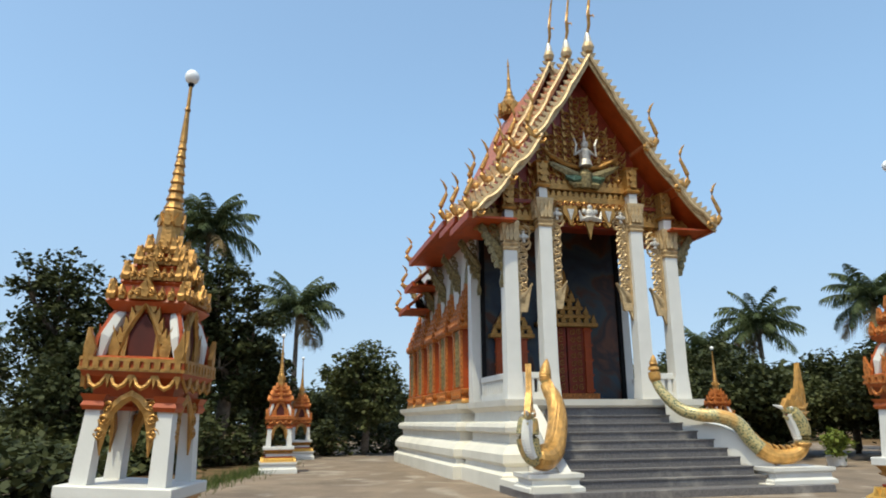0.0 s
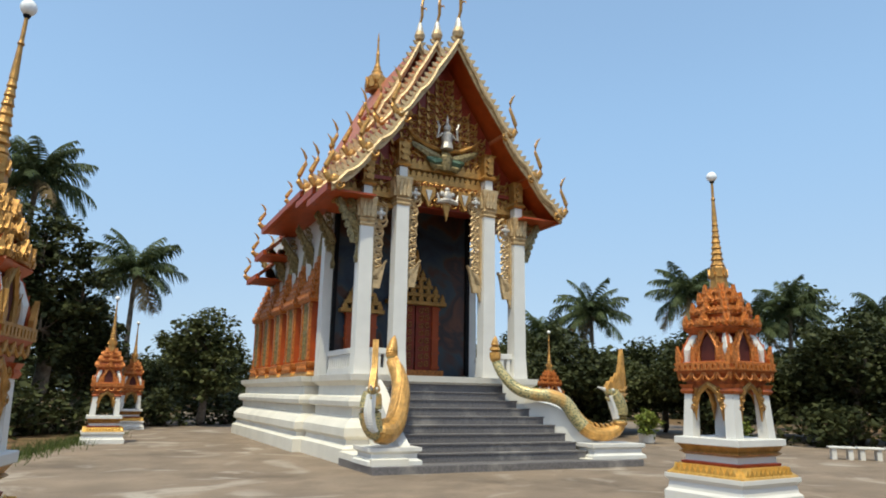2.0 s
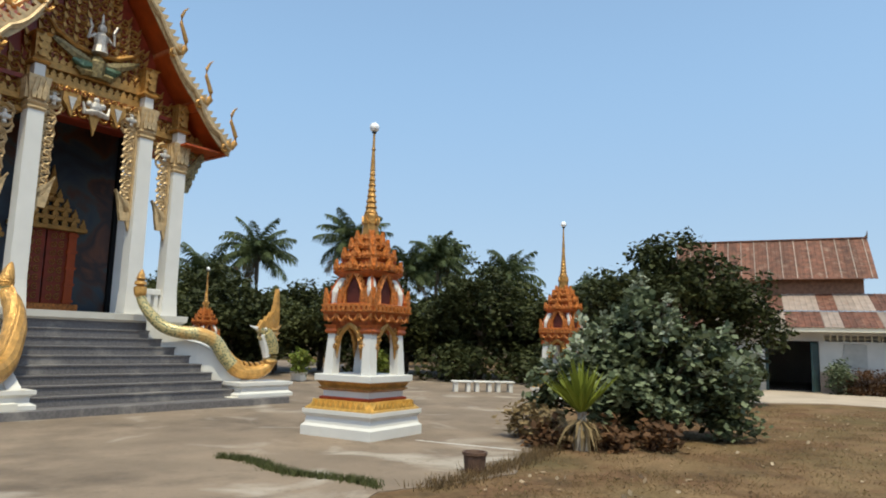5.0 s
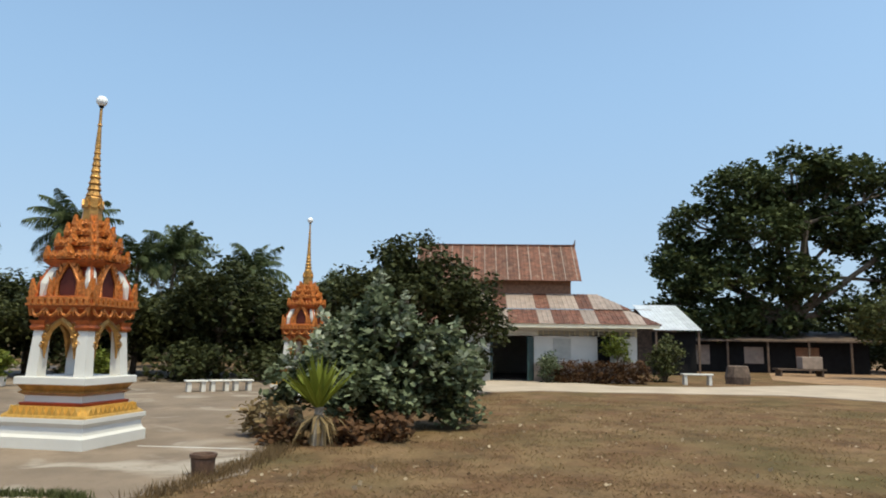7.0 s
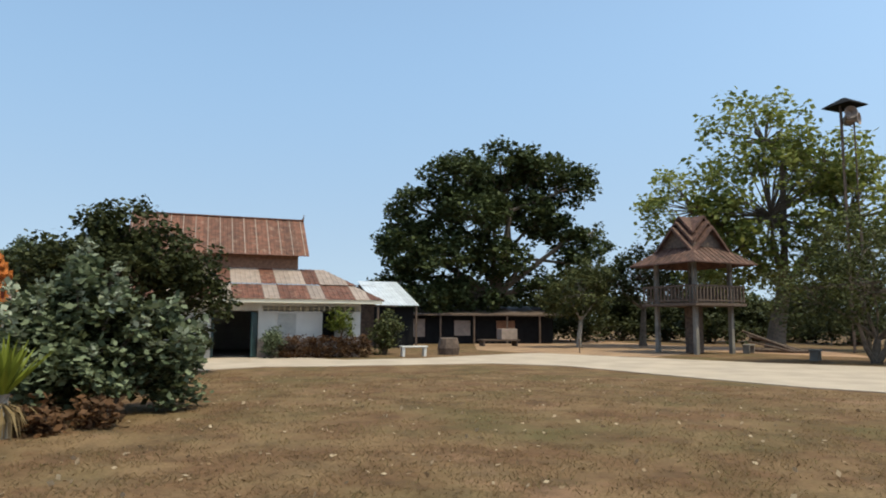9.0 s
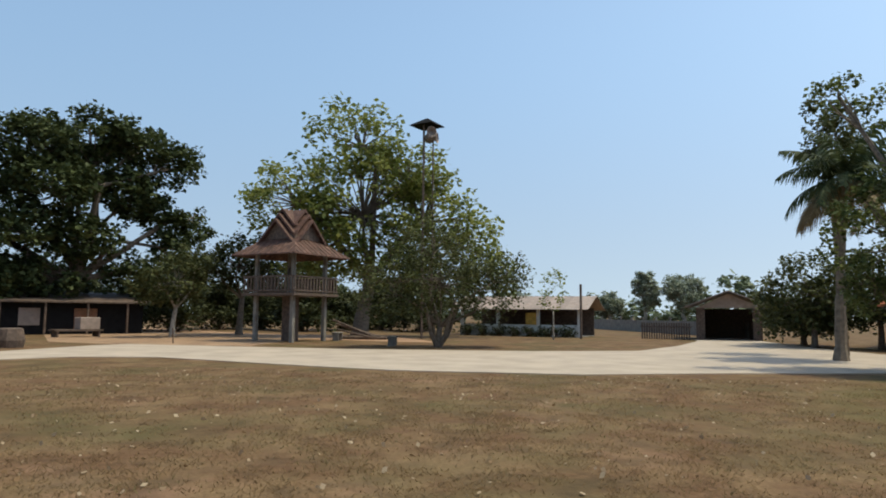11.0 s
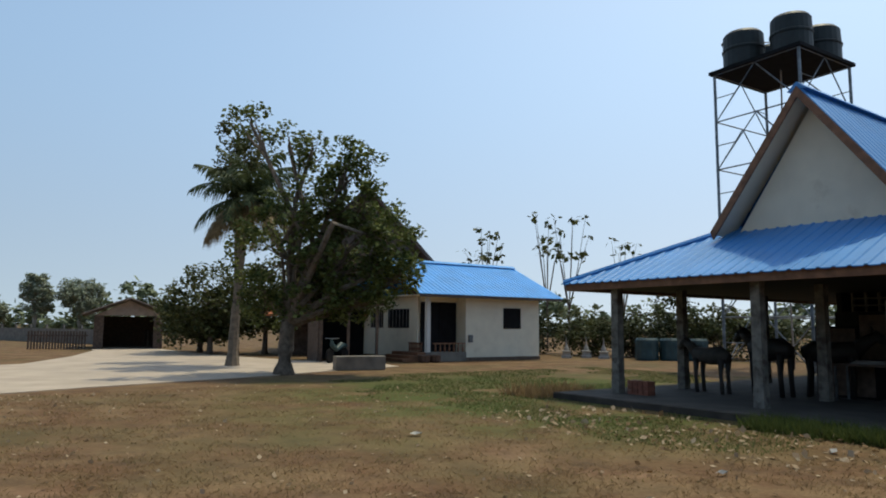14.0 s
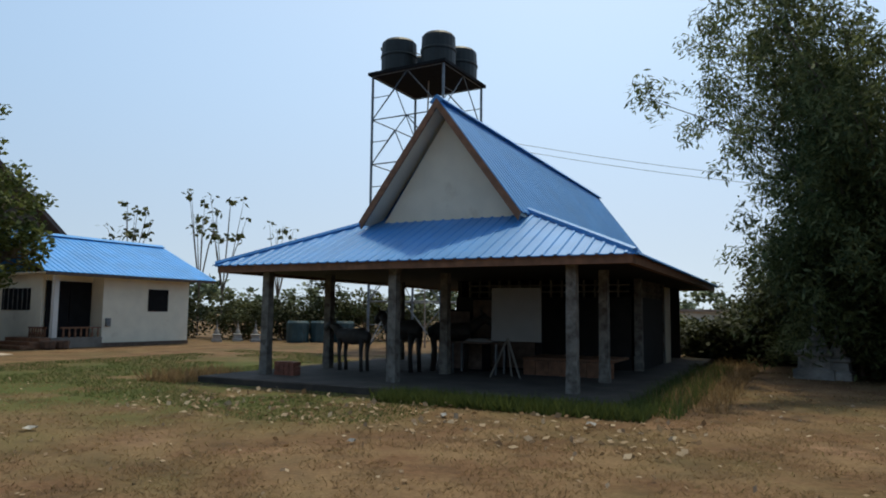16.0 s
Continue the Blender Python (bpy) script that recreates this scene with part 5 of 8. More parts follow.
def frond_mesh(length, start, bend, seed, material, pairs=30):
    """An arching frond: its rib leaves at the angle start and bends down by bend degrees; leaflets hang from it."""
    rng = random.Random(seed)
    g = Geo()
    n = 12
    p = Vector((0, 0, 0))
    pts = [p.copy()]
    for i in range(n):
        a = radians(start - bend * ((i + 0.5) / n) ** 1.3)
        p = p + Vector((math.cos(a), 0, math.sin(a))) * (length / n)
        pts.append(p.copy())
    g.tube(pts, [0.04 * (1 - 0.85 * i / n) for i in range(n + 1)], 4)
    for k in range(pairs):
        f = 0.14 + 0.85 * k / pairs
        i = min(int(f * n), n - 1)
        a = pts[i].lerp(pts[i + 1], f * n - i)
        d = (pts[i + 1] - pts[i]).normalized()
        w = length * 0.24 * math.sin(math.pi * min(1, 0.2 + 0.74 * f)) + 0.05
        for s in (-1, 1):
            hang = rng.uniform(0.55, 1.15)
            tip = a + d * w * rng.uniform(0.4, 0.7) + Vector((0, s * w * 0.75, -w * hang))
            mid = a.lerp(tip, 0.45) + Vector((0, s * w * 0.12, w * 0.16))
            e = d * 0.03 * length / 2.2
            g.add([a - e, mid - e * 0.9, tip, mid + e, a + e], [(0, 1, 2, 3, 4)])
    return g.mesh("frond", material)


FRONDS = {}


def palm(m, h, r, fl, n, label, seed, lean=(0.2, 0.1), dead=3, name="coconut_palm"):
    t = thing(name, m, label, "palm tree", "palms")
    g = Geo()
    k = 12
    path = [(lean[0] * (i / k) ** 1.6, lean[1] * (i / k) ** 1.6, h * i / k - (0.1 if i == 0 else 0)) for i in range(k + 1)]
    g.tube(path, [r * (1.5 if i == 0 else 1.0 - 0.35 * i / k) * (1.0 if i % 2 else 1.07) for i in range(k + 1)], 8)
    part("trunk", g, BARK_PALM, t)
    rng = random.Random(seed)
    for i in range(n + dead):
        dry = i >= n
        f = (i + 0.5) / n
        start = (82 - 95 * f ** 1.1) if not dry else rng.uniform(-35, -10)
        bend = rng.uniform(55, 85) if not dry else rng.uniform(50, 65)
        key = (round(fl, 1), round(start / 14), round(bend / 12), dry)
        if key not in FRONDS:
            FRONDS[key] = frond_mesh(fl, key[1] * 14, key[2] * 12, len(FRONDS), LEAF_PALM_DRY if dry else LEAF_PALM)
        part("frond", FRONDS[key], None, t, "dry hanging frond" if dry else "", at=Matrix.Translation((lean[0], lean[1], h - 0.05)) @ rot_z(i * 137.5 + rng.uniform(-15, 15)) @ pose(0, 0, 0, rng.uniform(-25, 25), 0, 0))
    g = Geo()
    for i in range(6):
        g.ball((lean[0] + 0.2 * math.cos(i), lean[1] + 0.2 * math.sin(i), h - 0.22 - 0.05 * (i % 2)), 0.12, 7, 5)
    part("coconuts", g, BARK, t)
    return t


def shrub(m, r, h, clumps, per, size, leaf, label, seed, name="shrub", spread=0.3, stems=7, category="shrub"):
    rng = np.random.default_rng(seed)
    t = thing(name, m, label, category)
    pts = lobe_points([(0, 0, h * 0.55, r, r, h * 0.5), (r * 0.4, 0.2 * r, h * 0.5, r * 0.6, r * 0.6, h * 0.5), (-r * 0.35, -0.3 * r, h * 0.42, r * 0.6, r * 0.6, h * 0.42)], clumps, rng, 0.35)
    pts[:, 2] = np.maximum(pts[:, 2], 0.06)
    g = Geo()
    for q in pts[: stems * 4]:
        g.tube([(q[0] * 0.1, q[1] * 0.1, -0.05), (q[0] * 0.4, q[1] * 0.4, q[2] * 0.6), tuple(q)], [0.03, 0.02, 0.006], 4)
    tagged(part("branchwork", g, BARK, t), kind="stuff")
    tagged(part("leaves", leaf_mesh("leaves", pts, per, spread, size, leaf, rng, 0.1), leaf, t), kind="stuff")
    return t


def at_bearing(deg, dist):
    return dist * math.sin(radians(deg)), dist * math.cos(radians(deg))


# behind the temple yard, west side
def belt_tree(b, d, h, w, leaf, seed, label, bark=BARK, dens=1.0, size=0.22):
    x, y = at_bearing(b, d)
    rng = random.Random(seed)
    lobes = [(0, 0, h * 0.62, w * 0.75, w * 0.75, h * 0.34)]
    for i in range(5):
        a = i * 1.256 + rng.uniform(-0.4, 0.4)
        lobes.append((w * 0.55 * math.cos(a), w * 0.55 * math.sin(a), h * rng.uniform(0.4, 0.78), w * rng.uniform(0.35, 0.5), w * rng.uniform(0.35, 0.5), h * rng.uniform(0.14, 0.22)))
    tree(pose(x, y, 0), (h * 0.4, 0.035 * h, 0.2, 0.1), lobes, int(170 * dens), 52, 0.52 * w / 2.5, size, leaf, bark, label, seed, group="belt of trees round the yard", twigs=1)


DARKT = "dark green broadleaf tree at the edge of the yard"
for i, (b, d, h, w, lf) in enumerate(((-18.6, 31, 8.6, 2.0, LEAF_DARK), (-24.5, 33, 6.0, 2.6, LEAF_DARK), (-13.2, 30, 8.2, 2.0, LEAF_DARK), (-9.6, 29, 9.0, 2.2, LEAF_DARK), (-6.6, 29, 8.2, 2.0, LEAF_DARK), (-4.2, 31, 5.4, 2.0, LEAF_DARK),
                                      (4.6, 34, 5.3, 2.1, LEAF_MID), (1.2, 42, 3.6, 2.4, LEAF_DARK), (-16.5, 27, 4.4, 2.4, LEAF_DARK))):
    belt_tree(b, d, h, w, lf, 40 + i, DARKT if lf is LEAF_DARK else "round grey-green tree beside the temple")
for i, b in enumerate((28, 31, 34, 37.5, 41, 44.5, 48, 51, 54, 57, 60, 63, 66, 69)):
    belt_tree(b, 33 + 3 * math.sin(i * 2.1), 4.2 + 0.9 * math.sin(i * 1.7), 2.5, LEAF_DARK if i % 3 else LEAF_MID, 60 + i, DARKT)
# pale leaf colour puts the distance haze into these trees
for i, (b, d, h, w) in enumerate(((142.8, 120, 9.8, 2.4), (145.6, 118, 9.0, 3.6), (140.0, 125, 6.0, 2.6), (136.5, 126, 5.0, 3.0), (133, 122, 5.4, 3.2))):
    belt_tree(b, d, h, w, LEAF_SILVER_HAZE, 460 + i, "tree far beyond the lane, haze painted in its pale leaves", BARK_PALE, 0.7, 0.4)
belt_tree(51.3, 44, 8.6, 2.3, LEAF_GREY, 90, "tall thin grey-green tree", BARK_PALE, 0.6, 0.26)
belt_tree(62.5, 46, 6.6, 2.0, LEAF_GREY, 91, "tall thin grey-green tree", BARK_PALE, 0.5, 0.26)
PALM = "coconut palm with ragged drooping fronds"
for i, (b, d, h, fl, n) in enumerate(((-8.8, 32, 10.0, 2.6, 30), (-1.2, 36, 7.2, 2.6, 28), (-23.6, 40, 5.0, 2.4, 22), (31.9, 37, 4.6, 2.2, 24), (35.8, 38, 6.0, 2.4, 28), (43.2, 40, 7.2, 2.5, 28), (47.5, 42, 5.8, 2.4, 24), (50.0, 42, 6.4, 2.4, 24), (56.0, 40, 5.4, 2.4, 24))):
    x, y = at_bearing(b, d)
    palm(pose(x, y, 0, 0, 0, 40 * i), h, 0.15, fl, n, PALM, i, dead=2)
# undergrowth along the yard edge
for i, (b, d, r, h, lf) in enumerate(((-22.5, 17.0, 1.5, 0.9, LEAF_DARK), (-19.5, 18.5, 1.4, 0.9, LEAF_DARK), (-17, 20, 1.4, 0.9, LEAF_MID), (-31, 20, 2.2, 1.5, LEAF_DARK), (-25.5, 21, 2.0, 1.2, LEAF_DARK), (-19.5, 22, 1.6, 1.0, LEAF_DARK), (-11.5, 24, 1.3, 0.9, LEAF_MID), (-27, 24, 2.2, 1.8, LEAF_DARK), (-21, 25, 2.0, 1.5, LEAF_MID), (-14, 25, 1.8, 1.2, LEAF_MID), (-9, 27, 2.0, 1.6, LEAF_DARK), (-5.5, 28, 1.6, 1.2, LEAF_DARK), (1.5, 34, 1.8, 1.4, LEAF_DARK), (6.5, 36, 1.8, 1.5, LEAF_DARK),
                                      (30, 30, 1.6, 1.6, LEAF_DARK), (35, 31, 1.6, 1.4, LEAF_DARK), (45, 30, 1.5, 1.6, LEAF_DARK), (52, 29, 1.8, 1.5, LEAF_DARK), (58, 29, 1.8, 1.6, LEAF_DARK), (64, 28, 1.6, 1.4, LEAF_DARK))):
    x, y = at_bearing(b, d)
    shrub(pose(x, y, 0), r, h, 60, 24, 0.24, lf, "low dark shrub along the yard edge", 120 + i, spread=0.45)
for i, (b, d) in enumerate(((39.6, 26.0), (45.8, 25.5), (29.0, 27.5))):
    x, y = at_bearing(b, d)
    g = Geo()
    g.lathe([(0.22, 0.0), (0.27, 0.04), (0.3, 0.3), (0.33, 0.33), (0.27, 0.34), (0.25, 0.3)], 12)
    solid("planter", g, WHITE, "white round planter at the yard edge", "planter", pose(x, y, 0.012), "planters")
    shrub(pose(x, y, 0.3), 0.5, 0.9, 30, 22, 0.16, LEAF_LIME, "yellow-green shrub in a white planter", 150 + i, "potted_shrub", 0.2, 4)

# large bush by the corner of the yard, with a young spiky palm in front
rng0 = np.random.default_rng(5)
bush = thing("flowering_bush", pose(12.0, 5.0, 0), "large grey-green bush with silvery leaves at the yard corner", "bush")
lob = [(0.1, -0.1, 1.1, 0.9, 0.8, 0.8), (0.6, -0.9, 0.95, 0.75, 0.7, 0.6), (-0.4, 0.8, 1.0, 0.7, 0.7, 0.6), (0.2, 0.1, 1.75, 0.6, 0.6, 0.55), (0.7, -1.2, 0.5, 0.7, 0.55, 0.42), (-0.7, 1.45, 0.8, 0.42, 0.45, 0.42), (0.1, -0.6, 1.6, 0.5, 0.5, 0.45), (-0.1, 0.6, 1.55, 0.5, 0.45, 0.5), (-0.5, 0.0, 0.6, 0.8, 0.8, 0.45), (0.2, 0.1, 2.2, 0.28, 0.28, 0.32), (0.0, 0.95, 1.75, 0.22, 0.22, 0.3), (0.4, -1.1, 1.5, 0.28, 0.3, 0.28)]
bp = lobe_points(lob, 300, rng0, 0.5)
bp[:, 2] = np.maximum(bp[:, 2], 0.12)
shoots = bp[rng0.permutation(len(bp))[:70]]
shoots = shoots[shoots[:, 2] > 0.7]
tips_up = shoots + np.column_stack([shoots[:, 0] * 0.18, shoots[:, 1] * 0.18, rng0.uniform(0.15, 0.45, len(shoots))])
g = Geo()
for q in bp[:70]:
    g.tube([(q[0] * 0.15, q[1] * 0.15, -0.05), (q[0] * 0.5, q[1] * 0.5, q[2] * 0.55), tuple(q)], [0.035, 0.02, 0.006], 4)
for q, u in zip(shoots, tips_up):
    g.tube([tuple(q * np.array([0.6, 0.6, 0.7])), tuple(q), tuple(u)], [0.014, 0.01, 0.004], 4)
tagged(part("branchwork", g, BARK, bush), kind="stuff")
tagged(part("leaves", leaf_mesh("leaves", bp, 34, 0.24, 0.15, LEAF_GREY, rng0, -0.1), None, bush), kind="stuff")
tagged(part("shoot_leaves", leaf_mesh("shoot_leaves", np.concatenate([shoots * (1 - f) + tips_up * f for f in (0.35, 0.7, 1.0)]), 9, 0.10, 0.12, LEAF_SILVER_HAZE, rng0, -0.4), None, bush, "pale silvery young leaves"), kind="stuff")
# leaves inside the lobes are coloured darker, as the bush's inner shade
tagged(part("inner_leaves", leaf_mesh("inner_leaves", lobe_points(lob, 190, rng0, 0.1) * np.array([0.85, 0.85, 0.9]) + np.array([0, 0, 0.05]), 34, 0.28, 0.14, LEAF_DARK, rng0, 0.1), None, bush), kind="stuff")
tree(pose(20.2, 7.9, 0) @ Matrix.Diagonal((0.85, 0.85, 0.92, 1)), (1.6, 0.22, 0.3, 0), [(0, 0, 3.0, 2.4, 2.4, 1.2), (0.6, -1.6, 3.6, 1.6, 1.5, 0.9), (-0.5, 1.6, 3.2, 1.5, 1.5, 0.8), (0.3, -0.2, 4.5, 1.5, 1.5, 0.7), (1.2, -2.4, 2.2, 1.2, 1.2, 1.0)], 330, 44, 0.5, 0.2, LEAF_DARK, BARK, "dark layered spreading tree beside the hall", 7)
spiky = thing("young_palm", pose(9.75, 5.0, 0), "young spiky green palm with a skirt of dry leaves", "palm")
g = Geo()
g.tube([(0, 0, -0.05), (0, 0, 0.3), (0.02, 0, 0.55)], [0.13, 0.11, 0.08], 8)
part("trunk", g, BARK_PALE, spiky)
rs = random.Random(8)
for i in range(46):
    a, e = rs.uniform(0, 360), rs.uniform(42, 88)
    L = rs.uniform(0.6, 0.95)
    g = Geo()
    g.add([(0, -0.02, 0), (L * 0.5, -0.045, 0.0), (L, 0, -0.05), (L * 0.5, 0.045, 0.0), (0, 0.02, 0), (L * 0.5, 0, -0.03)], [(0, 1, 5), (1, 2, 5), (2, 3, 5), (3, 4, 5), (4, 0, 5)])
    part("leaf", g, LEAF_YOUNG, spiky, at=pose(0, 0, 0.5, 0, -e, a))
for i in range(60):
    a, e = rs.uniform(0, 360), rs.uniform(-75, -20)
    L = rs.uniform(0.35, 0.7)
    g = Geo()
    w = rs.uniform(0.012, 0.028)
    g.add([(0, -0.012, 0), (L * 0.5, -w, 0.05), (L, 0, -0.1), (L * 0.5, w, 0.05), (0, 0.012, 0)], [(0, 1, 2, 3, 4)])
    part("dry_leaf", g, LEAF_PALM_DRY, spiky, "dry hanging leaf", at=pose(0, 0, 0.45, 0, -e, a))
for i, (x, y, r, h) in enumerate(((10.15, 4.7, 0.34, 0.42), (9.9, 5.7, 0.36, 0.5), (10.7, 4.2, 0.3, 0.34), (10.2, 6.3, 0.3, 0.55), (9.6, 5.5, 0.24, 0.3))):
    shrub(pose(x, y, 0), r, h, 24, 16, 0.12, LEAF_RUSSET if i % 2 == 0 else LEAF_PALM_DRY, "low russet dry shrub under the bush", 170 + i, "dry_shrub", 0.22, 7)

# east side of the lawn
tree(pose(53.5, -7.2, 0) @ Matrix.Diagonal((0.93, 0.93, 0.94, 1)), (4.2, 0.5, 0.2, -0.8), [(0, 6.6, 7.6, 2.3, 2.5, 1.9), (0, 5.7, 11.0, 2.5, 2.5, 1.9), (-1, 2.8, 13.6, 2.6, 2.7, 1.9), (0, -1.0, 15.0, 2.4, 2.6, 1.6), (0.5, -4.6, 14.6, 2.6, 2.6, 1.7), (0, -7.6, 13.2, 1.8, 1.9, 1.5), (1, -4.4, 10.6, 2.8, 2.5, 1.8), (-1, 1.4, 10.4, 3.2, 3.0, 2.2), (-1.5, 3.8, 6.4, 3.0, 3.2, 2.0), (0, 7.6, 5.0, 1.7, 1.8, 1.2), (-0.5, -0.6, 7.0, 2.6, 2.4, 1.7), (2, -2.0, 12.4, 2.6, 2.6, 1.9), (1, -6.8, 8.8, 2.0, 1.8, 1.5), (-1, 5.2, 3.6, 2.4, 2.6, 1.4), (0.5, 1.0, 3.8, 3.0, 3.0, 1.6), (1, -4.6, 4.6, 2.4, 2.4, 1.6), (2, 8.0, 8.6, 1.5, 1.5, 1.3), (1, -8.2, 6.6, 2.0, 2.0, 1.7), (0.5, -7.2, 4.0, 2.4, 2.4, 1.5), (1.5, -9.4, 9.0, 1.4, 1.5, 1.3)], 1050, 44, 0.72, 0.40, LEAF_DEEP, BARK, "huge dark green broad-crowned tree", 11, name="large_tree", twigs=1)
for i, b in enumerate(np.arange(86, 126, 3.2)):
    x, y = at_bearing(b, 63 + 4 * math.sin(i * 1.9))
    belt_tree(b, 66 + 4 * math.sin(i * 1.9), 5.0 + 1.4 * math.sin(i * 2.3), 3.0, LEAF_DARK if i % 3 else LEAF_MID, 400 + i, "dark tree at the far side of the grounds", BARK, 0.8, 0.3)
    shrub(pose(x, y, 0), 2.6, 2.4, 60, 26, 0.34, LEAF_DARK, "dark undergrowth at the far side of the grounds", 430 + i, "undergrowth", 0.6)
tree(pose(43.5, -11.6, 0), (1.8, 0.16, 0.2, -0.2), [(0, 0, 3.6, 1.8, 1.8, 1.6), (0.5, -1.2, 4.6, 1.2, 1.2, 1.0), (0, 1.2, 3.0, 1.2, 1.2, 0.9)], 120, 30, 0.5, 0.24, LEAF_MID, BARK_PALE, "small open tree beside the lane", 12)
tree(pose(47, -17, 0), (2.6, 0.22, 0.2, -0.2), [(0, 0, 5.0, 2.4, 2.4, 1.8), (0.5, -1.6, 5.0, 1.6, 1.6, 1.5), (0, 1.6, 4.4, 1.5, 1.5, 1.0)], 150, 30, 0.6, 0.28, LEAF_DARK, BARK, "small dark tree beside the lane", 13)
tree(pose(40.5, -22.8, 0, 0, 0, -34), (4.0, 0.5, 0.4, -0.6), [(0, 0, 9.0, 4.2, 4.4, 3.6), (-0.5, 4.8, 9.2, 3.2, 3.0, 2.6), (1.0, -4.6, 8.0, 3.2, 3.2, 3.0), (0, 0.6, 13.4, 3.0, 3.0, 2.6), (0.4, -3.0, 11.2, 2.8, 2.8, 2.2), (-0.5, 3.0, 5.6, 3.0, 3.0, 1.8), (0.5, -7.0, 6.6, 2.6, 2.6, 2.0), (0, -2, 4.6, 3.0, 3.2, 1.6), (0, -8.2, 4.2, 2.0, 2.0, 1.2)], 560, 30, 0.8, 0.36, LEAF_BRIGHT, BARK, "tall airy tree with fresh yellow-green leaves", 14, name="bodhi_tree", twigs=2)
lowtree = tree(pose(26.4, -18.8, 0, 0, 0, -37), (1.0, 0.16, 0.2, -0.1), [(0, 0, 3.2, 2.4, 2.6, 1.8), (-0.6, 2.2, 2.6, 1.8, 1.8, 1.3), (0.5, -2.2, 2.8, 1.9, 1.9, 1.4), (0, 0.2, 4.7, 1.7, 1.8, 1.2), (0, -3.2, 3.4, 1.2, 1.2, 0.9)], 330, 40, 0.55, 0.15, LEAF_MID, BARK, "dense fine-leaved tree with several low stems", 15, twigs=1)
g = Geo()
for a, b in ((0.7, 0.3), (-0.6, 0.5), (0.3, -0.8), (-0.3, -0.6)):
    g.tube([(0, 0, -0.05), (a * 0.6, b * 0.6, 0.6), (a, b, 1.6), (a * 1.4, b * 1.6, 2.6)], [0.12, 0.09, 0.07, 0.04], 6)
part("stem", g, BARK, lowtree)
palm(pose(11.8, -25.7, 0, 0, 0, 20), 6.5, 0.19, 2.5, 26, "coconut palm with dry hanging fronds beside the lane", 31, lean=(-0.35, 0.1), dead=12)
tree(pose(8.35, -21.7, 0), (1.7, 0.27, -0.1, 0.1), [(0, 0, 3.9, 2.0, 1.8, 1.5), (-1.9, 0, 3.7, 1.9, 1.6, 1.2), (-0.6, 0.3, 5.3, 1.3, 1.3, 1.0), (-1.9, 0.2, 5.8, 1.2, 1.2, 1.2), (-3.2, 0.2, 3.3, 1.2, 1.2, 0.8), (0.1, 0, 7.4, 0.7, 0.7, 0.7), (0.9, -0.2, 2.6, 1.0, 1.0, 0.8), (-1.2, 0, 2.5, 1.6, 1.3, 0.7), (0.3, -0.6, 2.2, 1.3, 1.2, 0.7), (-2.4, -0.4, 2.4, 1.2, 1.1, 0.7), (-3.3, 0.2, 4.2, 1.1, 1.1, 0.8), (-2.7, 0.1, 5.3, 1.1, 1.1, 0.8), (-2.0, 0.2, 6.8, 0.9, 0.9, 0.7), (-3.7, 0.1, 3.2, 0.7, 0.8, 0.6), (-0.7, 0, 7.3, 0.6, 0.6, 0.55), (1.4, 0.1, 8.2, 0.6, 0.6, 0.6), (-2.6, 0, 2.3, 1.0, 1.0, 0.6)], 440, 44, 0.32, 0.16, LEAF_MANGO, BARK, "leafy mango-like tree with a forked trunk", 16, twigs=2)
tree(pose(13.3, -29.5, 0), (7.4, 0.13, 0.2, 0.1), [(0, 0, 8.9, 1.1, 1.1, 1.0), (0.3, 0, 10.2, 0.9, 0.9, 0.8)], 60, 30, 0.4, 0.2, LEAF_MID, BARK, "tall thin tree with a small tufted crown", 17)
for i, (x, y, h, w) in enumerate(((17.5, -36.0, 4.8, 2.3), (15.0, -37.5, 5.4, 2.4), (19.5, -39.0, 3.4, 1.8))):
    rr = random.Random(i)
    tree(pose(x, y, 0), (1.4, 0.15, 0, 0), [(0, 0, h * 0.6, w, w, h * 0.38), (w * 0.5, 0.5, h * 0.45, w * 0.7, w * 0.7, h * 0.3), (-w * 0.5, 0, h * 0.5, w * 0.7, w * 0.7, h * 0.28)], 130, 34, 0.6, 0.24, LEAF_MID, BARK, "bushy green tree beside the garage", 180 + i)
# bare-looking young trees with a few large leaves, behind the blue house
for i, (x, y, h, s) in enumerate(((3.2, -46, 9.0, 1), (-0.9, -47, 9.8, 2), (-5.6, -45, 7.6, 3), (-2.2, -45, 8.8, 4), (5.0, -45.5, 6.6, 5))):
    rng = np.random.default_rng(s)
    t = thing("young_teak_tree", pose(x, y, 0), "bare thin tree with a few large hanging leaves", "tree", "thin trees behind the house")
    g = Geo()
    tips = []
    for k in range(7):
        a = k * 0.9 + rng.uniform(-0.3, 0.3)
        rad = rng.uniform(0.4, 1.5)
        z = h * rng.uniform(0.7, 1.0)
        tip = (rad * math.cos(a), rad * math.sin(a), z)
        g.tube([(0, 0, -0.1), (0, 0, h * 0.3), (tip[0] * 0.5, tip[1] * 0.5, h * 0.6), tip], [0.07, 0.045, 0.028, 0.01], 5)
        tips.append(tip)
        tips.append((tip[0] * 0.75, tip[1] * 0.75, h * 0.55 + 0.35 * z * 0.5))
    part("trunk", g, BARK, t)
    tagged(part("crown", leaf_mesh("crown", tips, 5, 0.34, 0.42, LEAF_MID, rng, 0.7), None, t), kind="stuff")

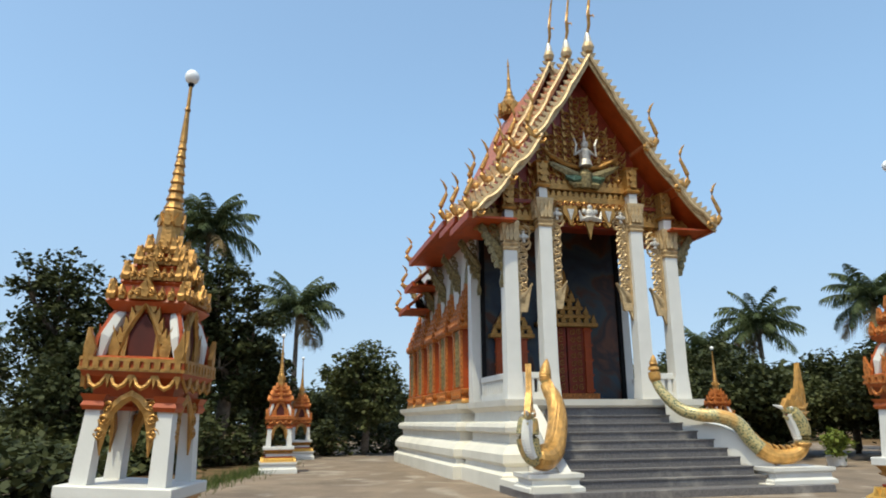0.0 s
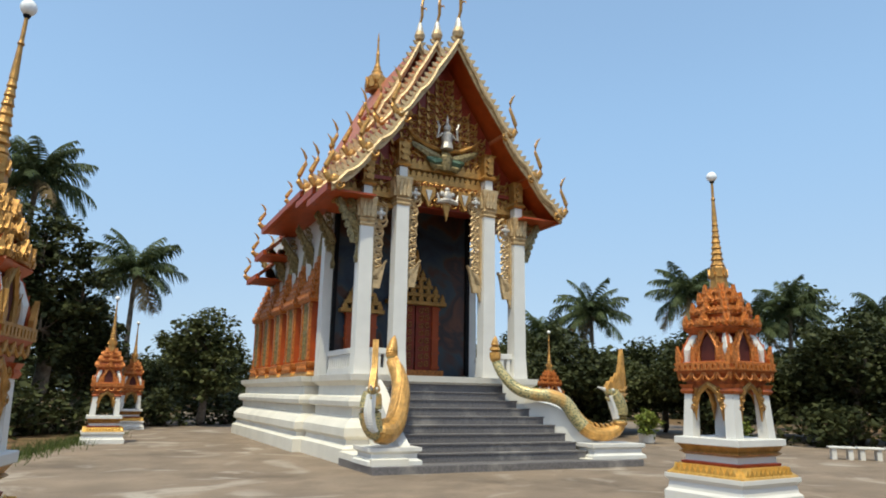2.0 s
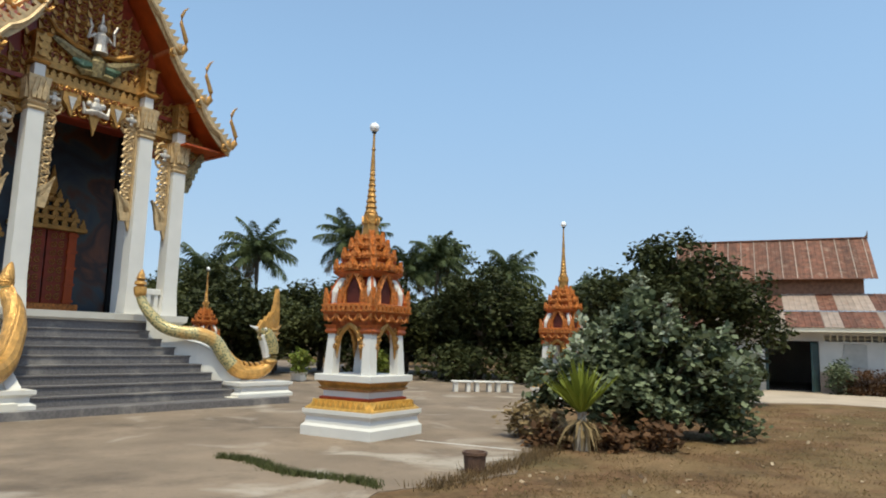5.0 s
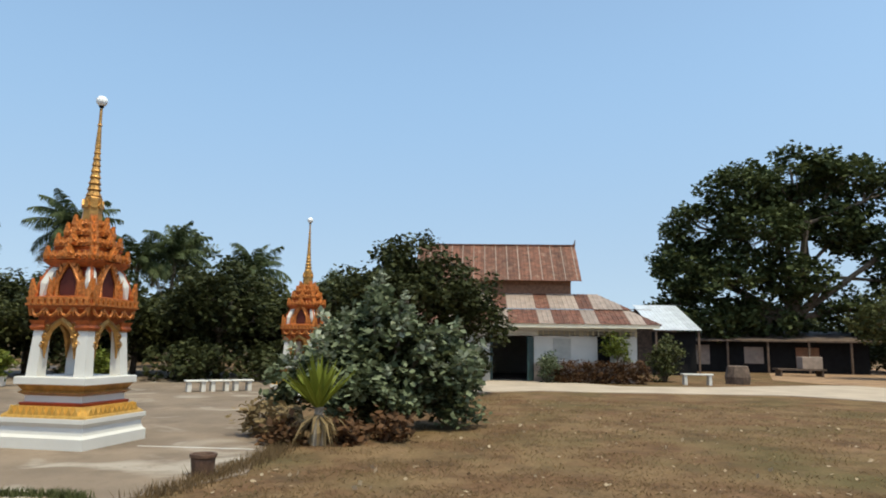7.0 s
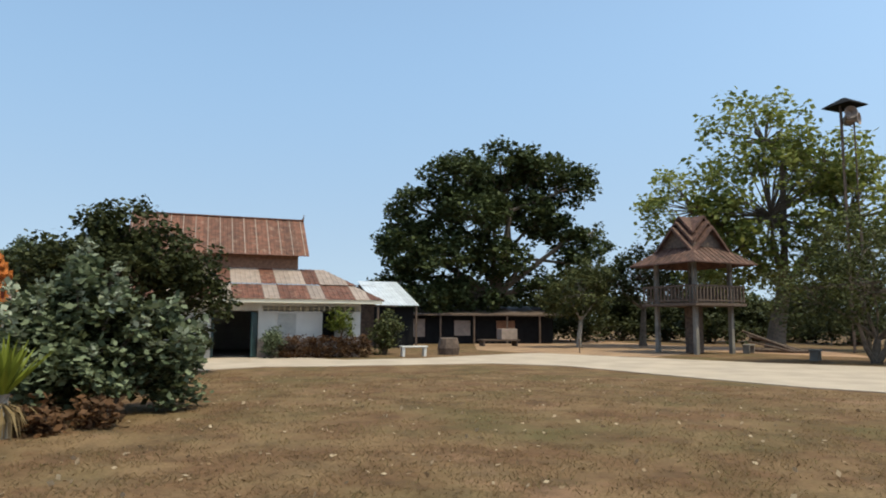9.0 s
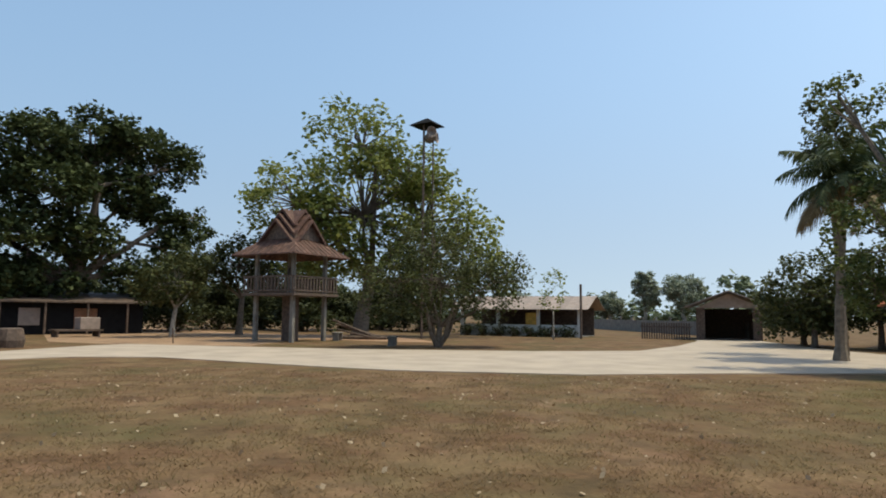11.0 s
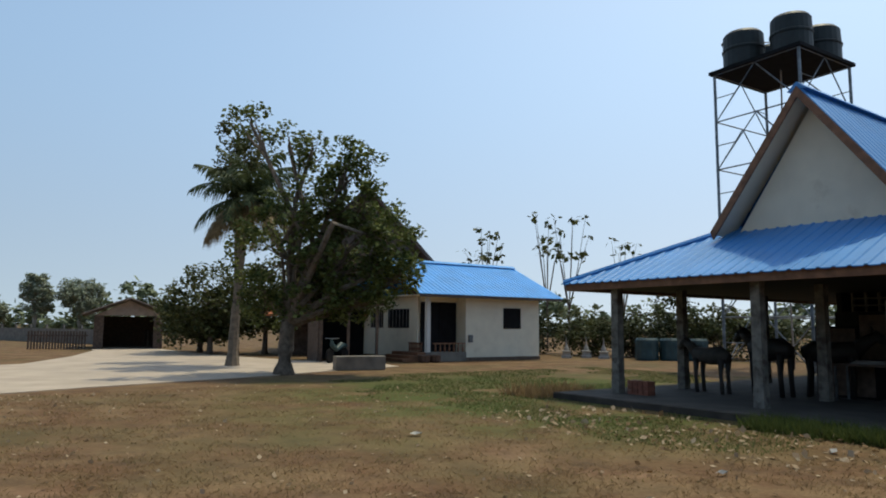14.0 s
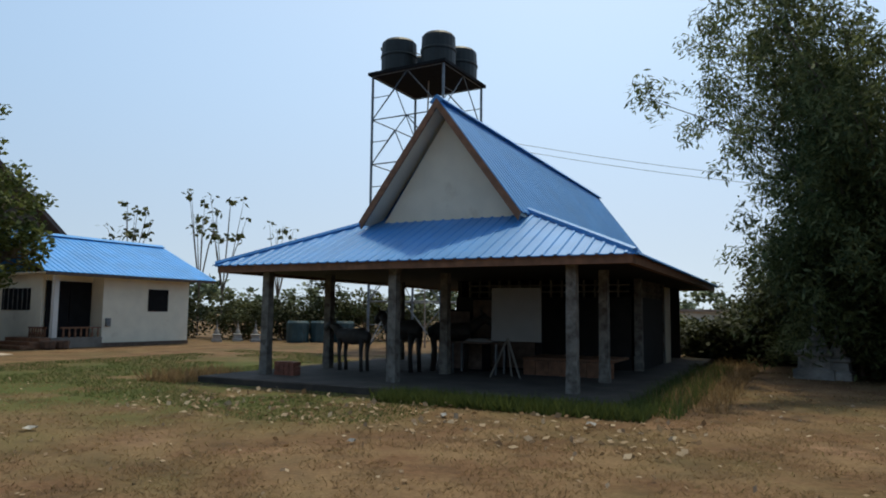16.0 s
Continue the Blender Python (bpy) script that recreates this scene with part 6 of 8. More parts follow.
# bamboo
bam = thing("bamboo_clump", pose(-17.0, -12.2, 0), "large arching bamboo clump with fine drooping leaves", "bamboo")
rng = np.random.default_rng(77)
tips = []
for k in range(70):
    a = rng.uniform(0, 6.28)
    rad = rng.uniform(0.2, 1.6)
    out = rng.uniform(1.5, 6.0)
    hh = rng.uniform(7.5, 13.5)
    b0 = np.array([rad * math.cos(a), rad * math.sin(a), 0])
    dv = np.array([math.cos(a), math.sin(a), 0])
    path = []
    for i in range(9):
        f = i / 8
        path.append(tuple(b0 + dv * out * f ** 2.2 + np.array([0, 0, hh * (f - 0.18 * f ** 3)])))
    g = Geo()
    g.tube(path, [0.05 * (1 - 0.8 * i / 8) for i in range(9)], 5)
    part("culm", g, BARK, bam)
    for i in range(4, 9):
        for _ in range(5):
            tips.append(np.array(path[i]) + rng.normal(0, 0.42, 3))
    for i in range(1, 4):
        for _ in range(6):
            tips.append(np.array(path[i]) + dv * rng.uniform(0.0, 2.2) + rng.normal(0, 0.55, 3))
tagged(part("leaves", leaf_mesh("leaves", tips, 62, 0.44, 0.22, LEAF_BAMBOO, rng, 0.6, 1.0, 0.13), None, bam, "fine drooping leaves"), kind="stuff")
for i, (x, y, r, h) in enumerate(((-20, -15.0, 2.6, 3.6), (-17.0, -9.0, 2.4, 4.0), (-23, -19.5, 2.2, 2.4), (-21.0, -9.5, 2.8, 5.0), (-17.2, -11.4, 2.3, 6.0), (-19.2, -13.0, 2.6, 6.6), (-16.2, -12.4, 1.8, 4.4), (-17.2, -19.0, 1.6, 1.3), (-18.8, -17.6, 1.6, 1.6), (-20.0, -15.8, 1.8, 2.6), (-17.0, -12.0, 2.0, 3.0), (-18.6, -10.6, 2.2, 6.4), (-20.5, -11.5, 2.4, 6.8), (-18.8, -16.9, 1.9, 4.0), (-20.8, -18.9, 2.2, 3.2), (-18.0, -14.8, 1.9, 5.0), (-22.5, -21.5, 2.2, 2.2))):
    shrub(pose(x, y, 0), r, h, 190, 44, 0.18, LEAF_DARK, "dark tangled undergrowth below the bamboo", 190 + i, "undergrowth", 0.5)

# shrubs and small trees beyond the pavilion and the blue house
for i, (x, y, r, h) in enumerate(((-3.0, -41.0, 1.6, 2.6), (-5.4, -40.0, 1.9, 2.4), (-7.6, -38.5, 1.8, 3.2), (-9.6, -38.0, 2.0, 2.8), (-11.8, -37.0, 1.8, 2.2), (0.2, -43.0, 1.8, 2.4), (-24.6, -29.5, 1.6, 1.5), (-26.5, -27.0, 1.8, 1.7))):
    shrub(pose(x, y, 0), r, h, 80, 36, 0.2, LEAF_DARK if i % 3 else LEAF_MID, "dark shrub beyond the pavilion", 210 + i, "shrub", 0.45)

# far woods on the horizon
rng = np.random.default_rng(99)
cent = []
for b in np.arange(70, 262, 0.45):
    d = 150 + 25 * math.sin(b * 0.37) + rng.uniform(-10, 10)
    x, y = at_bearing(b, d)
    top = 5.0 + 2.2 * math.sin(b * 0.6) + 1.8 * math.sin(b * 1.73)
    for _ in range(4):
        cent.append((x + rng.uniform(-2, 2), y + rng.uniform(-2, 2), rng.uniform(0.3, max(1.5, top))))
far = new("far_woods", leaf_mesh("far_woods", cent, 22, 1.6, 1.3, LEAF_GREY, rng))
tagged(far, "hazy line of distant trees", "woods", kind="stuff")
cent = []
for b in np.arange(-75, 75, 0.5):
    d = 60 + 6 * math.sin(b * 0.5)
    x, y = at_bearing(b, d)
    for _ in range(6):
        cent.append((x + rng.uniform(-1.5, 1.5), y + rng.uniform(-1.5, 1.5), rng.uniform(0.3, 3.6 + 1.6 * math.sin(b * 0.7))))
far = new("far_woods", leaf_mesh("far_woods", cent, 26, 1.2, 0.7, LEAF_DARK, rng))
tagged(far, "dark line of woods behind the yard", "woods", kind="stuff")

# ---- buildings round the lawn ----
def sheet_roof(x0, x1, ya, za, yb, zb, width, xin_a=0.0, xin_b=0.0, ridge=0.022, thick=0.02):
    """Ribbed roofing sheets from (ya, za) to (yb, zb), each a mesh of its own; xin_b: how far hipped ends are drawn in at b."""
    out = []
    n = max(1, round((x1 - x0) / width))
    la, ra, lb, rb = x0 + xin_a, x1 - xin_a, x0 + xin_b, x1 - xin_b

    def reach(x):
        if xin_b > xin_a and x < lb:
            return max(0.0, (x - la) / (lb - la))
        if xin_b > xin_a and x > rb:
            return max(0.0, (ra - x) / (ra - rb))
        return 1.0

    for i in range(n):
        a, b = x0 + (x1 - x0) * i / n, x0 + (x1 - x0) * (i + 1) / n
        prof = []
        for r in range(3):
            for u, h in ((0.0, 0.0), (0.03, 1.0), (0.09, 1.0), (0.12, 0.0)):
                prof.append((a + (b - a) * (r / 3 + u), ridge * h))
        prof.append((b, 0.0))
        verts, faces, k = [], [], len(prof)
        for dz in (0.0, -thick):
            for end in (0, 1):
                for x, h in prof:
                    t = reach(x) if end else 0.0
                    verts.append((x, ya + (yb - ya) * t, za + (zb - za) * t + h + dz))
        for j in range(k - 1):
            faces += [(j, j + 1, k + j + 1, k + j), (3 * k + j, 3 * k + j + 1, 2 * k + j + 1, 2 * k + j), (2 * k + j, 2 * k + j + 1, j + 1, j), (k + j, k + j + 1, 3 * k + j + 1, 3 * k + j)]
        faces += [(0, k, 3 * k, 2 * k), (k - 1, 3 * k - 1, 4 * k - 1, 2 * k - 1)]
        g = Geo()
        g.add(verts, faces)
        out.append(g)
    return out


# hall with rusty roof
hall = thing("assembly_hall", pose(29.81, 7.55, 0, 0, 0, -74) @ Matrix.Diagonal((0.85, 0.85, 0.85, 1)), "white-walled hall with a rusty two-tier sheet roof", "building")
L0, R0, HY = -9.0, 7.35, 10.0
for a, b, c, d, e, f in ((L0, 0.0, 0, 0.18, 0, 3.1), (2.13, 5.35, 0, 0.18, 0, 2.32), (6.0, R0, 0, 0.18, 0, 2.32), (5.35, 6.0, 0, 0.18, 0, 1.0), (0.0, R0, 0, 0.18, 2.58, 3.1), (0.0, 2.3, 0, 0.18, 2.32, 2.58),
                         (L0, L0 + 0.18, 0.18, HY, 0, 3.1), (R0 - 0.18, R0, 0.18, HY, 0, 3.1), (L0, R0, HY, HY + 0.18, 0, 3.1)):
    part("wall", Geo().box(a, b, c, d, e, f), WHITE, hall, "white painted wall")
part("dado", Geo().box(2.13, R0, -0.012, -0.002, 0, 0.95), mat("pinkish_dado", (0.42, 0.33, 0.28), 0.7, vary=0.15, dirt=(0.3, 0.24, 0.2)), hall)
part("floor", Geo().box(L0 + 0.2, R0 - 0.2, 0.2, HY - 0.02, 0.0, 0.05), CONCRETE_GREY, hall)
part("ceiling", Geo().box(L0 + 0.2, R0 - 0.2, 0.2, HY - 0.02, 3.0, 3.06), WOOD_DARK, hall)
part("doorway", Geo().box(-0.10, 0.02, -0.03, 0.2, 0, 2.3), TEAL, hall, "blue-grey door frame")
part("door", Geo().box(0, 0.72, -0.02, 0.03, 0.06, 2.25), TEAL, hall, "open blue-grey door leaf", at=pose(2.1, 0.05, 0, 0, 0, -118))
for x0, x1 in ((2.34, 4.5), (4.62, R0)):
    n = int((x1 - x0) / 0.27)
    g = Geo()
    for i in range(n + 1):
        x = x0 + i * (x1 - x0) / n
        g.box(x - 0.03, x + 0.03, 0.03, 0.15, 2.32, 2.58)
    g.box(x0, x1, 0.04, 0.14, 2.43, 2.47)
    part("vent_lattice", g, CREAM, hall, "pierced ventilation blocks")
part("window", Geo().box(3.1, 4.0, -0.05, 0.0, 1.15, 2.2, bevel=0.01), mat("shut_grey_shutter", (0.42, 0.41, 0.38), 0.6, vary=0.12), hall, "closed grey shutter")
# black panel in the opening stands for the unlit room behind
part("window", Geo().box(5.35, 6.0, 0.12, 0.16, 1.0, 2.32), BLACK, hall, "open window filled with black for its inside shade")
part("eave_beam", Geo().box(L0 - 0.7, R0 + 0.9, -1.05, -0.93, 2.72, 2.92), CREAM, hall)
k = 0
for row, (ya, za, yb, zb, xa, xb) in enumerate(((-1.1, 2.92, 0.9, 3.72, 0.0, 1.2), (0.8, 3.76, 3.0, 4.70, 1.1, 2.45))):
    for g in sheet_roof(L0 - 0.8, R0 + 1.0, ya, za, yb, zb, 0.76, xa, xb):
        part("roof_sheet", g, RUST if (k + row * 2 + (k // 3)) % 2 == row % 2 else PALE_SHEET, hall)
        k += 1
g = Geo()
g.add([(R0 + 1.0, -1.1, 2.9), (R0 + 1.0, HY + 1.1, 2.9), (R0 - 1.45, HY - 3.0, 4.68), (R0 - 1.45, 3.0, 4.68)], [(0, 1, 2, 3)])
g.add([(R0 + 1.0, -1.1, 2.86), (R0 + 1.0, HY + 1.1, 2.86), (R0 - 1.45, HY - 3.0, 4.64), (R0 - 1.45, 3.0, 4.64)], [(3, 2, 1, 0)])
part("side_roof", g, RUST, hall)
part("clerestory", Geo().box(-3.8, 4.45, 3.0, 7.0, 4.6, 5.45), WOOD_BROWN, hall, "dark boarded clerestory")
for g in sheet_roof(-4.3, 4.98, 2.45, 5.40, 5.0, 7.72, 0.64):
    part("roof_sheet", g, RUST, hall)
for i in range(22):
    x = -4.2 + i * 0.64
    if x < 4.9:
        g = Geo()
        g.add([(x - 0.02, 2.44, 5.445), (x + 0.02, 2.44, 5.445), (x + 0.02, 5.0, 7.765), (x - 0.02, 5.0, 7.765)], [(0, 1, 2, 3)])
        part("sheet_lap", g, PALE_SHEET, hall)
for g in sheet_roof(-4.3, 4.98, 7.55, 5.40, 5.0, 7.72, 2.0):
    part("roof_sheet", g, RUST, hall)
part("ridge_cap", Geo().box(-4.3, 5.0, 4.9, 5.1, 7.72, 7.78), RUST, hall)
part("ridge_horn", Geo().tube([(4.9, 5, 7.75), (4.98, 5, 7.9), (5.0, 5, 8.1)], [0.07, 0.05, 0.01], 6), WOOD_DARK, hall)
part("gable", Geo().prism([(3.05, 5.4), (6.95, 5.4), (5.0, 7.5)], 4.4, 4.5, Matrix(((0, 1, 0, 0), (1, 0, 0, 0), (0, 0, 1, 0), (0, 0, 0, 1)))), WOOD_DARK, hall)
HM = hall.matrix_world
rng = np.random.default_rng(21)
hedge = new("hedge", leaf_mesh("hedge", [(x, -0.9 + rng.uniform(-0.35, 0.3), rng.uniform(0.05, 1.05)) for x in np.arange(3.0, 7.6, 0.016)], 22, 0.20, 0.12, LEAF_RUSSET, rng))
hedge.matrix_world = HM
tagged(hedge, "clipped russet hedge along the hall wall", "hedge", kind="stuff")
shrub(HM @ pose(2.75, -0.9, 0), 0.5, 1.4, 60, 26, 0.13, LEAF_GREY, "grey-green shrub beside the hall door", 31)
tree(HM @ pose(6.15, -0.75, 0), (1.2, 0.06, 0.05, 0), [(0, 0, 2.0, 0.75, 0.6, 0.55), (0.3, 0, 1.5, 0.6, 0.5, 0.4), (-0.3, 0, 1.7, 0.5, 0.5, 0.4)], 46, 26, 0.22, 0.15, LEAF_LIME, BARK, "small yellow-green tree before the hall wall", 32)
shrub(HM @ pose(-1.0, -1.2, 0), 0.9, 1.3, 70, 26, 0.14, LEAF_DARK, "dark round shrub beside the hall door", 33)
shrub(HM @ pose(9.2, 2.0, 0), 1.0, 2.4, 70, 26, 0.18, LEAF_MID, "shrub at the hall corner", 34)

# open shed with a pale tin roof beyond the hall
shed = thing("tin_shed", HM @ pose(12.0, 13.0, 0), "low dark shed with a bright tin roof", "shed")
for i, g in enumerate(sheet_roof(-1.0, 2.2, -2.0, 3.0, 4.0, 5.0, 0.8)):
    part("roof_sheet", g, mat("bright_tin", (0.62, 0.64, 0.66), 0.4, 0.3, vary=0.15, scale=2, rand=0.1) if i == 0 else shed.children[0].data.materials[0], shed)
for x in (-0.8, 2.0):
    part("post", Geo().box(x - 0.06, x + 0.06, -1.9, -1.78, 0, 3.0), WOOD_DARK, shed)
part("back_wall", Geo().box(-1, 2.1, 3.6, 3.7, 0, 4.7), WOOD_DARK, shed)
# black sheet across the front paints the shade under the tin roof
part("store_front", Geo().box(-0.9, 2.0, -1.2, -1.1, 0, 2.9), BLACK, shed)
store = thing("outbuilding", pose(50.5, 3.0, 0, 0, 0, -84), "long low dark outbuilding under the large tree", "shed")
# wall coloured black to hold the shade below the large tree
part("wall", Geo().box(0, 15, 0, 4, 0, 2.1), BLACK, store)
for i in range(6):
    part("post", Geo().box(1.2 + 2.5 * i, 1.32 + 2.5 * i, -0.7, -0.58, 0, 2.12), WOOD_DARK, store)
part("shutter", Geo().box(10.6, 12.0, -0.05, -0.01, 0.3, 1.7), WOOD_BROWN, store)
part("shutter", Geo().box(3, 5.2, -0.05, -0.01, 0.5, 1.8), PALE_SHEET, store)
part("shutter", Geo().box(7.4, 8.6, -0.05, -0.01, 0.6, 1.7), PALE_SHEET, store)
part("roof", Geo().prism([(-0.8, 2.05), (-0.8, 2.15), (4.6, 2.9), (4.6, 2.8)], -0.5, 15.5, Matrix(((0, 1, 0, 0), (1, 0, 0, 0), (0, 0, 1, 0), (0, 0, 0, 1)))), WOOD_DARK, store)


def bench(m, w, label, material=WHITE):
    b = thing("bench", m, label, "bench", "white benches")
    part("seat", Geo().box(-w / 2, w / 2, -0.2, 0.2, 0.4, 0.47, bevel=0.015), material, b)
    for x in (-w / 2 + 0.12, w / 2 - 0.12):
        part("leg", Geo().box(x - 0.06, x + 0.06, -0.16, 0.16, 0, 0.4), material, b)
    return b


bench(pose(31.7, -0.85, 0, 0, 0, -74), 1.25, "white bench beside the lane")
for i in range(3):
    bench(pose(17.9 + 0.52 * i, 13.6 - 0.45 * i, 0.012, 0, 0, -42) @ Matrix.Diagonal((1, 1, 0.72, 1)), 0.64, "low white concrete bench at the yard edge")
bench(pose(35.4, -18.4, 0, 0, 0, -40), 1.3, "grey stone bench under the tall tree", CONCRETE_GREY)
bench(pose(28.4, -17.6, 0, 0, 0, -40), 1.1, "grey stone bench under the low tree", CONCRETE_GREY)
g = Geo()
g.lathe([(0.5, 0), (0.55, 0.3), (0.45, 0.75), (0.38, 0.8)], 9)
solid("tree_stump", g, WOOD_DARK, "dark rough tree stump beside the lane", "stump", pose(33.8, -2.6, 0))
cart = thing("handcart", pose(46.0, -7.0, 0, 0, 0, -78), "pale box on a low dark cart", "cart")
part("bed", Geo().box(-1.5, 1.2, -0.5, 0.5, 0.35, 0.45), WOOD_DARK, cart)
part("box", Geo().box(-0.1, 1.0, -0.45, 0.45, 0.45, 1.15, bevel=0.02), PALE_SHEET, cart)
for x in (-1.3, 1.0):
    part("leg", Geo().box(x - 0.05, x + 0.05, -0.45, 0.45, 0, 0.35), WOOD_DARK, cart)
g = Geo()
g.tube([(0, 0, -0.05), (0.05, 0, 0.35), (0.0, 0.03, 0.75)], 0.035, 5)
solid("stake", g, WOOD_DARK, "short leaning wooden stake beside the lane", "stake", pose(35.2, -9.4, 0))

# bell tower
bell = thing("bell_tower", pose(35.6, -15.6, 0, 0, 0, 24), "dark wooden bell tower on posts with tiered rusty roof", "tower")
BW = 1.28
for sx in (-1, 1):
    for sy in (-1, 1):
        part("post", Geo().square([(0.105, -0.05), (0.09, 4.9)], cx=sx * BW, cy=sy * BW), CONCRETE_GREY, bell, "grey concrete post")
part("deck", Geo().box(-BW - 0.55, BW + 0.55, -BW - 0.55, BW + 0.55, 2.42, 2.56), WOOD_DARK, bell)
part("core_post", Geo().box(-0.42, 0.42, -0.2, 0.2, 0, 2.4, bevel=0.03), WOOD_DARK, bell)
for k in range(4):
    g = Geo()
    w = BW + 0.5
    g.box(-w, w, -w - 0.03, -w + 0.03, 3.38, 3.46)
    g.box(-w, w, -w - 0.03, -w + 0.03, 2.66, 2.72)
    r = part("railing", g, WOOD_DARK, bell, at=rot_z(90 * k))
    for j in range(15):
        x = -w + 0.1 + j * (2 * w - 0.2) / 14
        part("slat", Geo().box(x - 0.04, x + 0.04, -w - 0.02, -w + 0.02, 2.6, 3.4), WOOD_DARK, r)
for k in range(4):
    g = Geo()
    e, t = 2.25, 1.15
    g.add([(-e, -e, 4.22), (e, -e, 4.22), (t, -t, 5.05), (-t, -t, 5.05), (-e, -e, 4.16), (e, -e, 4.16), (t, -t, 4.99), (-t, -t, 4.99)], [(0, 1, 2, 3), (7, 6, 5, 4), (0, 4, 5, 1)])
    sk = part("skirt_roof", g, RUST_DARK, bell, "rusty skirt roof", at=Matrix.Translation((0, 0, 0.36)) @ rot_z(90 * k))
    for j in range(12):
        x = -e + 0.2 + j * (2 * e - 0.4) / 11
        q = max(0.05, min(1.0, (e - abs(x)) / (e - t)))
        part("rib", Geo().tube([(x, -e, 4.24), (x, -e + (e - t) * q, 4.24 + 0.83 * q)], 0.03, 4), RUST_DARK, sk)
part("upper_wall", Geo().box(-1.1, 1.1, -1.1, 1.1, 5.3, 5.7), WOOD_DARK, bell)
TOP = Matrix.Translation((0, 0, 5.40)) @ Matrix.Diagonal((0.86, 0.86, 0.86, 1)) @ Matrix.Translation((0, 0, -5.0))
for k in range(2):
    for i, (a, w0, z0) in enumerate(((1.62, 1.5, 6.3), (1.3, 1.25, 6.66), (1.0, 1.0, 7.02))):
        g = Geo()
        for s in (-1, 1):
            g.prism([(0, z0), (s * w0, z0 - 1.02 * w0), (s * w0, z0 - 1.02 * w0 - 0.08), (0, z0 - 0.08)], -a, a)
        part("gable_roof", g, RUST_DARK, bell, "rusty gable roof tier", at=TOP @ rot_z(90 * k))
        for s in (-1, 1):
            for y in (-a - 0.04, a):
                g = Geo()
                g.prism([(0, z0 + 0.03), (s * w0, z0 - 1.02 * w0 + 0.03), (s * w0, z0 - 1.02 * w0 - 0.16), (0, z0 - 0.16)], y, y + 0.04)
                part("bargeboard", g, RUST_DARK, bell, at=TOP @ rot_z(90 * k))
    part("gable_wall", Geo().prism([(-1.25, 5.05), (1.25, 5.05), (0, 6.2)], -1.35, 1.35), WOOD_DARK, bell, at=TOP @ rot_z(90 * k))
part("bell", Geo().lathe([(0.28, 3.5), (0.24, 3.6), (0.17, 3.9), (0.1, 4.0)], 12), mat("dark_bronze", (0.08, 0.06, 0.04), 0.4, 0.7), bell)

# timber beside the tall tree
logs = thing("timber_pile", pose(36.4, -20.4, 0, 0, 0, -38), "grey weathered boards and logs leaning by the tree", "timber")
for i, (x, y0, z0, y1, z1, r) in enumerate(((0.0, -1.6, 0.08, 1.2, 0.10, 0.10), (0.25, -1.4, 0.10, 1.5, 0.9, 0.07), (-0.3, -1.1, 0.09, 1.6, 1.15, 0.08), (0.5, -1.8, 0.09, 0.8, 0.12, 0.11), (-0.55, -1.0, 0.08, 1.3, 0.6, 0.06))):
    part("log", Geo().tube([(x, y0, z0), (x + 0.05, (y0 + y1) / 2, (z0 + z1) / 2), (x + 0.1, y1, z1)], [r, r * 0.95, r * 0.8], 7), WOOD_DARK, logs)
# loudspeaker mast
mast = thing("loudspeaker_mast", pose(36.1, -24.9, 0, 0, 0, 20), "tall thin mast with roofed loudspeaker horns", "mast")
for x, y in ((-0.35, -0.2), (0.35, -0.2), (0, 0.4)):
    part("leg", Geo().tube([(x, y, -0.05), (x, y, 13.6)], 0.05, 6), WOOD_DARK, mast)
for z in np.arange(1.5, 13.5, 1.2):
    part("brace", Geo().tube([(-0.35, -0.2, z), (0.35, -0.2, z + 0.6), (0, 0.4, z + 1.2)], 0.02, 4), WOOD_DARK, mast)
part("canopy", Geo().rings([[(-0.85, -0.8), (0.85, -0.8), (0.85, 0.8), (-0.85, 0.8)], [(-0.8, -0.75), (0.8, -0.75), (0.8, 0.75), (-0.8, 0.75)], [(-0.1, -0.1), (0.1, -0.1), (0.1, 0.1), (-0.1, 0.1)]], [13.6, 13.66, 14.1]), BLACK, mast)
for a, z in ((200, 12.8), (290, 13.0), (150, 13.1)):
    part("horn", Geo().lathe([(0.06, -0.3), (0.1, 0.0), (0.2, 0.2), (0.36, 0.34), (0.33, 0.35), (0.12, 0.08)], 12), PALE_SHEET, mast, "grey horn loudspeaker", at=pose(0.35 * math.cos(radians(a)), 0.35 * math.sin(radians(a)), z, 90, 0, a + 90))

# low hut, garage, far wall
hut = thing("low_hut", pose(33.9, -36.8, 0, 0, 0, 28), "low white hut with a pale sheet roof and open front", "hut")
part("low_wall", Geo().box(0, 9.2, 0, 0.12, 0, 0.85), WHITE, hut)
part("back_wall", Geo().box(0, 9.2, -4.2, -4.1, 0, 2.1), WOOD_DARK, hut)
part("floor", Geo().box(0, 9.2, -4.1, 0, 0, 0.05), CONCRETE_GREY, hut)
for x in (0.1, 3.1, 6.2, 9.1):
    part("post", Geo().box(x - 0.1, x + 0.1, -0.04, 0.16, 0, 2.0), WHITE, hut)
part("counter", Geo().box(3.2, 4.0, 0.13, 0.2, 0.85, 1.7), mat("yellow_board", (0.5, 0.3, 0.06), 0.6), hut)
for g in sheet_roof(-0.7, 9.9, 0.8, 1.95, -2.0, 2.95, 0.8):
    part("roof_sheet", g, PALE_SHEET, hut)
for g in sheet_roof(-0.7, 9.9, -4.8, 1.95, -2.0, 2.95, 2.6):
    part("roof_sheet", g, PALE_SHEET, hut)
HU = hut.matrix_world
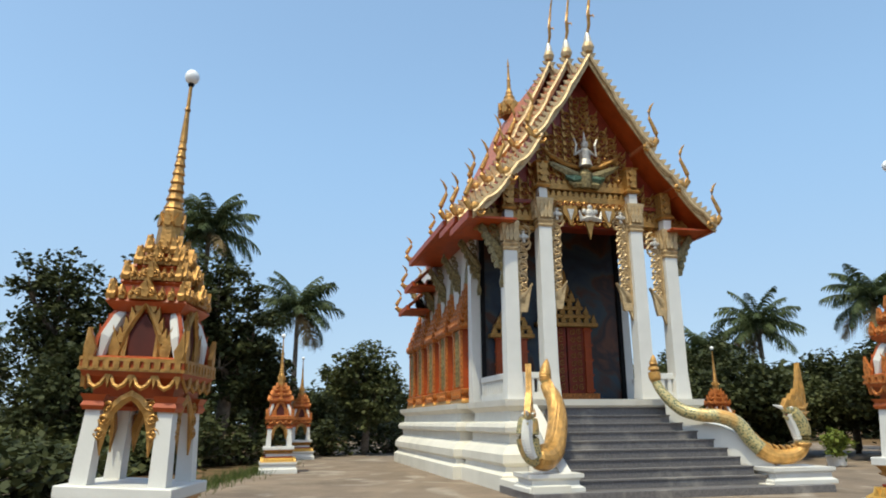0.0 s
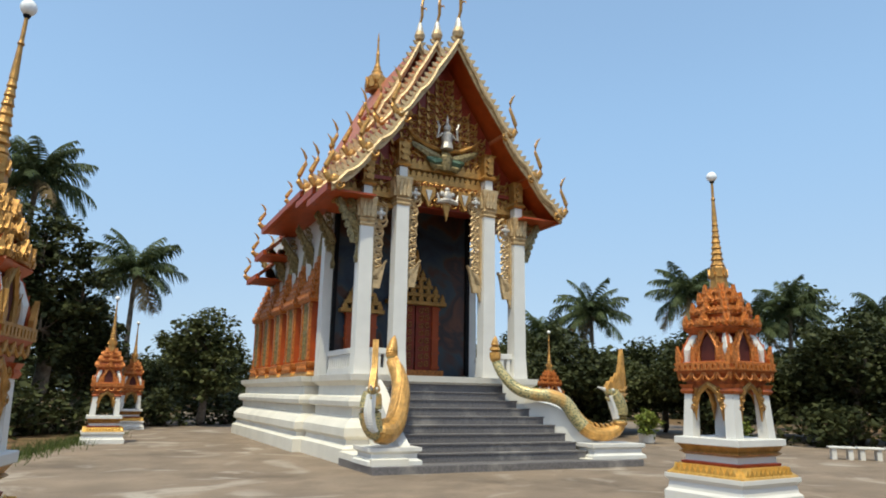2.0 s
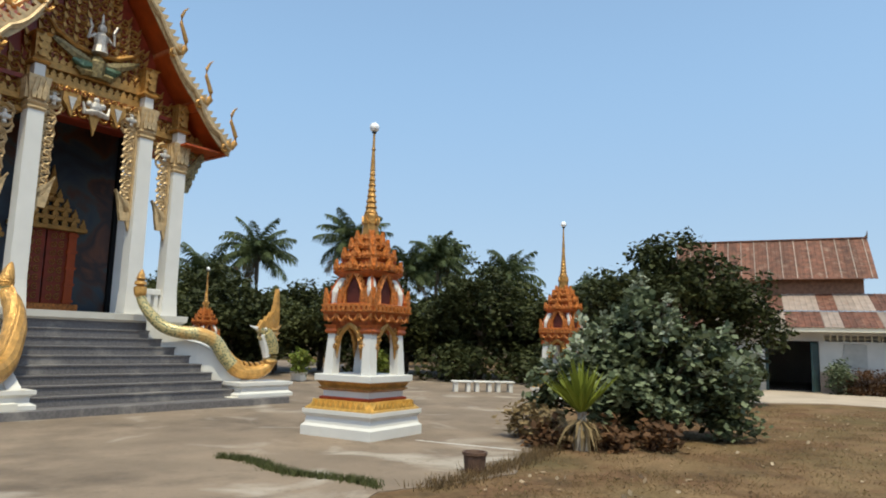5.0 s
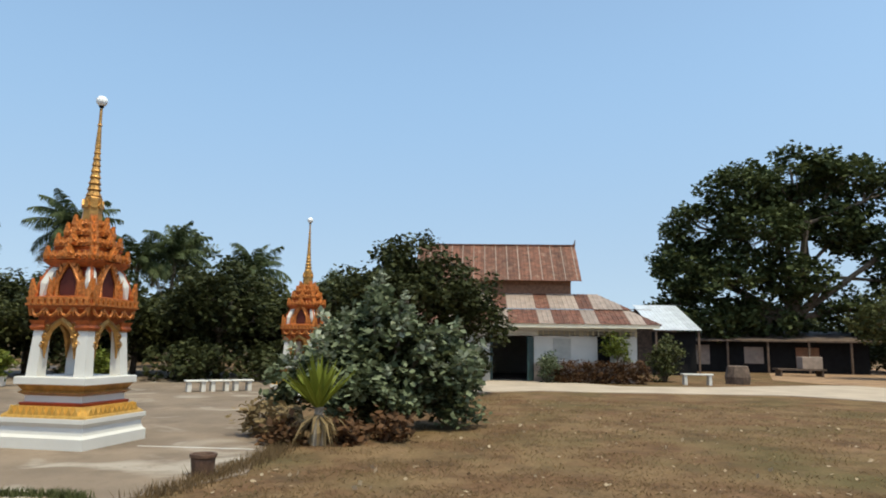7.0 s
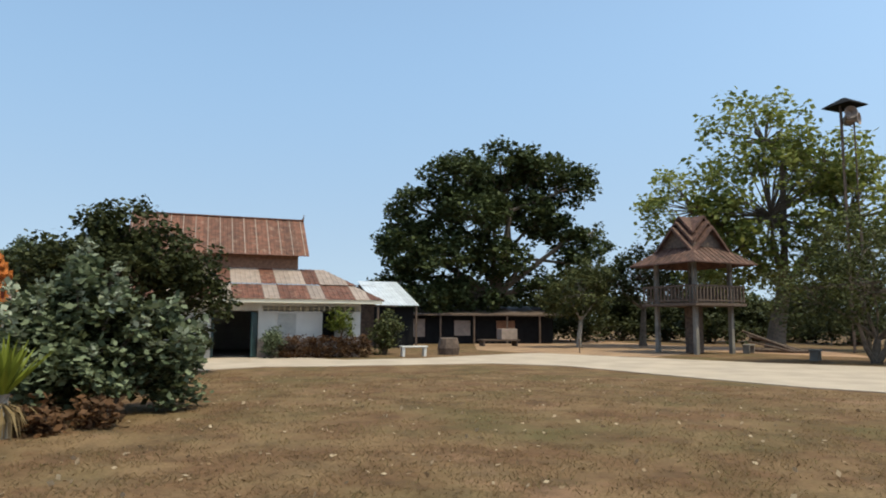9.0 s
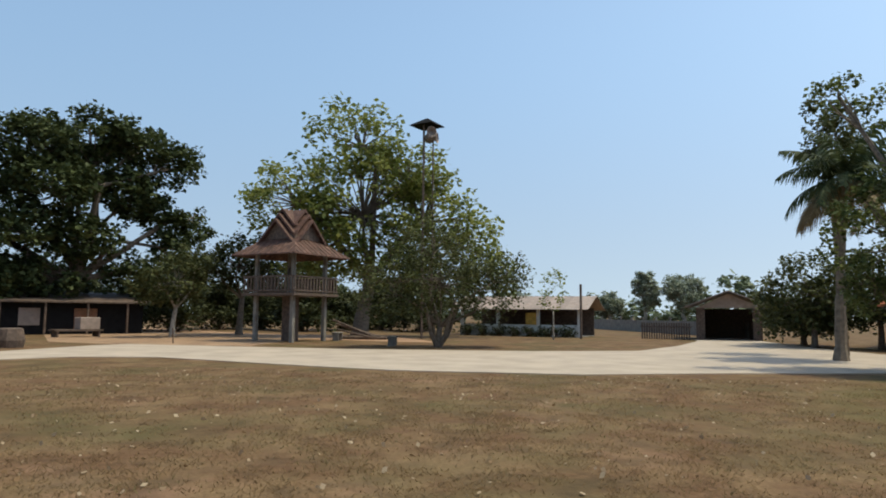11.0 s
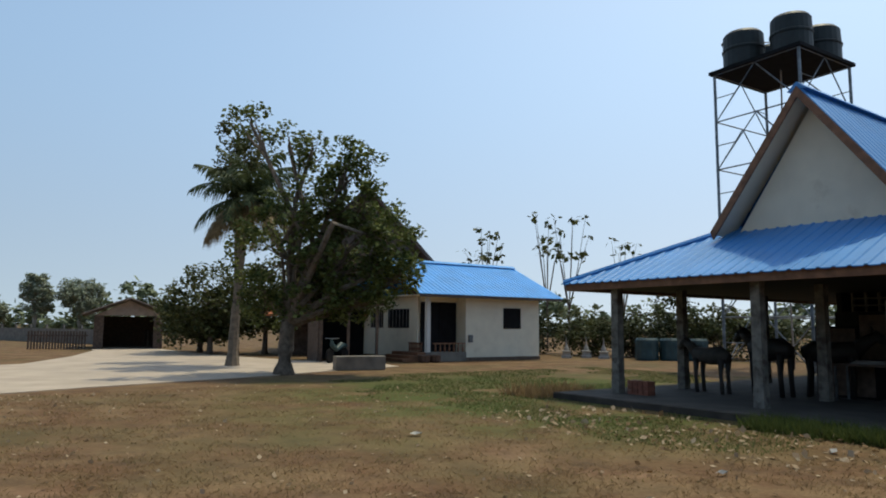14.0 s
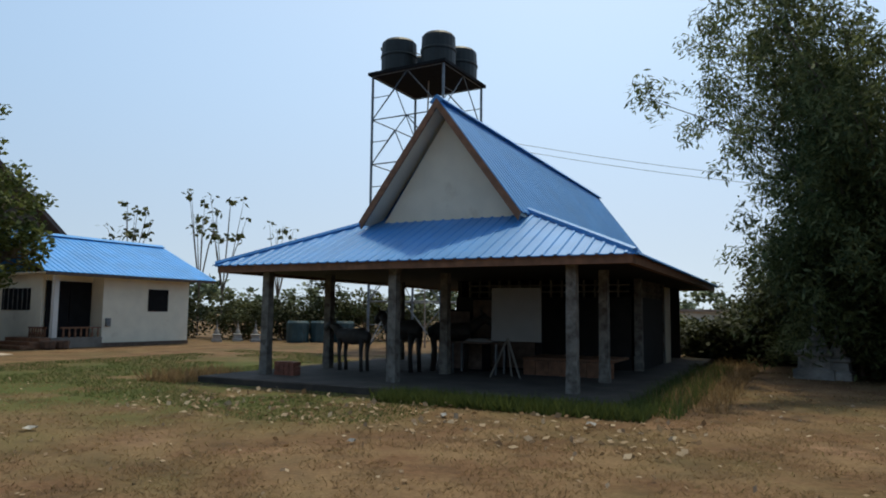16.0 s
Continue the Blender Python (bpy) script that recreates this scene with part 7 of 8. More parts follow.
for i in range(7):
    shrub(HU @ pose(0.8 + 1.25 * i, 0.9, 0), 0.6, 0.75, 26, 22, 0.14, LEAF_DARK, "low dark shrub before the hut", 300 + i)
g = Geo()
g.tube([(0, 0, -0.1), (0, 0, 3.6)], 0.08, 8)
solid("pole", g, WOOD_DARK, "dark utility pole stub before the hut", "pole", pose(31.8, -34.5, 0))
tree(pose(31.4, -31.5, 0), (1.8, 0.05, 0, 0), [(0, 0, 3.2, 0.9, 0.9, 1.4)], 24, 14, 0.3, 0.2, LEAF_BRIGHT, BARK_PALE, "thin sapling beside the lane", 310)

gar = thing("garage", pose(25.7, -41.9, 0, 0, 0, 31.5), "open-fronted dark garage with a shallow gable roof", "garage")
g = Geo()
g.box(-2.0, -1.45, 0, 0.15, 0, 2.1)
g.box(1.45, 2.0, 0, 0.15, 0, 2.1)
g.box(-2.0, -1.9, -5.5, 0, 0, 2.1)
g.box(1.9, 2.0, -5.5, 0, 0, 2.1)
g.box(-2.0, 2.0, -5.6, -5.5, 0, 2.1)
part("wall", g, WOOD_DARK, gar)
part("gable", Geo().prism([(-2.0, 2.1), (2.0, 2.1), (0, 3.05)], 0.02, 0.12), PALE_SHEET, gar, "grey boarded gable")
for s in (-1, 1):
    part("roof", Geo().prism([(0, 3.25), (s * 2.7, 2.2), (s * 2.7, 2.13), (0, 3.17)], -6.0, 0.9), PALE_SHEET, gar)
part("floor", Geo().box(-1.9, 1.9, -5.4, 0, 0, 0.03), CONCRETE_GREY, gar)
fen = part("fence", Geo().box(2.3, 5.6, -0.04, 0.0, 0.8, 0.88), WOOD_DARK, gar)
for i in range(20):
    part("slat", Geo().box(2.4 + 0.16 * i, 2.5 + 0.16 * i, -0.1, -0.04, 0, 1.1), WOOD_DARK, fen)
wall = thing("boundary_wall", pose(36, -52, 0, 0, 0, 150), "long low grey boundary wall far behind the lane", "wall")
part("wall", Geo().box(-25, 10, 0, 0.15, 0, 1.15), CONCRETE_GREY, wall)
for i in range(12):
    part("post", Geo().box(-24 + 3 * i, -23.85 + 3 * i, 0.16, 0.3, 0, 1.5), CONCRETE_GREY, wall)
sheet("far_yard", [(30, -22), (36, -18.5), (48, -13), (75, -8), (75, -16), (50, -19), (40, -25)], -0.2, 0.008, mat("orange_earth", (0.32, 0.19, 0.11), 0.95, vary=0.2, scale=0.6, bump=0.3, dirt=(0.28, 0.2, 0.13)), "bare orange earth beyond the lane", "ground")

# house with bright blue roof
bh = thing("blue_roofed_house", pose(5.05, -31.2, 0, 0, 0, 219.7), "cream bungalow with a bright blue ribbed roof and porch", "house")
for b in ((2.1, 6.6, 0, 0.15, 0.15, 3.05), (6.45, 6.6, 0.15, 6.5, 0.15, 3.05), (0.0, 6.6, 6.5, 6.65, 0.15, 3.05), (2.1, 2.25, 0.15, 0.9, 0.15, 3.05), (0.0, 0.15, 0.9, 6.5, 0.15, 3.05), (0.15, 2.1, 0.72, 0.9, 2.72, 3.05)):
    part("wall", Geo().box(*b), CREAM, bh, "cream painted wall")
part("footing", Geo().box(2.05, 6.65, -0.03, 6.6, 0.0, 0.16), WOOD_DARK, bh)
part("porch_floor", Geo().box(-0.15, 2.04, -0.15, 1.7, 0.0, 0.42, bevel=0.01), CONCRETE_GREY, bh)
part("porch_column", Geo().square([(0.1, 0.42), (0.09, 3.0)]), WHITE, bh)
# black panels paint the shade of the open doorway
for x0, x1 in ((0.16, 1.1), (1.14, 2.09)):
    part("door", Geo().box(x0, x1, 0.78, 0.84, 0.42, 2.71, bevel=0.01), BLACK, bh, "black panel standing for the shaded doorway")
part("window", Geo().box(4.33, 5.4, -0.03, 0.02, 1.5, 2.5, bevel=0.01), BLACK, bh, "square dark window")
for y0, y1 in ((1.65, 3.65), (4.2, 5.5)):
    w = part("window", Geo().box(-0.03, 0.02, y0, y1, 1.5, 2.4), BLACK, bh, "dark window with white bars")
    for i in range(6):
        y = y0 + (i + 0.5) * (y1 - y0) / 6
        part("bar", Geo().box(-0.05, -0.035, y - 0.012, y + 0.012, 1.5, 2.4), WEATHERED, w)
part("meter_box", Geo().box(2.25, 2.45, -0.1, -0.002, 0.85, 1.2, bevel=0.01), STEEL, bh)
for s0, s1, ax in ((0.25, 2.0, 0), (0.3, 1.5, 1)):
    g = Geo()
    n = 7
    if ax == 0:
        g.box(s0, s1, -0.12, -0.06, 0.78, 0.84)
    else:
        g.box(-0.12, -0.06, s0, s1, 0.78, 0.84)
    r = part("railing", g, WOOD_BROWN, bh)
    for i in range(n):
        q = s0 + (i + 0.5) * (s1 - s0) / n
        part("baluster", Geo().lathe([(0.03, 0.42), (0.05, 0.55), (0.03, 0.68), (0.035, 0.78)], 7, cx=q if ax == 0 else -0.09, cy=-0.09 if ax == 0 else q), WOOD_BROWN, r)
for i in range(3):
    part("step", Geo().box(-1.3 + 0.35 * i, -0.1, -0.1, 2.2, 0.14 * i, 0.14 * (i + 1), bevel=0.01), WOOD_BROWN, bh)
for i in range(2):
    g = Geo()
    g.lathe([(0.2, 0.0), (0.26, 0.05), (0.28, 0.3), (0.24, 0.33)], 10)
    solid("clay_pot", g, CLAY, "brown clay pot beside the porch steps", "pot", bh.matrix_world @ pose(-0.5 + 0.55 * i, -0.55, 0), "pots by the steps")
for g in sheet_roof(-0.9, 7.6, -0.75, 3.02, 3.3, 4.85, 0.75):
    part("roof_sheet", g, BLUE_ROOF, bh)
for g in sheet_roof(-0.9, 7.6, 7.4, 3.0, 3.3, 4.85, 1.5):
    part("roof_sheet", g, BLUE_ROOF, bh)
part("ridge_cap", Geo().prism([(3.0, 4.8), (3.3, 4.93), (3.6, 4.8)], -0.9, 7.6, Matrix(((0, 1, 0, 0), (1, 0, 0, 0), (0, 0, 1, 0), (0, 0, 0, 1)))), BLUE_ROOF, bh)
part("fascia", Geo().box(-0.85, 7.55, -0.72, -0.68, 2.88, 3.0), WOOD_DARK, bh)
part("ceiling", Geo().box(-0.7, 7.4, -0.66, 7.2, 2.97, 3.0), CREAM, bh)
# neighbour with an orange roof behind the tree
oh = thing("orange_roofed_house", pose(13.5, -36.5, 0, 0, 0, 190), "small house with an orange tiled porch roof and brown gable", "house")
# dark wood colour here stands for a wall in the tree's deep shade
part("wall", Geo().box(0, 6.5, 0.6, 5, 0, 2.6), WOOD_DARK, oh)
for x in (0.1, 1.8, 3.6):
    part("post", Geo().box(x - 0.1, x + 0.1, -1.5, -1.3, 0, 2.1), WHITE, oh)
part("porch_roof", Geo().prism([(-1.9, 2.05), (-1.9, 2.15), (0.7, 3.0), (0.7, 2.9)], -0.8, 4.4, Matrix(((0, 1, 0, 0), (1, 0, 0, 0), (0, 0, 1, 0), (0, 0, 0, 1)))), TILE_ROOF, oh)
part("gable_roof", Geo().prism([(-0.5, 3.2), (3.4, 6.0), (7.3, 3.2), (7.3, 3.05), (3.4, 5.85), (-0.5, 3.05)], -0.2, 6), WOOD_BROWN, oh)
part("gable", Geo().prism([(0, 2.6), (6.6, 2.6), (6.6, 3.1), (3.4, 5.7), (0, 3.1)], 0.5, 0.6), WOOD_BROWN, oh)
# added lean-to: its black back wall supplies the dark gap under the tree
cp = thing("carport", pose(7.3, -31.0, 0, 0, 0, 27), "dark lean-to added to fill the shade between the houses", "shed")
part("back_wall", Geo().box(0, 2.7, -2.6, -2.5, 0, 2.5), BLACK, cp)
part("roof", Geo().box(-0.3, 2.9, -2.9, 0.6, 2.5, 2.58), RUST_DARK, cp)
for x in (0.1, 1.4, 2.6):
    part("post", Geo().box(x - 0.06, x + 0.06, 0.2, 0.32, 0, 2.5), WOOD_DARK, cp)
part("side_wall", Geo().box(2.6, 2.7, -2.5, 0.1, 0, 2.5), WOOD_DARK, cp)
sh2 = thing("gabled_house", pose(10.4, -42.0, 0, 0, 0, 194), "tall weathered wooden house with a steep dark gable roof", "house")
part("wall", Geo().box(-3.8, 3.8, 0.5, 8, 0, 5.2), WOOD_DARK, sh2, "dark boarded wall")
part("gable", Geo().prism([(-3.8, 5.2), (3.8, 5.2), (0, 9.6)], 0.5, 0.65), WOOD_DARK, sh2)
for sd in (-1, 1):
    part("roof", Geo().prism([(0, 10.3), (sd * 4.9, 4.75), (sd * 4.9, 4.6), (0, 10.12)], -0.5, 8.6), RUST_DARK, sh2, "steep dark rusty roof")
    part("bargeboard", Geo().prism([(0, 10.36), (sd * 4.95, 4.78), (sd * 4.95, 4.5), (0, 10.05)], -0.56, -0.5), WOOD_DARK, sh2)
g = Geo()
g.box(-0.9, 0.9, -0.25, 0.25, 0, 0.5, bevel=0.02)
# darker grey stands for the tree's shade on the box
solid("planter_box", g, CONCRETE_GREY, "planter box under the tree, greyed for its shade", "planter", pose(6.6, -24.6, 0, 0, 0, 30))
moto = thing("motorbike", pose(8.6, -29.0, 0.02, 0, 0, 75), "dark parked motorbike in the shade", "motorbike")
for x in (-0.6, 0.6):
    part("wheel", Geo().lathe([(0.2, -0.04), (0.29, -0.05), (0.3, 0), (0.29, 0.05), (0.2, 0.04)], 16, pose(x, 0, 0.3, 90, 0, 0)), BLACK, moto)
part("body", Geo().tube([(-0.75, 0, 0.7), (-0.3, 0, 0.72), (0.1, 0, 0.55), (0.45, 0, 0.75), (0.5, 0, 1.0)], [0.08, 0.14, 0.1, 0.1, 0.04], 8), TEAL, moto)
part("handlebar", Geo().tube([(0.45, -0.32, 1.02), (0.5, 0, 1.0), (0.45, 0.32, 1.02)], 0.02, 5), STEEL, moto)

# ---- open pavilion with blue roof ----
pav = thing("open_pavilion", pose(-1.24, -15.95, 0, 0, 0, 131.4), "open-sided pavilion with a steep blue metal roof on concrete posts", "pavilion")
D = 12.5
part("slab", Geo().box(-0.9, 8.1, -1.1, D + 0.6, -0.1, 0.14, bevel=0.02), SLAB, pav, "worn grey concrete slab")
for x, ys in ((0.0, (0.0, 2.32, 5.89)), (3.31, (0.0, 2.32)), (7.02, (0.0, 2.32, 5.89, 9.21))):
    for y in ys:
        part("post", Geo().square([(0.105, 0.14), (0.10, 0.5), (0.095, 0.52), (0.09, 2.5)], cx=x, cy=y), WEATHERED_POST, pav, "flaking grey-white concrete post")
EV = 2.5
for (a, b, c, d) in ((-1.16, 8.18, -0.40, -0.28), (-1.16, 8.18, D + 0.28, D + 0.40)):
    part("eave_beam", Geo().box(a, b, c, d, EV - 0.1, EV + 0.06), WOOD_BROWN, pav)
for x in (-1.16, 8.06):
    part("eave_beam", Geo().box(x, x + 0.12, -0.28, D + 0.28, EV - 0.1, EV + 0.06), WOOD_BROWN, pav)
# lower hipped roof, front, sides and back
for g in sheet_roof(-1.26, 8.28, -0.47, EV + 0.06, 2.2, 3.80, 0.76, 0.0, 2.95):
    part("roof_sheet", g, BLUE_ROOF2, pav)
for s in (0, 1):
    for g in sheet_roof(-0.47, D + 0.5, 0.0, EV + 0.06, 2.95, 3.80, 0.76, 0.0, 2.92):
        m = Matrix(((0, 1, 0, -1.26), (1, 0, 0, 0), (0, 0, 1, 0), (0, 0, 0, 1))) if s == 0 else Matrix(((0, -1, 0, 8.28), (1, 0, 0, 0), (0, 0, 1, 0), (0, 0, 0, 1)))
        part("roof_sheet", g, BLUE_ROOF2, pav, at=m)
for g in sheet_roof(-1.26, 8.28, D + 0.5, EV + 0.06, D - 2.2, 3.80, 1.5, 0.0, 2.95):
    part("roof_sheet", g, BLUE_ROOF2, pav)
for x0, x1 in ((-1.21, 1.69), (8.23, 5.33)):
    part("hip_cap", Geo().tube([(x0, -0.43, EV + 0.1), (x1, 2.2, 3.85)], 0.06, 5), BLUE_ROOF2, pav)
# upper gable
GY0, GY1, AX, AZ, GW, GZ = 1.36, 15.6, 3.52, 6.4, 2.02, 3.68
for s in (-1, 1):
    for g in sheet_roof(GY0, GY1, 0.0, GZ, GW, AZ, 0.76):
        m = Matrix(((0, s * -1.0, 0, AX + s * GW), (1, 0, 0, 0), (0, 0, 1, 0), (0, 0, 0, 1)))
        part("roof_sheet", g, BLUE_ROOF2, pav, at=m)
    part("bargeboard", Geo().prism([(AX, AZ - 0.03), (AX + s * GW, GZ - 0.03), (AX + s * (GW - 0.06), GZ - 0.2), (AX, AZ - 0.25)], GY0 - 0.03, GY0 + 0.02), WOOD_BROWN, pav, "brown bargeboard")
    part("soffit", Geo().prism([(AX, AZ - 0.06), (AX + s * (GW - 0.03), GZ - 0.06), (AX + s * (GW - 0.03), GZ - 0.09), (AX, AZ - 0.09)], GY0 + 0.03, GY0 + 0.8), CREAM, pav)
part("gable_wall", Geo().prism([(AX - GW + 0.3, GZ - 0.1), (AX + GW - 0.3, GZ - 0.1), (AX, AZ - 0.3)], GY0 + 0.55, GY0 + 0.65), CREAM, pav, "plain cream gable wall")
part("ridge_cap", Geo().prism([(AX - 0.2, AZ - 0.1), (AX, AZ + 0.07), (AX + 0.2, AZ - 0.1)], GY0, GY1), BLUE_ROOF2, pav)
# added flat ceiling, near-black so the space under the roof reads as shade
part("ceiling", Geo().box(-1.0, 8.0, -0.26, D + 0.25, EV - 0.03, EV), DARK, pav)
# enclosed rear rooms with pierced vents
g = Geo()
# wall colour carries the deep shade at the back of the pavilion
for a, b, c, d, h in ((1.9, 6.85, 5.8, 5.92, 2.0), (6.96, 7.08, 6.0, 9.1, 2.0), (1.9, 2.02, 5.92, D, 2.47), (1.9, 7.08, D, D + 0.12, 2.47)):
    part("rear_wall", Geo().box(a, b, c, d, 0.14, h), DARK, pav, "rear room wall in near-black for its shade")
for k in range(15):
    x = 2.3 + 0.3 * k
    g = Geo()
    g.box(x, x + 0.04, 5.8, 5.9, 2.0, 2.46)
    g.box(x, x + 0.3, 5.8, 5.9, 2.13, 2.17)
    g.box(x, x + 0.3, 5.8, 5.9, 2.30, 2.34)
    part("vent_block", g, CONCRETE_GREY, pav)
part("end_wall", Geo().box(6.98, 7.12, 9.32, 10.3, 0.14, 2.4), CREAM, pav, "pale plastered wall end")
for k in range(10):
    y = 6.05 + 0.3 * k
    g = Geo()
    g.box(6.96, 7.06, y, y + 0.04, 2.0, 2.46)
    g.box(6.96, 7.06, y, y + 0.3, 2.13, 2.17)
    g.box(6.96, 7.06, y, y + 0.3, 2.30, 2.34)
    part("vent_block", g, CONCRETE_GREY, pav)
PM = pav.matrix_world
# things under the pavilion
wb = thing("whiteboard", PM @ pose(0, 0, 0.14), "grey-white board on a dark trestle stand", "whiteboard")
part("panel", Geo().box(4.45, 5.62, 2.38, 2.42, 0.78, 1.98, bevel=0.006), BOARD, wb)
for a, b in ((4.85, 4.5), (4.85, 5.2), (4.85, 4.85)):
    part("leg", Geo().tube([(a, 2.36, 0.85), (b, 2.2 if a != b else 2.6, 0.0)], 0.025, 5), CONCRETE_GREY, wb)
st = thing("low_stage", PM @ pose(0, 0, 0.14), "low brown wooden stage", "stage")
part("top", Geo().box(4.9, 7.0, 3.2, 4.8, 0.34, 0.40, bevel=0.01), WOOD_BROWN, st)
for i in range(7):
    part("board", Geo().box(4.9 + 0.3 * i, 5.19 + 0.3 * i, 3.22, 3.26, 0.0, 0.33), WOOD_BROWN, st)
for i, (x, y, w, h) in enumerate(((2.2, 4.2, 0.9, 1.5), (3.1, 4.3, 0.9, 1.8), (4.0, 4.4, 0.8, 1.9), (2.6, 3.4, 1.2, 0.8))):
    c = thing("cabinet", PM @ pose(x, y, 0.14), "dark stacked wooden cabinet", "cabinet", "stored cabinets")
    part("body", Geo().box(0, w, 0, 0.45, 0, h, bevel=0.01), BLACK, c)
    part("door", Geo().box(0.03, w - 0.03, -0.025, -0.002, 0.05, h - 0.05), WOOD_DARK, c)
tb = thing("table", PM @ pose(3.3, 2.6, 0.14), "dark folding table with a pale cloth", "table")
part("tabletop", Geo().box(0, 1.2, 0, 0.6, 0.7, 0.74), WOOD_DARK, tb)
for x in (0.05, 1.15):
    for y in (0.05, 0.55):
        part("leg", Geo().box(x - 0.02, x + 0.02, y - 0.02, y + 0.02, 0, 0.7), STEEL, tb)
g = Geo()
g.rings([[(3.6, 2.7), (4.3, 2.7), (4.3, 3.1), (3.6, 3.1)], [(3.7, 2.75), (4.2, 2.75), (4.2, 3.05), (3.7, 3.05)]], [0.885, 0.95])
solid("folded_cloth", g, BOARD, "pale folded cloth on the table", "cloth", PM)
g = Geo()
for i in range(4):
    for j in range(3):
        g.box(0.25 + 0.14 * i, 0.37 + 0.14 * i, 0.0, 0.24, 0.14 + 0.1 * j, 0.23 + 0.1 * j)
solid("brick_pile", g, mat("red_brick", (0.22, 0.08, 0.05), 0.8, vary=0.3, scale=6), "small stack of red bricks beside the post", "bricks", PM)


def hoofed_statue(m, s, material, label):
    """A plain four-footed garden statue."""
    q = Geo()
    q.tube([(-0.55, 0, 0.95), (-0.3, 0, 0.98), (0.1, 0, 0.95), (0.5, 0, 1.0)], [0.12, 0.24, 0.23, 0.2], 9)
    q.tube([(0.45, 0, 1.0), (0.68, 0, 1.2), (0.85, 0, 1.3)], [0.17, 0.13, 0.11], 8)
    q.tube([(0.8, 0, 1.34), (0.98, 0, 1.24), (1.1, 0, 1.14)], [0.12, 0.1, 0.07], 8)
    for x in (-0.42, 0.4):
        for y in (-0.13, 0.13):
            q.tube([(x, y, 0.9), (x + 0.03, y, 0.5), (x, y, 0.0)], [0.09, 0.055, 0.06], 6)
    for y in (-0.1, 0.1):
        q.tube([(0.8, y, 1.4), (0.78, y * 1.8, 1.52)], [0.04, 0.01], 5)
    return solid("statue", q, material, label, "statue", m @ Matrix.Diagonal((s, s, s, 1)), "garden statues", smooth=True)


hoofed_statue(PM @ pose(1.05, 1.9, 0.14, 0, 0, 172), 0.85, STATUE_GREY, "small grey four-footed garden statue")
hoofed_statue(PM @ pose(2.1, 2.5, 0.14, 0, 0, 160), 1.02, STATUE, "large dark four-footed garden statue")
hoofed_statue(PM @ pose(3.0, 3.2, 0.14, 0, 0, 20), 0.98, STATUE, "dark four-footed garden statue")

# ---- water tower ----
wt = thing("water_tower", pose(-10.0, -29.5, 0, 0, 0, 39), "steel lattice water tower with black plastic tanks", "water tower")
TW, TZ = 1.85, 12.35
C4 = [(-TW, -TW), (TW, -TW), (TW, TW), (-TW, TW)]
for x, y in C4:
    part("leg", Geo().tube([(x, y, -0.1), (x, y, TZ)], 0.06, 6), STEEL, wt)
for k in range(4):
    (xa, ya), (xb, yb) = C4[k], C4[(k + 1) % 4]
    for j in range(6):
        z0, z1 = j * TZ / 6, (j + 1) * TZ / 6
        part("brace", Geo().tube([(xa, ya, z0), ((xa + xb) / 2, (ya + yb) / 2, z1)], 0.03, 4), STEEL, wt)
        part("brace", Geo().tube([(xb, yb, z0), ((xa + xb) / 2, (ya + yb) / 2, z1)], 0.03, 4), STEEL, wt)
        part("brace", Geo().tube([(xa, ya, z1), (xb, yb, z1)], 0.03, 4), STEEL, wt)
        part("brace", Geo().tube([(xa, ya, (z0 + z1) / 2), ((xa * 3 + xb) / 4, (ya * 3 + yb) / 4, (z0 + z1) / 2 + 0.0)], 0.022, 4), STEEL, wt)
part("platform", Geo().box(-2.02, 2.02, -2.02, 2.02, TZ, TZ + 0.14), BLACK, wt)
for i, (x, y, s) in enumerate(((1.15, -0.9, 1.0), (-1.1, 1.0, 1.08), (-1.2, -1.1, 0.9), (1.0, 1.1, 0.95))):
    tk = Geo()
    tk.lathe([(0.78 * s, 0), (0.82 * s, 0.06), (0.82 * s, 0.7), (0.86 * s, 0.74), (0.86 * s, 0.8), (0.82 * s, 0.84), (0.80 * s, 1.4), (0.7 * s, 1.52), (0.25 * s, 1.6), (0.24 * s, 1.66), (0.02, 1.68)], 22)
    k = part("tank", tk, TANK, wt, "black plastic water tank", at=pose(x, y, TZ + 0.14))
    if i == 0:
        part("sticker", Geo().ball((0.3, -0.74, 1.22), 0.16, 10, 5, sy=0.12, sz=0.7), PALE_SHEET, k)
part("pipe", Geo().tube([(0, 0, -0.1), (0.2, 0, 6), (0.1, 0.1, TZ + 1.2), (0.9, -0.4, TZ + 1.2)], 0.035, 6), PALE_SHEET, wt)

# ---- right of the pavilion: small white stupas and stacked goods ----
def stupa(m, s):
    t = thing("small_stupa", m, "small weathered white memorial stupa among dry weeds", "stupa", "memorial stupas")
    part("base", Geo().square([(0.5 * s, 0), (0.5 * s, 0.25 * s), (0.4 * s, 0.3 * s), (0.38 * s, 0.6 * s), (0.46 * s, 0.66 * s), (0.46 * s, 0.74 * s), (0.3 * s, 0.8 * s)]), WEATHERED, t)
    part("bell", Geo().lathe([(0.3 * s, 0.8 * s), (0.26 * s, 1.0 * s), (0.12 * s, 1.3 * s), (0.1 * s, 1.4 * s)], 12), WEATHERED, t)
    part("spire", Geo().lathe([(0.1 * s, 1.4 * s), (0.06 * s, 1.7 * s), (0.015 * s, 2.2 * s)], 8), WEATHERED, t)


for x, y, s in ((-14.75, -12.55, 0.7), (-14.5, -12.95, 0.92), (-14.9, -13.2, 0.85), (-15.0, -10.2, 0.5), (-15.6, -9.7, 0.7)):
    stupa(pose(x, y, 0, 0, 0, 30), s)
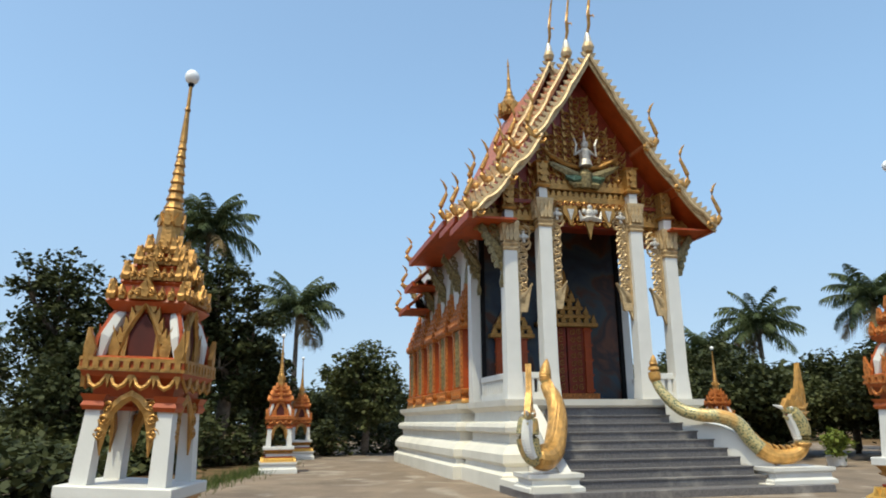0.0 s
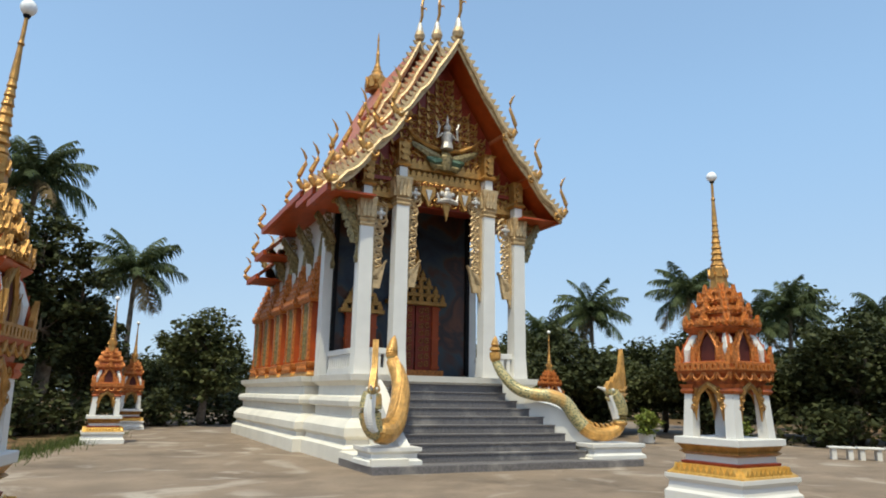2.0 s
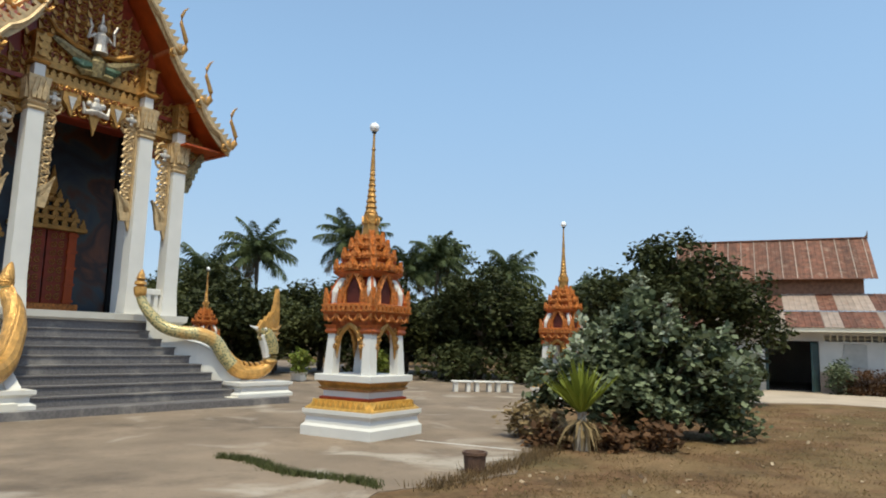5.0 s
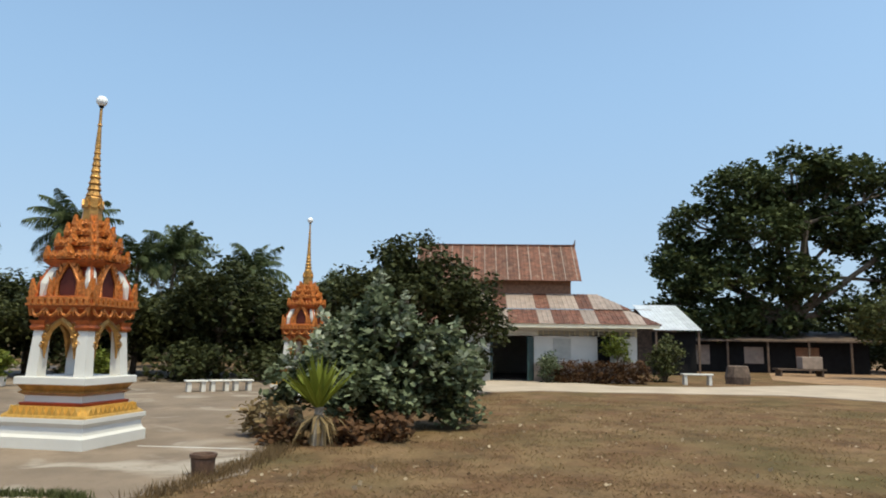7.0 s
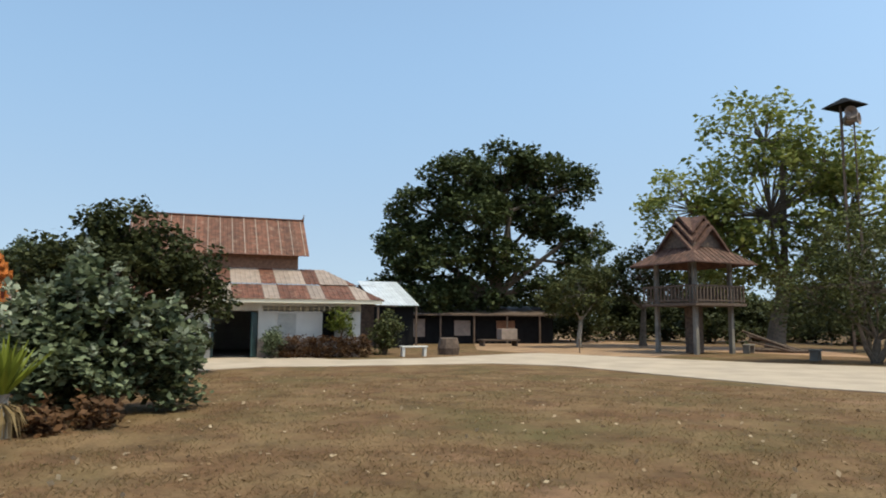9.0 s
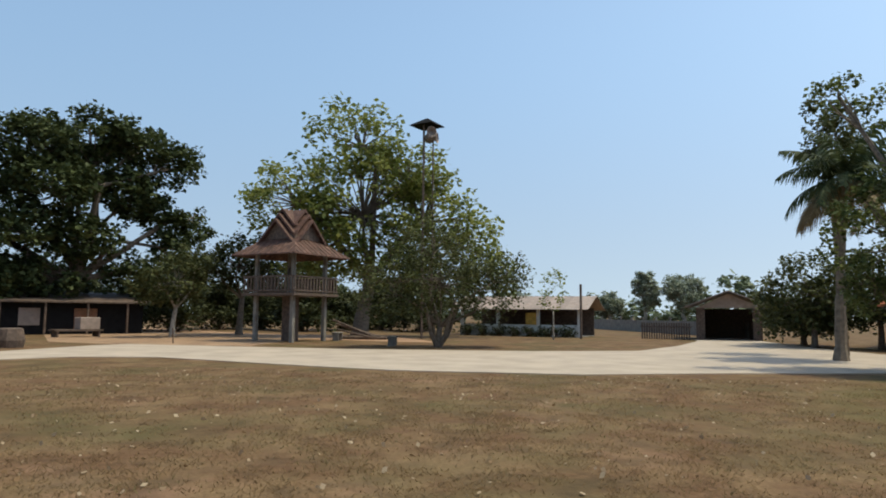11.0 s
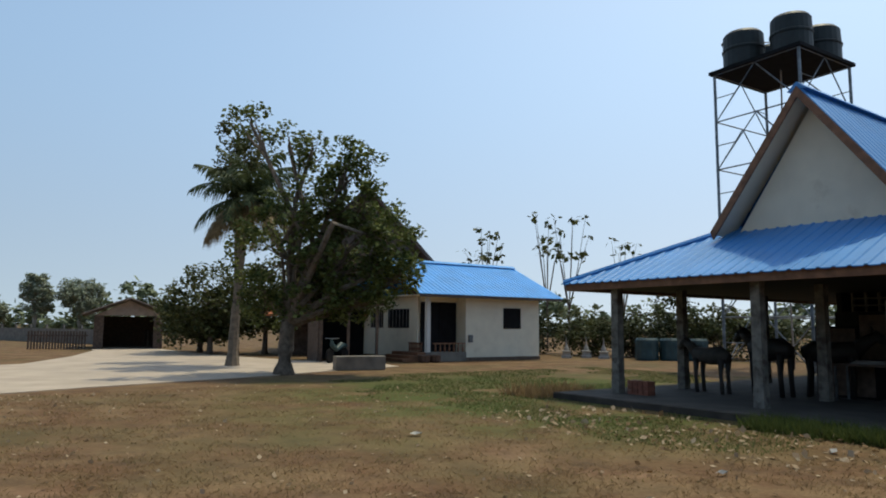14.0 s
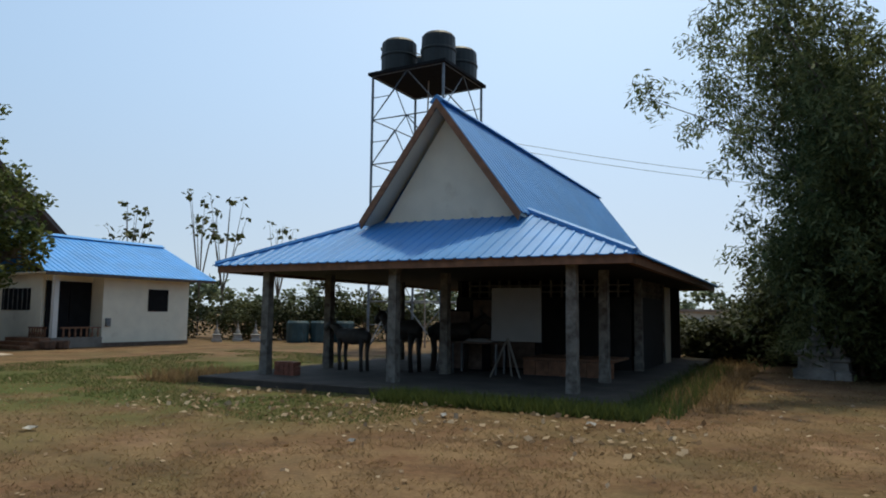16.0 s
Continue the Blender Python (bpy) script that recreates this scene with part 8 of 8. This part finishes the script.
part("sheet", Geo().box(-2.5, 2.5, -0.03, 0.03, 0.0, 1.7), PALE_SHEET, thing("tin_fence", pose(-18.6, -11.2, 0, 0, 0, 120), "weathered grey tin fence", "fence"))
bw = thing("back_wall", pose(-17.5, -26.0, 0, 0, 0, 138), "low dark brown wall behind the pavilion", "wall")
part("wall", Geo().box(-7, 7, 0, 0.16, 0, 0.95, bevel=0.02), CLAY, bw)
for i in range(6):
    part("pier", Geo().box(-7 + 2.7 * i, -6.75 + 2.7 * i, -0.06, 0.22, 0, 1.05, bevel=0.02), CLAY, bw)
low = thing("low_building", pose(-34, -36, 0, 0, 0, 130), "long low white wall of a distant building", "building")
part("wall", Geo().box(-6, 6, 0, 3, 0, 1.9), WHITE_BASE, low)
part("roof", Geo().box(-6.3, 6.3, -0.4, 3.4, 1.9, 2.05), PALE_SHEET, low)
for x, y in ((-1.5, -37.2), (-2.6, -38.0), (-3.4, -37.0)):
    stupa(pose(x, y, 0), 0.5)
blue_tank = Geo()
blue_tank.lathe([(0.55, 0), (0.58, 0.1), (0.58, 1.0), (0.5, 1.1)], 14)
for i in range(3):
    solid("blue_drum", blue_tank, TEAL, "faded blue drum on the grass", "drum", pose(-5.4 - 1.2 * i, -36.0, 0), "blue drums")

# ---- yard edge, west ----
tarp = thing("tarp_shelter", pose(-16.5, 28, 0, 0, 0, 20), "low shelter under a blue tarpaulin", "shelter")
part("roof", Geo().prism([(-2.5, 3.2), (0, 4.0), (2.8, 3.3), (2.8, 3.2), (0, 3.9), (-2.5, 3.1)], -2, 2), BLUE_TARP, tarp)
for x in (-2.3, 2.6):
    for y in (-1.8, 1.8):
        part("post", Geo().box(x - 0.05, x + 0.05, y - 0.05, y + 0.05, 0, 3.15), WOOD_DARK, tarp)
lw = thing("yard_wall", pose(-14, 25.5, 0, 0, 0, 8), "low old grey wall along the yard", "wall")
part("wall", Geo().box(-8, 11, 0, 0.2, 0, 0.7, bevel=0.02), CONCRETE_GREY, lw)
g = Geo()
g.lathe([(0.105, 0), (0.12, 0.03), (0.135, 0.19), (0.15, 0.2), (0.15, 0.235), (0.125, 0.235), (0.11, 0.2)], 14)
solid("clay_pot", g, CLAY, "small brown clay pot at the edge of the concrete", "pot", pose(7.1, 4.98, 0.012))
g = Geo()
for i, (za, zb) in enumerate(((9.6, 8.4), (9.3, 8.0))):
    pts = []
    for k in range(13):
        f = k / 12
        pts.append((-11.5 - 24 * f, -28.0 + 4 * f, za + (zb - za) * f - 1.6 * f * (1 - f)))
    g.tube(pts, 0.012, 4)
solid("power_cable", g, STEEL, "pair of thin sagging overhead cables", "cable")

# ---- grass, weeds and litter ----
def blades(name, pts, h, w, material, rng, label, slant=0.45):
    """Upright single blades at the given points, one mesh."""
    n = len(pts)
    a = rng.uniform(0, 6.283, n)
    hh = h * rng.uniform(0.5, 1.3, n)
    lean = rng.normal(0, slant, (n, 2)) * hh[:, None]
    d = np.stack([np.cos(a), np.sin(a)], 1) * w
    z = np.zeros(n)
    v = np.stack([np.column_stack([pts - d, z]), np.column_stack([pts + d, z]), np.column_stack([pts + lean, hh])], 1).reshape(-1, 3)
    me = bpy.data.meshes.new(name)
    me.vertices.add(3 * n)
    me.vertices.foreach_set("co", v.ravel())
    me.loops.add(3 * n)
    me.loops.foreach_set("vertex_index", np.arange(3 * n))
    me.polygons.add(n)
    me.polygons.foreach_set("loop_start", np.arange(0, 3 * n, 3))
    me.materials.append(material)
    me.update()
    me.validate()
    ob = new(name, me)
    return tagged(ob, label, "grass", kind="stuff")


def patchy(x0, x1, y0, y1, n, rng, scale, cut, keep):
    p = np.column_stack([rng.uniform(x0, x1, n), rng.uniform(y0, y1, n)])
    ok = [keep(x, y) and noise.noise((x * scale, y * scale, 3.0)) > cut for x, y in p]
    return p[np.array(ok)]


PX = PM.inverted()


def on_lawn(x, y):
    """Lawn only: not the yard, the lane, the pavilion floor or underfoot."""
    if x * x + y * y < 1.4:
        return False
    edge = 2.6 + (x - 0.8) * 0.5 if x < 5.5 else 4.4 + (x - 6.0) * 0.45
    if y > edge - 0.15:
        return False
    if x > 5 and x * 0.72 - y * 0.69 > 17.9:
        return False
    q = PX @ Vector((x, y, 0))
    return not (-1.0 < q.x < 8.6 and -1.2 < q.y < 12)


rng = np.random.default_rng(201)
for scale, cut, n, h, leafy, text in ((2.4, 0.12, 80000, 0.03, GRASS, "tufts of straw-coloured lawn grass"), (1.1, 0.18, 40000, 0.03, GRASS_OLIVE, "tufts of faded green lawn grass")):
    blades("grass_tufts", patchy(-13, 17, -15, 5, n, rng, scale, cut, on_lawn), h, 0.008, leafy, rng, text, 1.3)
blades("dry_grass", patchy(-16, 22, -17, 6, 130000, rng, 0.9, -0.1, on_lawn), 0.03, 0.007, GRASS, rng, "short dry lawn grass", 1.2)
blades("dry_grass", patchy(-7, 9, -8, 4, 80000, rng, 1.6, -0.1, on_lawn), 0.03, 0.005, GRASS, rng, "short dry lawn grass near the path", 1.2)


def near_pavilion(x, y):
    q = PX @ Vector((x, y, 0))
    return on_lawn(x, y) and -9 < q.x < 5.5 and -4.2 + noise.noise((x * 0.5, y * 0.5, 0)) * 1.5 < q.y < 9 and not (q.x > 3.5 and q.y > -2.2 + 0.5 * noise.noise((x, y, 1)) and q.y < -3)


blades("green_grass", patchy(-8, 9, -30, -7, 110000, rng, 0.45, -0.1, near_pavilion), 0.05, 0.008, GRASS_GREEN, rng, "patch of green grass by the pavilion", 0.9)


def slab_edge(n, x0, x1, y0, y1):
    p = np.column_stack([rng.uniform(x0, x1, n), rng.uniform(y0, y1, n)])
    return np.array([tuple((PM @ Vector((a, b, 0)))[:2]) for a, b in p])


blades("weeds", slab_edge(5000, 4.0, 8.6, -1.9, -1.12), 0.22, 0.012, GRASS_GREEN, rng, "tall green weeds along the slab")
blades("weeds", slab_edge(900, -2.2, -0.9, -1.6, 0.5), 0.28, 0.012, GRASS, rng, "dry tuft at the slab corner")
blades("weeds", slab_edge(2400, 8.12, 9.0, -1.3, 9), 0.26, 0.012, GRASS_GREEN, rng, "green weeds along the side of the slab")
blades("weeds", slab_edge(1500, 8.4, 9.6, -0.5, 11), 0.28, 0.010, GRASS, rng, "dry weeds along the side of the slab")
strip = [(5.47 + 0.13 * f + 0.09 * math.sin(9 * f) + rng.normal(0, 0.05), 7.75 - 2.6 * f + rng.normal(0, 0.05)) for f in rng.uniform(0, 1, 2600)]
west = [(-2.4 - (18.3 - y) * 0.19 + rng.normal(0, 0.3), y) for y in rng.uniform(9, 27, 3000)]
blades("weeds", np.array(west), 0.22, 0.012, GRASS_GREEN, rng, "weeds along the edge of the yard")
ob = blades("grass_strip", np.array(strip), 0.07, 0.007, LEAF_MID, rng, "grass growing along a concrete joint")
ob.location.z = 0.012
strip = [(6.0 + 4.2 * f + rng.normal(0, 0.12), 4.95 + 0.9 * f * f + rng.normal(0, 0.1) - 0.2) for f in rng.uniform(0, 1, 2500)]
blades("grass_strip", np.array(strip), 0.10, 0.007, GRASS, rng, "grass fringe along the yard edge")
pts = patchy(-15, 20, -18, 5, 5200, rng, 0.7, -0.2, on_lawn)
lit = new("leaf_litter", leaf_mesh("leaf_litter", np.column_stack([pts, np.full(len(pts), 0.015)]), 1, 0.02, 0.07, DRY, rng, 0.0))
tagged(lit, "scattered dry fallen leaves on the lawn", "leaf litter", kind="stuff")
pts = slab_edge(560, 0.5, 9.5, -4.6, -1.6)
lit = new("leaf_litter", leaf_mesh("leaf_litter", np.column_stack([pts, np.full(len(pts), 0.02)]), 1, 0.02, 0.11, DRY, rng, 0.0))
tagged(lit, "large dry fallen leaves before the pavilion", "leaf litter", kind="stuff")
for i, (x, y, a, s) in enumerate(((2.38, -10.1, 20, 0.10), (-3.0, -9.6, 70, 0.08), (-4.6, -8.2, 120, 0.07), (-1.2, -8.0, 10, 0.06))):
    g = Geo()
    g.add([(-s, -s * 0.5, 0.01), (0, -s * 0.6, 0.05), (s, -s * 0.4, 0.015), (s * 0.9, s * 0.5, 0.04), (0, s * 0.55, 0.02), (-s, s * 0.4, 0.05), (0, 0, 0.06)], [(0, 1, 6), (1, 2, 6), (2, 3, 6), (3, 4, 6), (4, 5, 6), (5, 0, 6)])
    solid("paper_scrap", g, BOARD, "crumpled pale paper scrap on the grass", "litter", pose(x, y, 0.01, 0, 0, a), "scraps of litter")
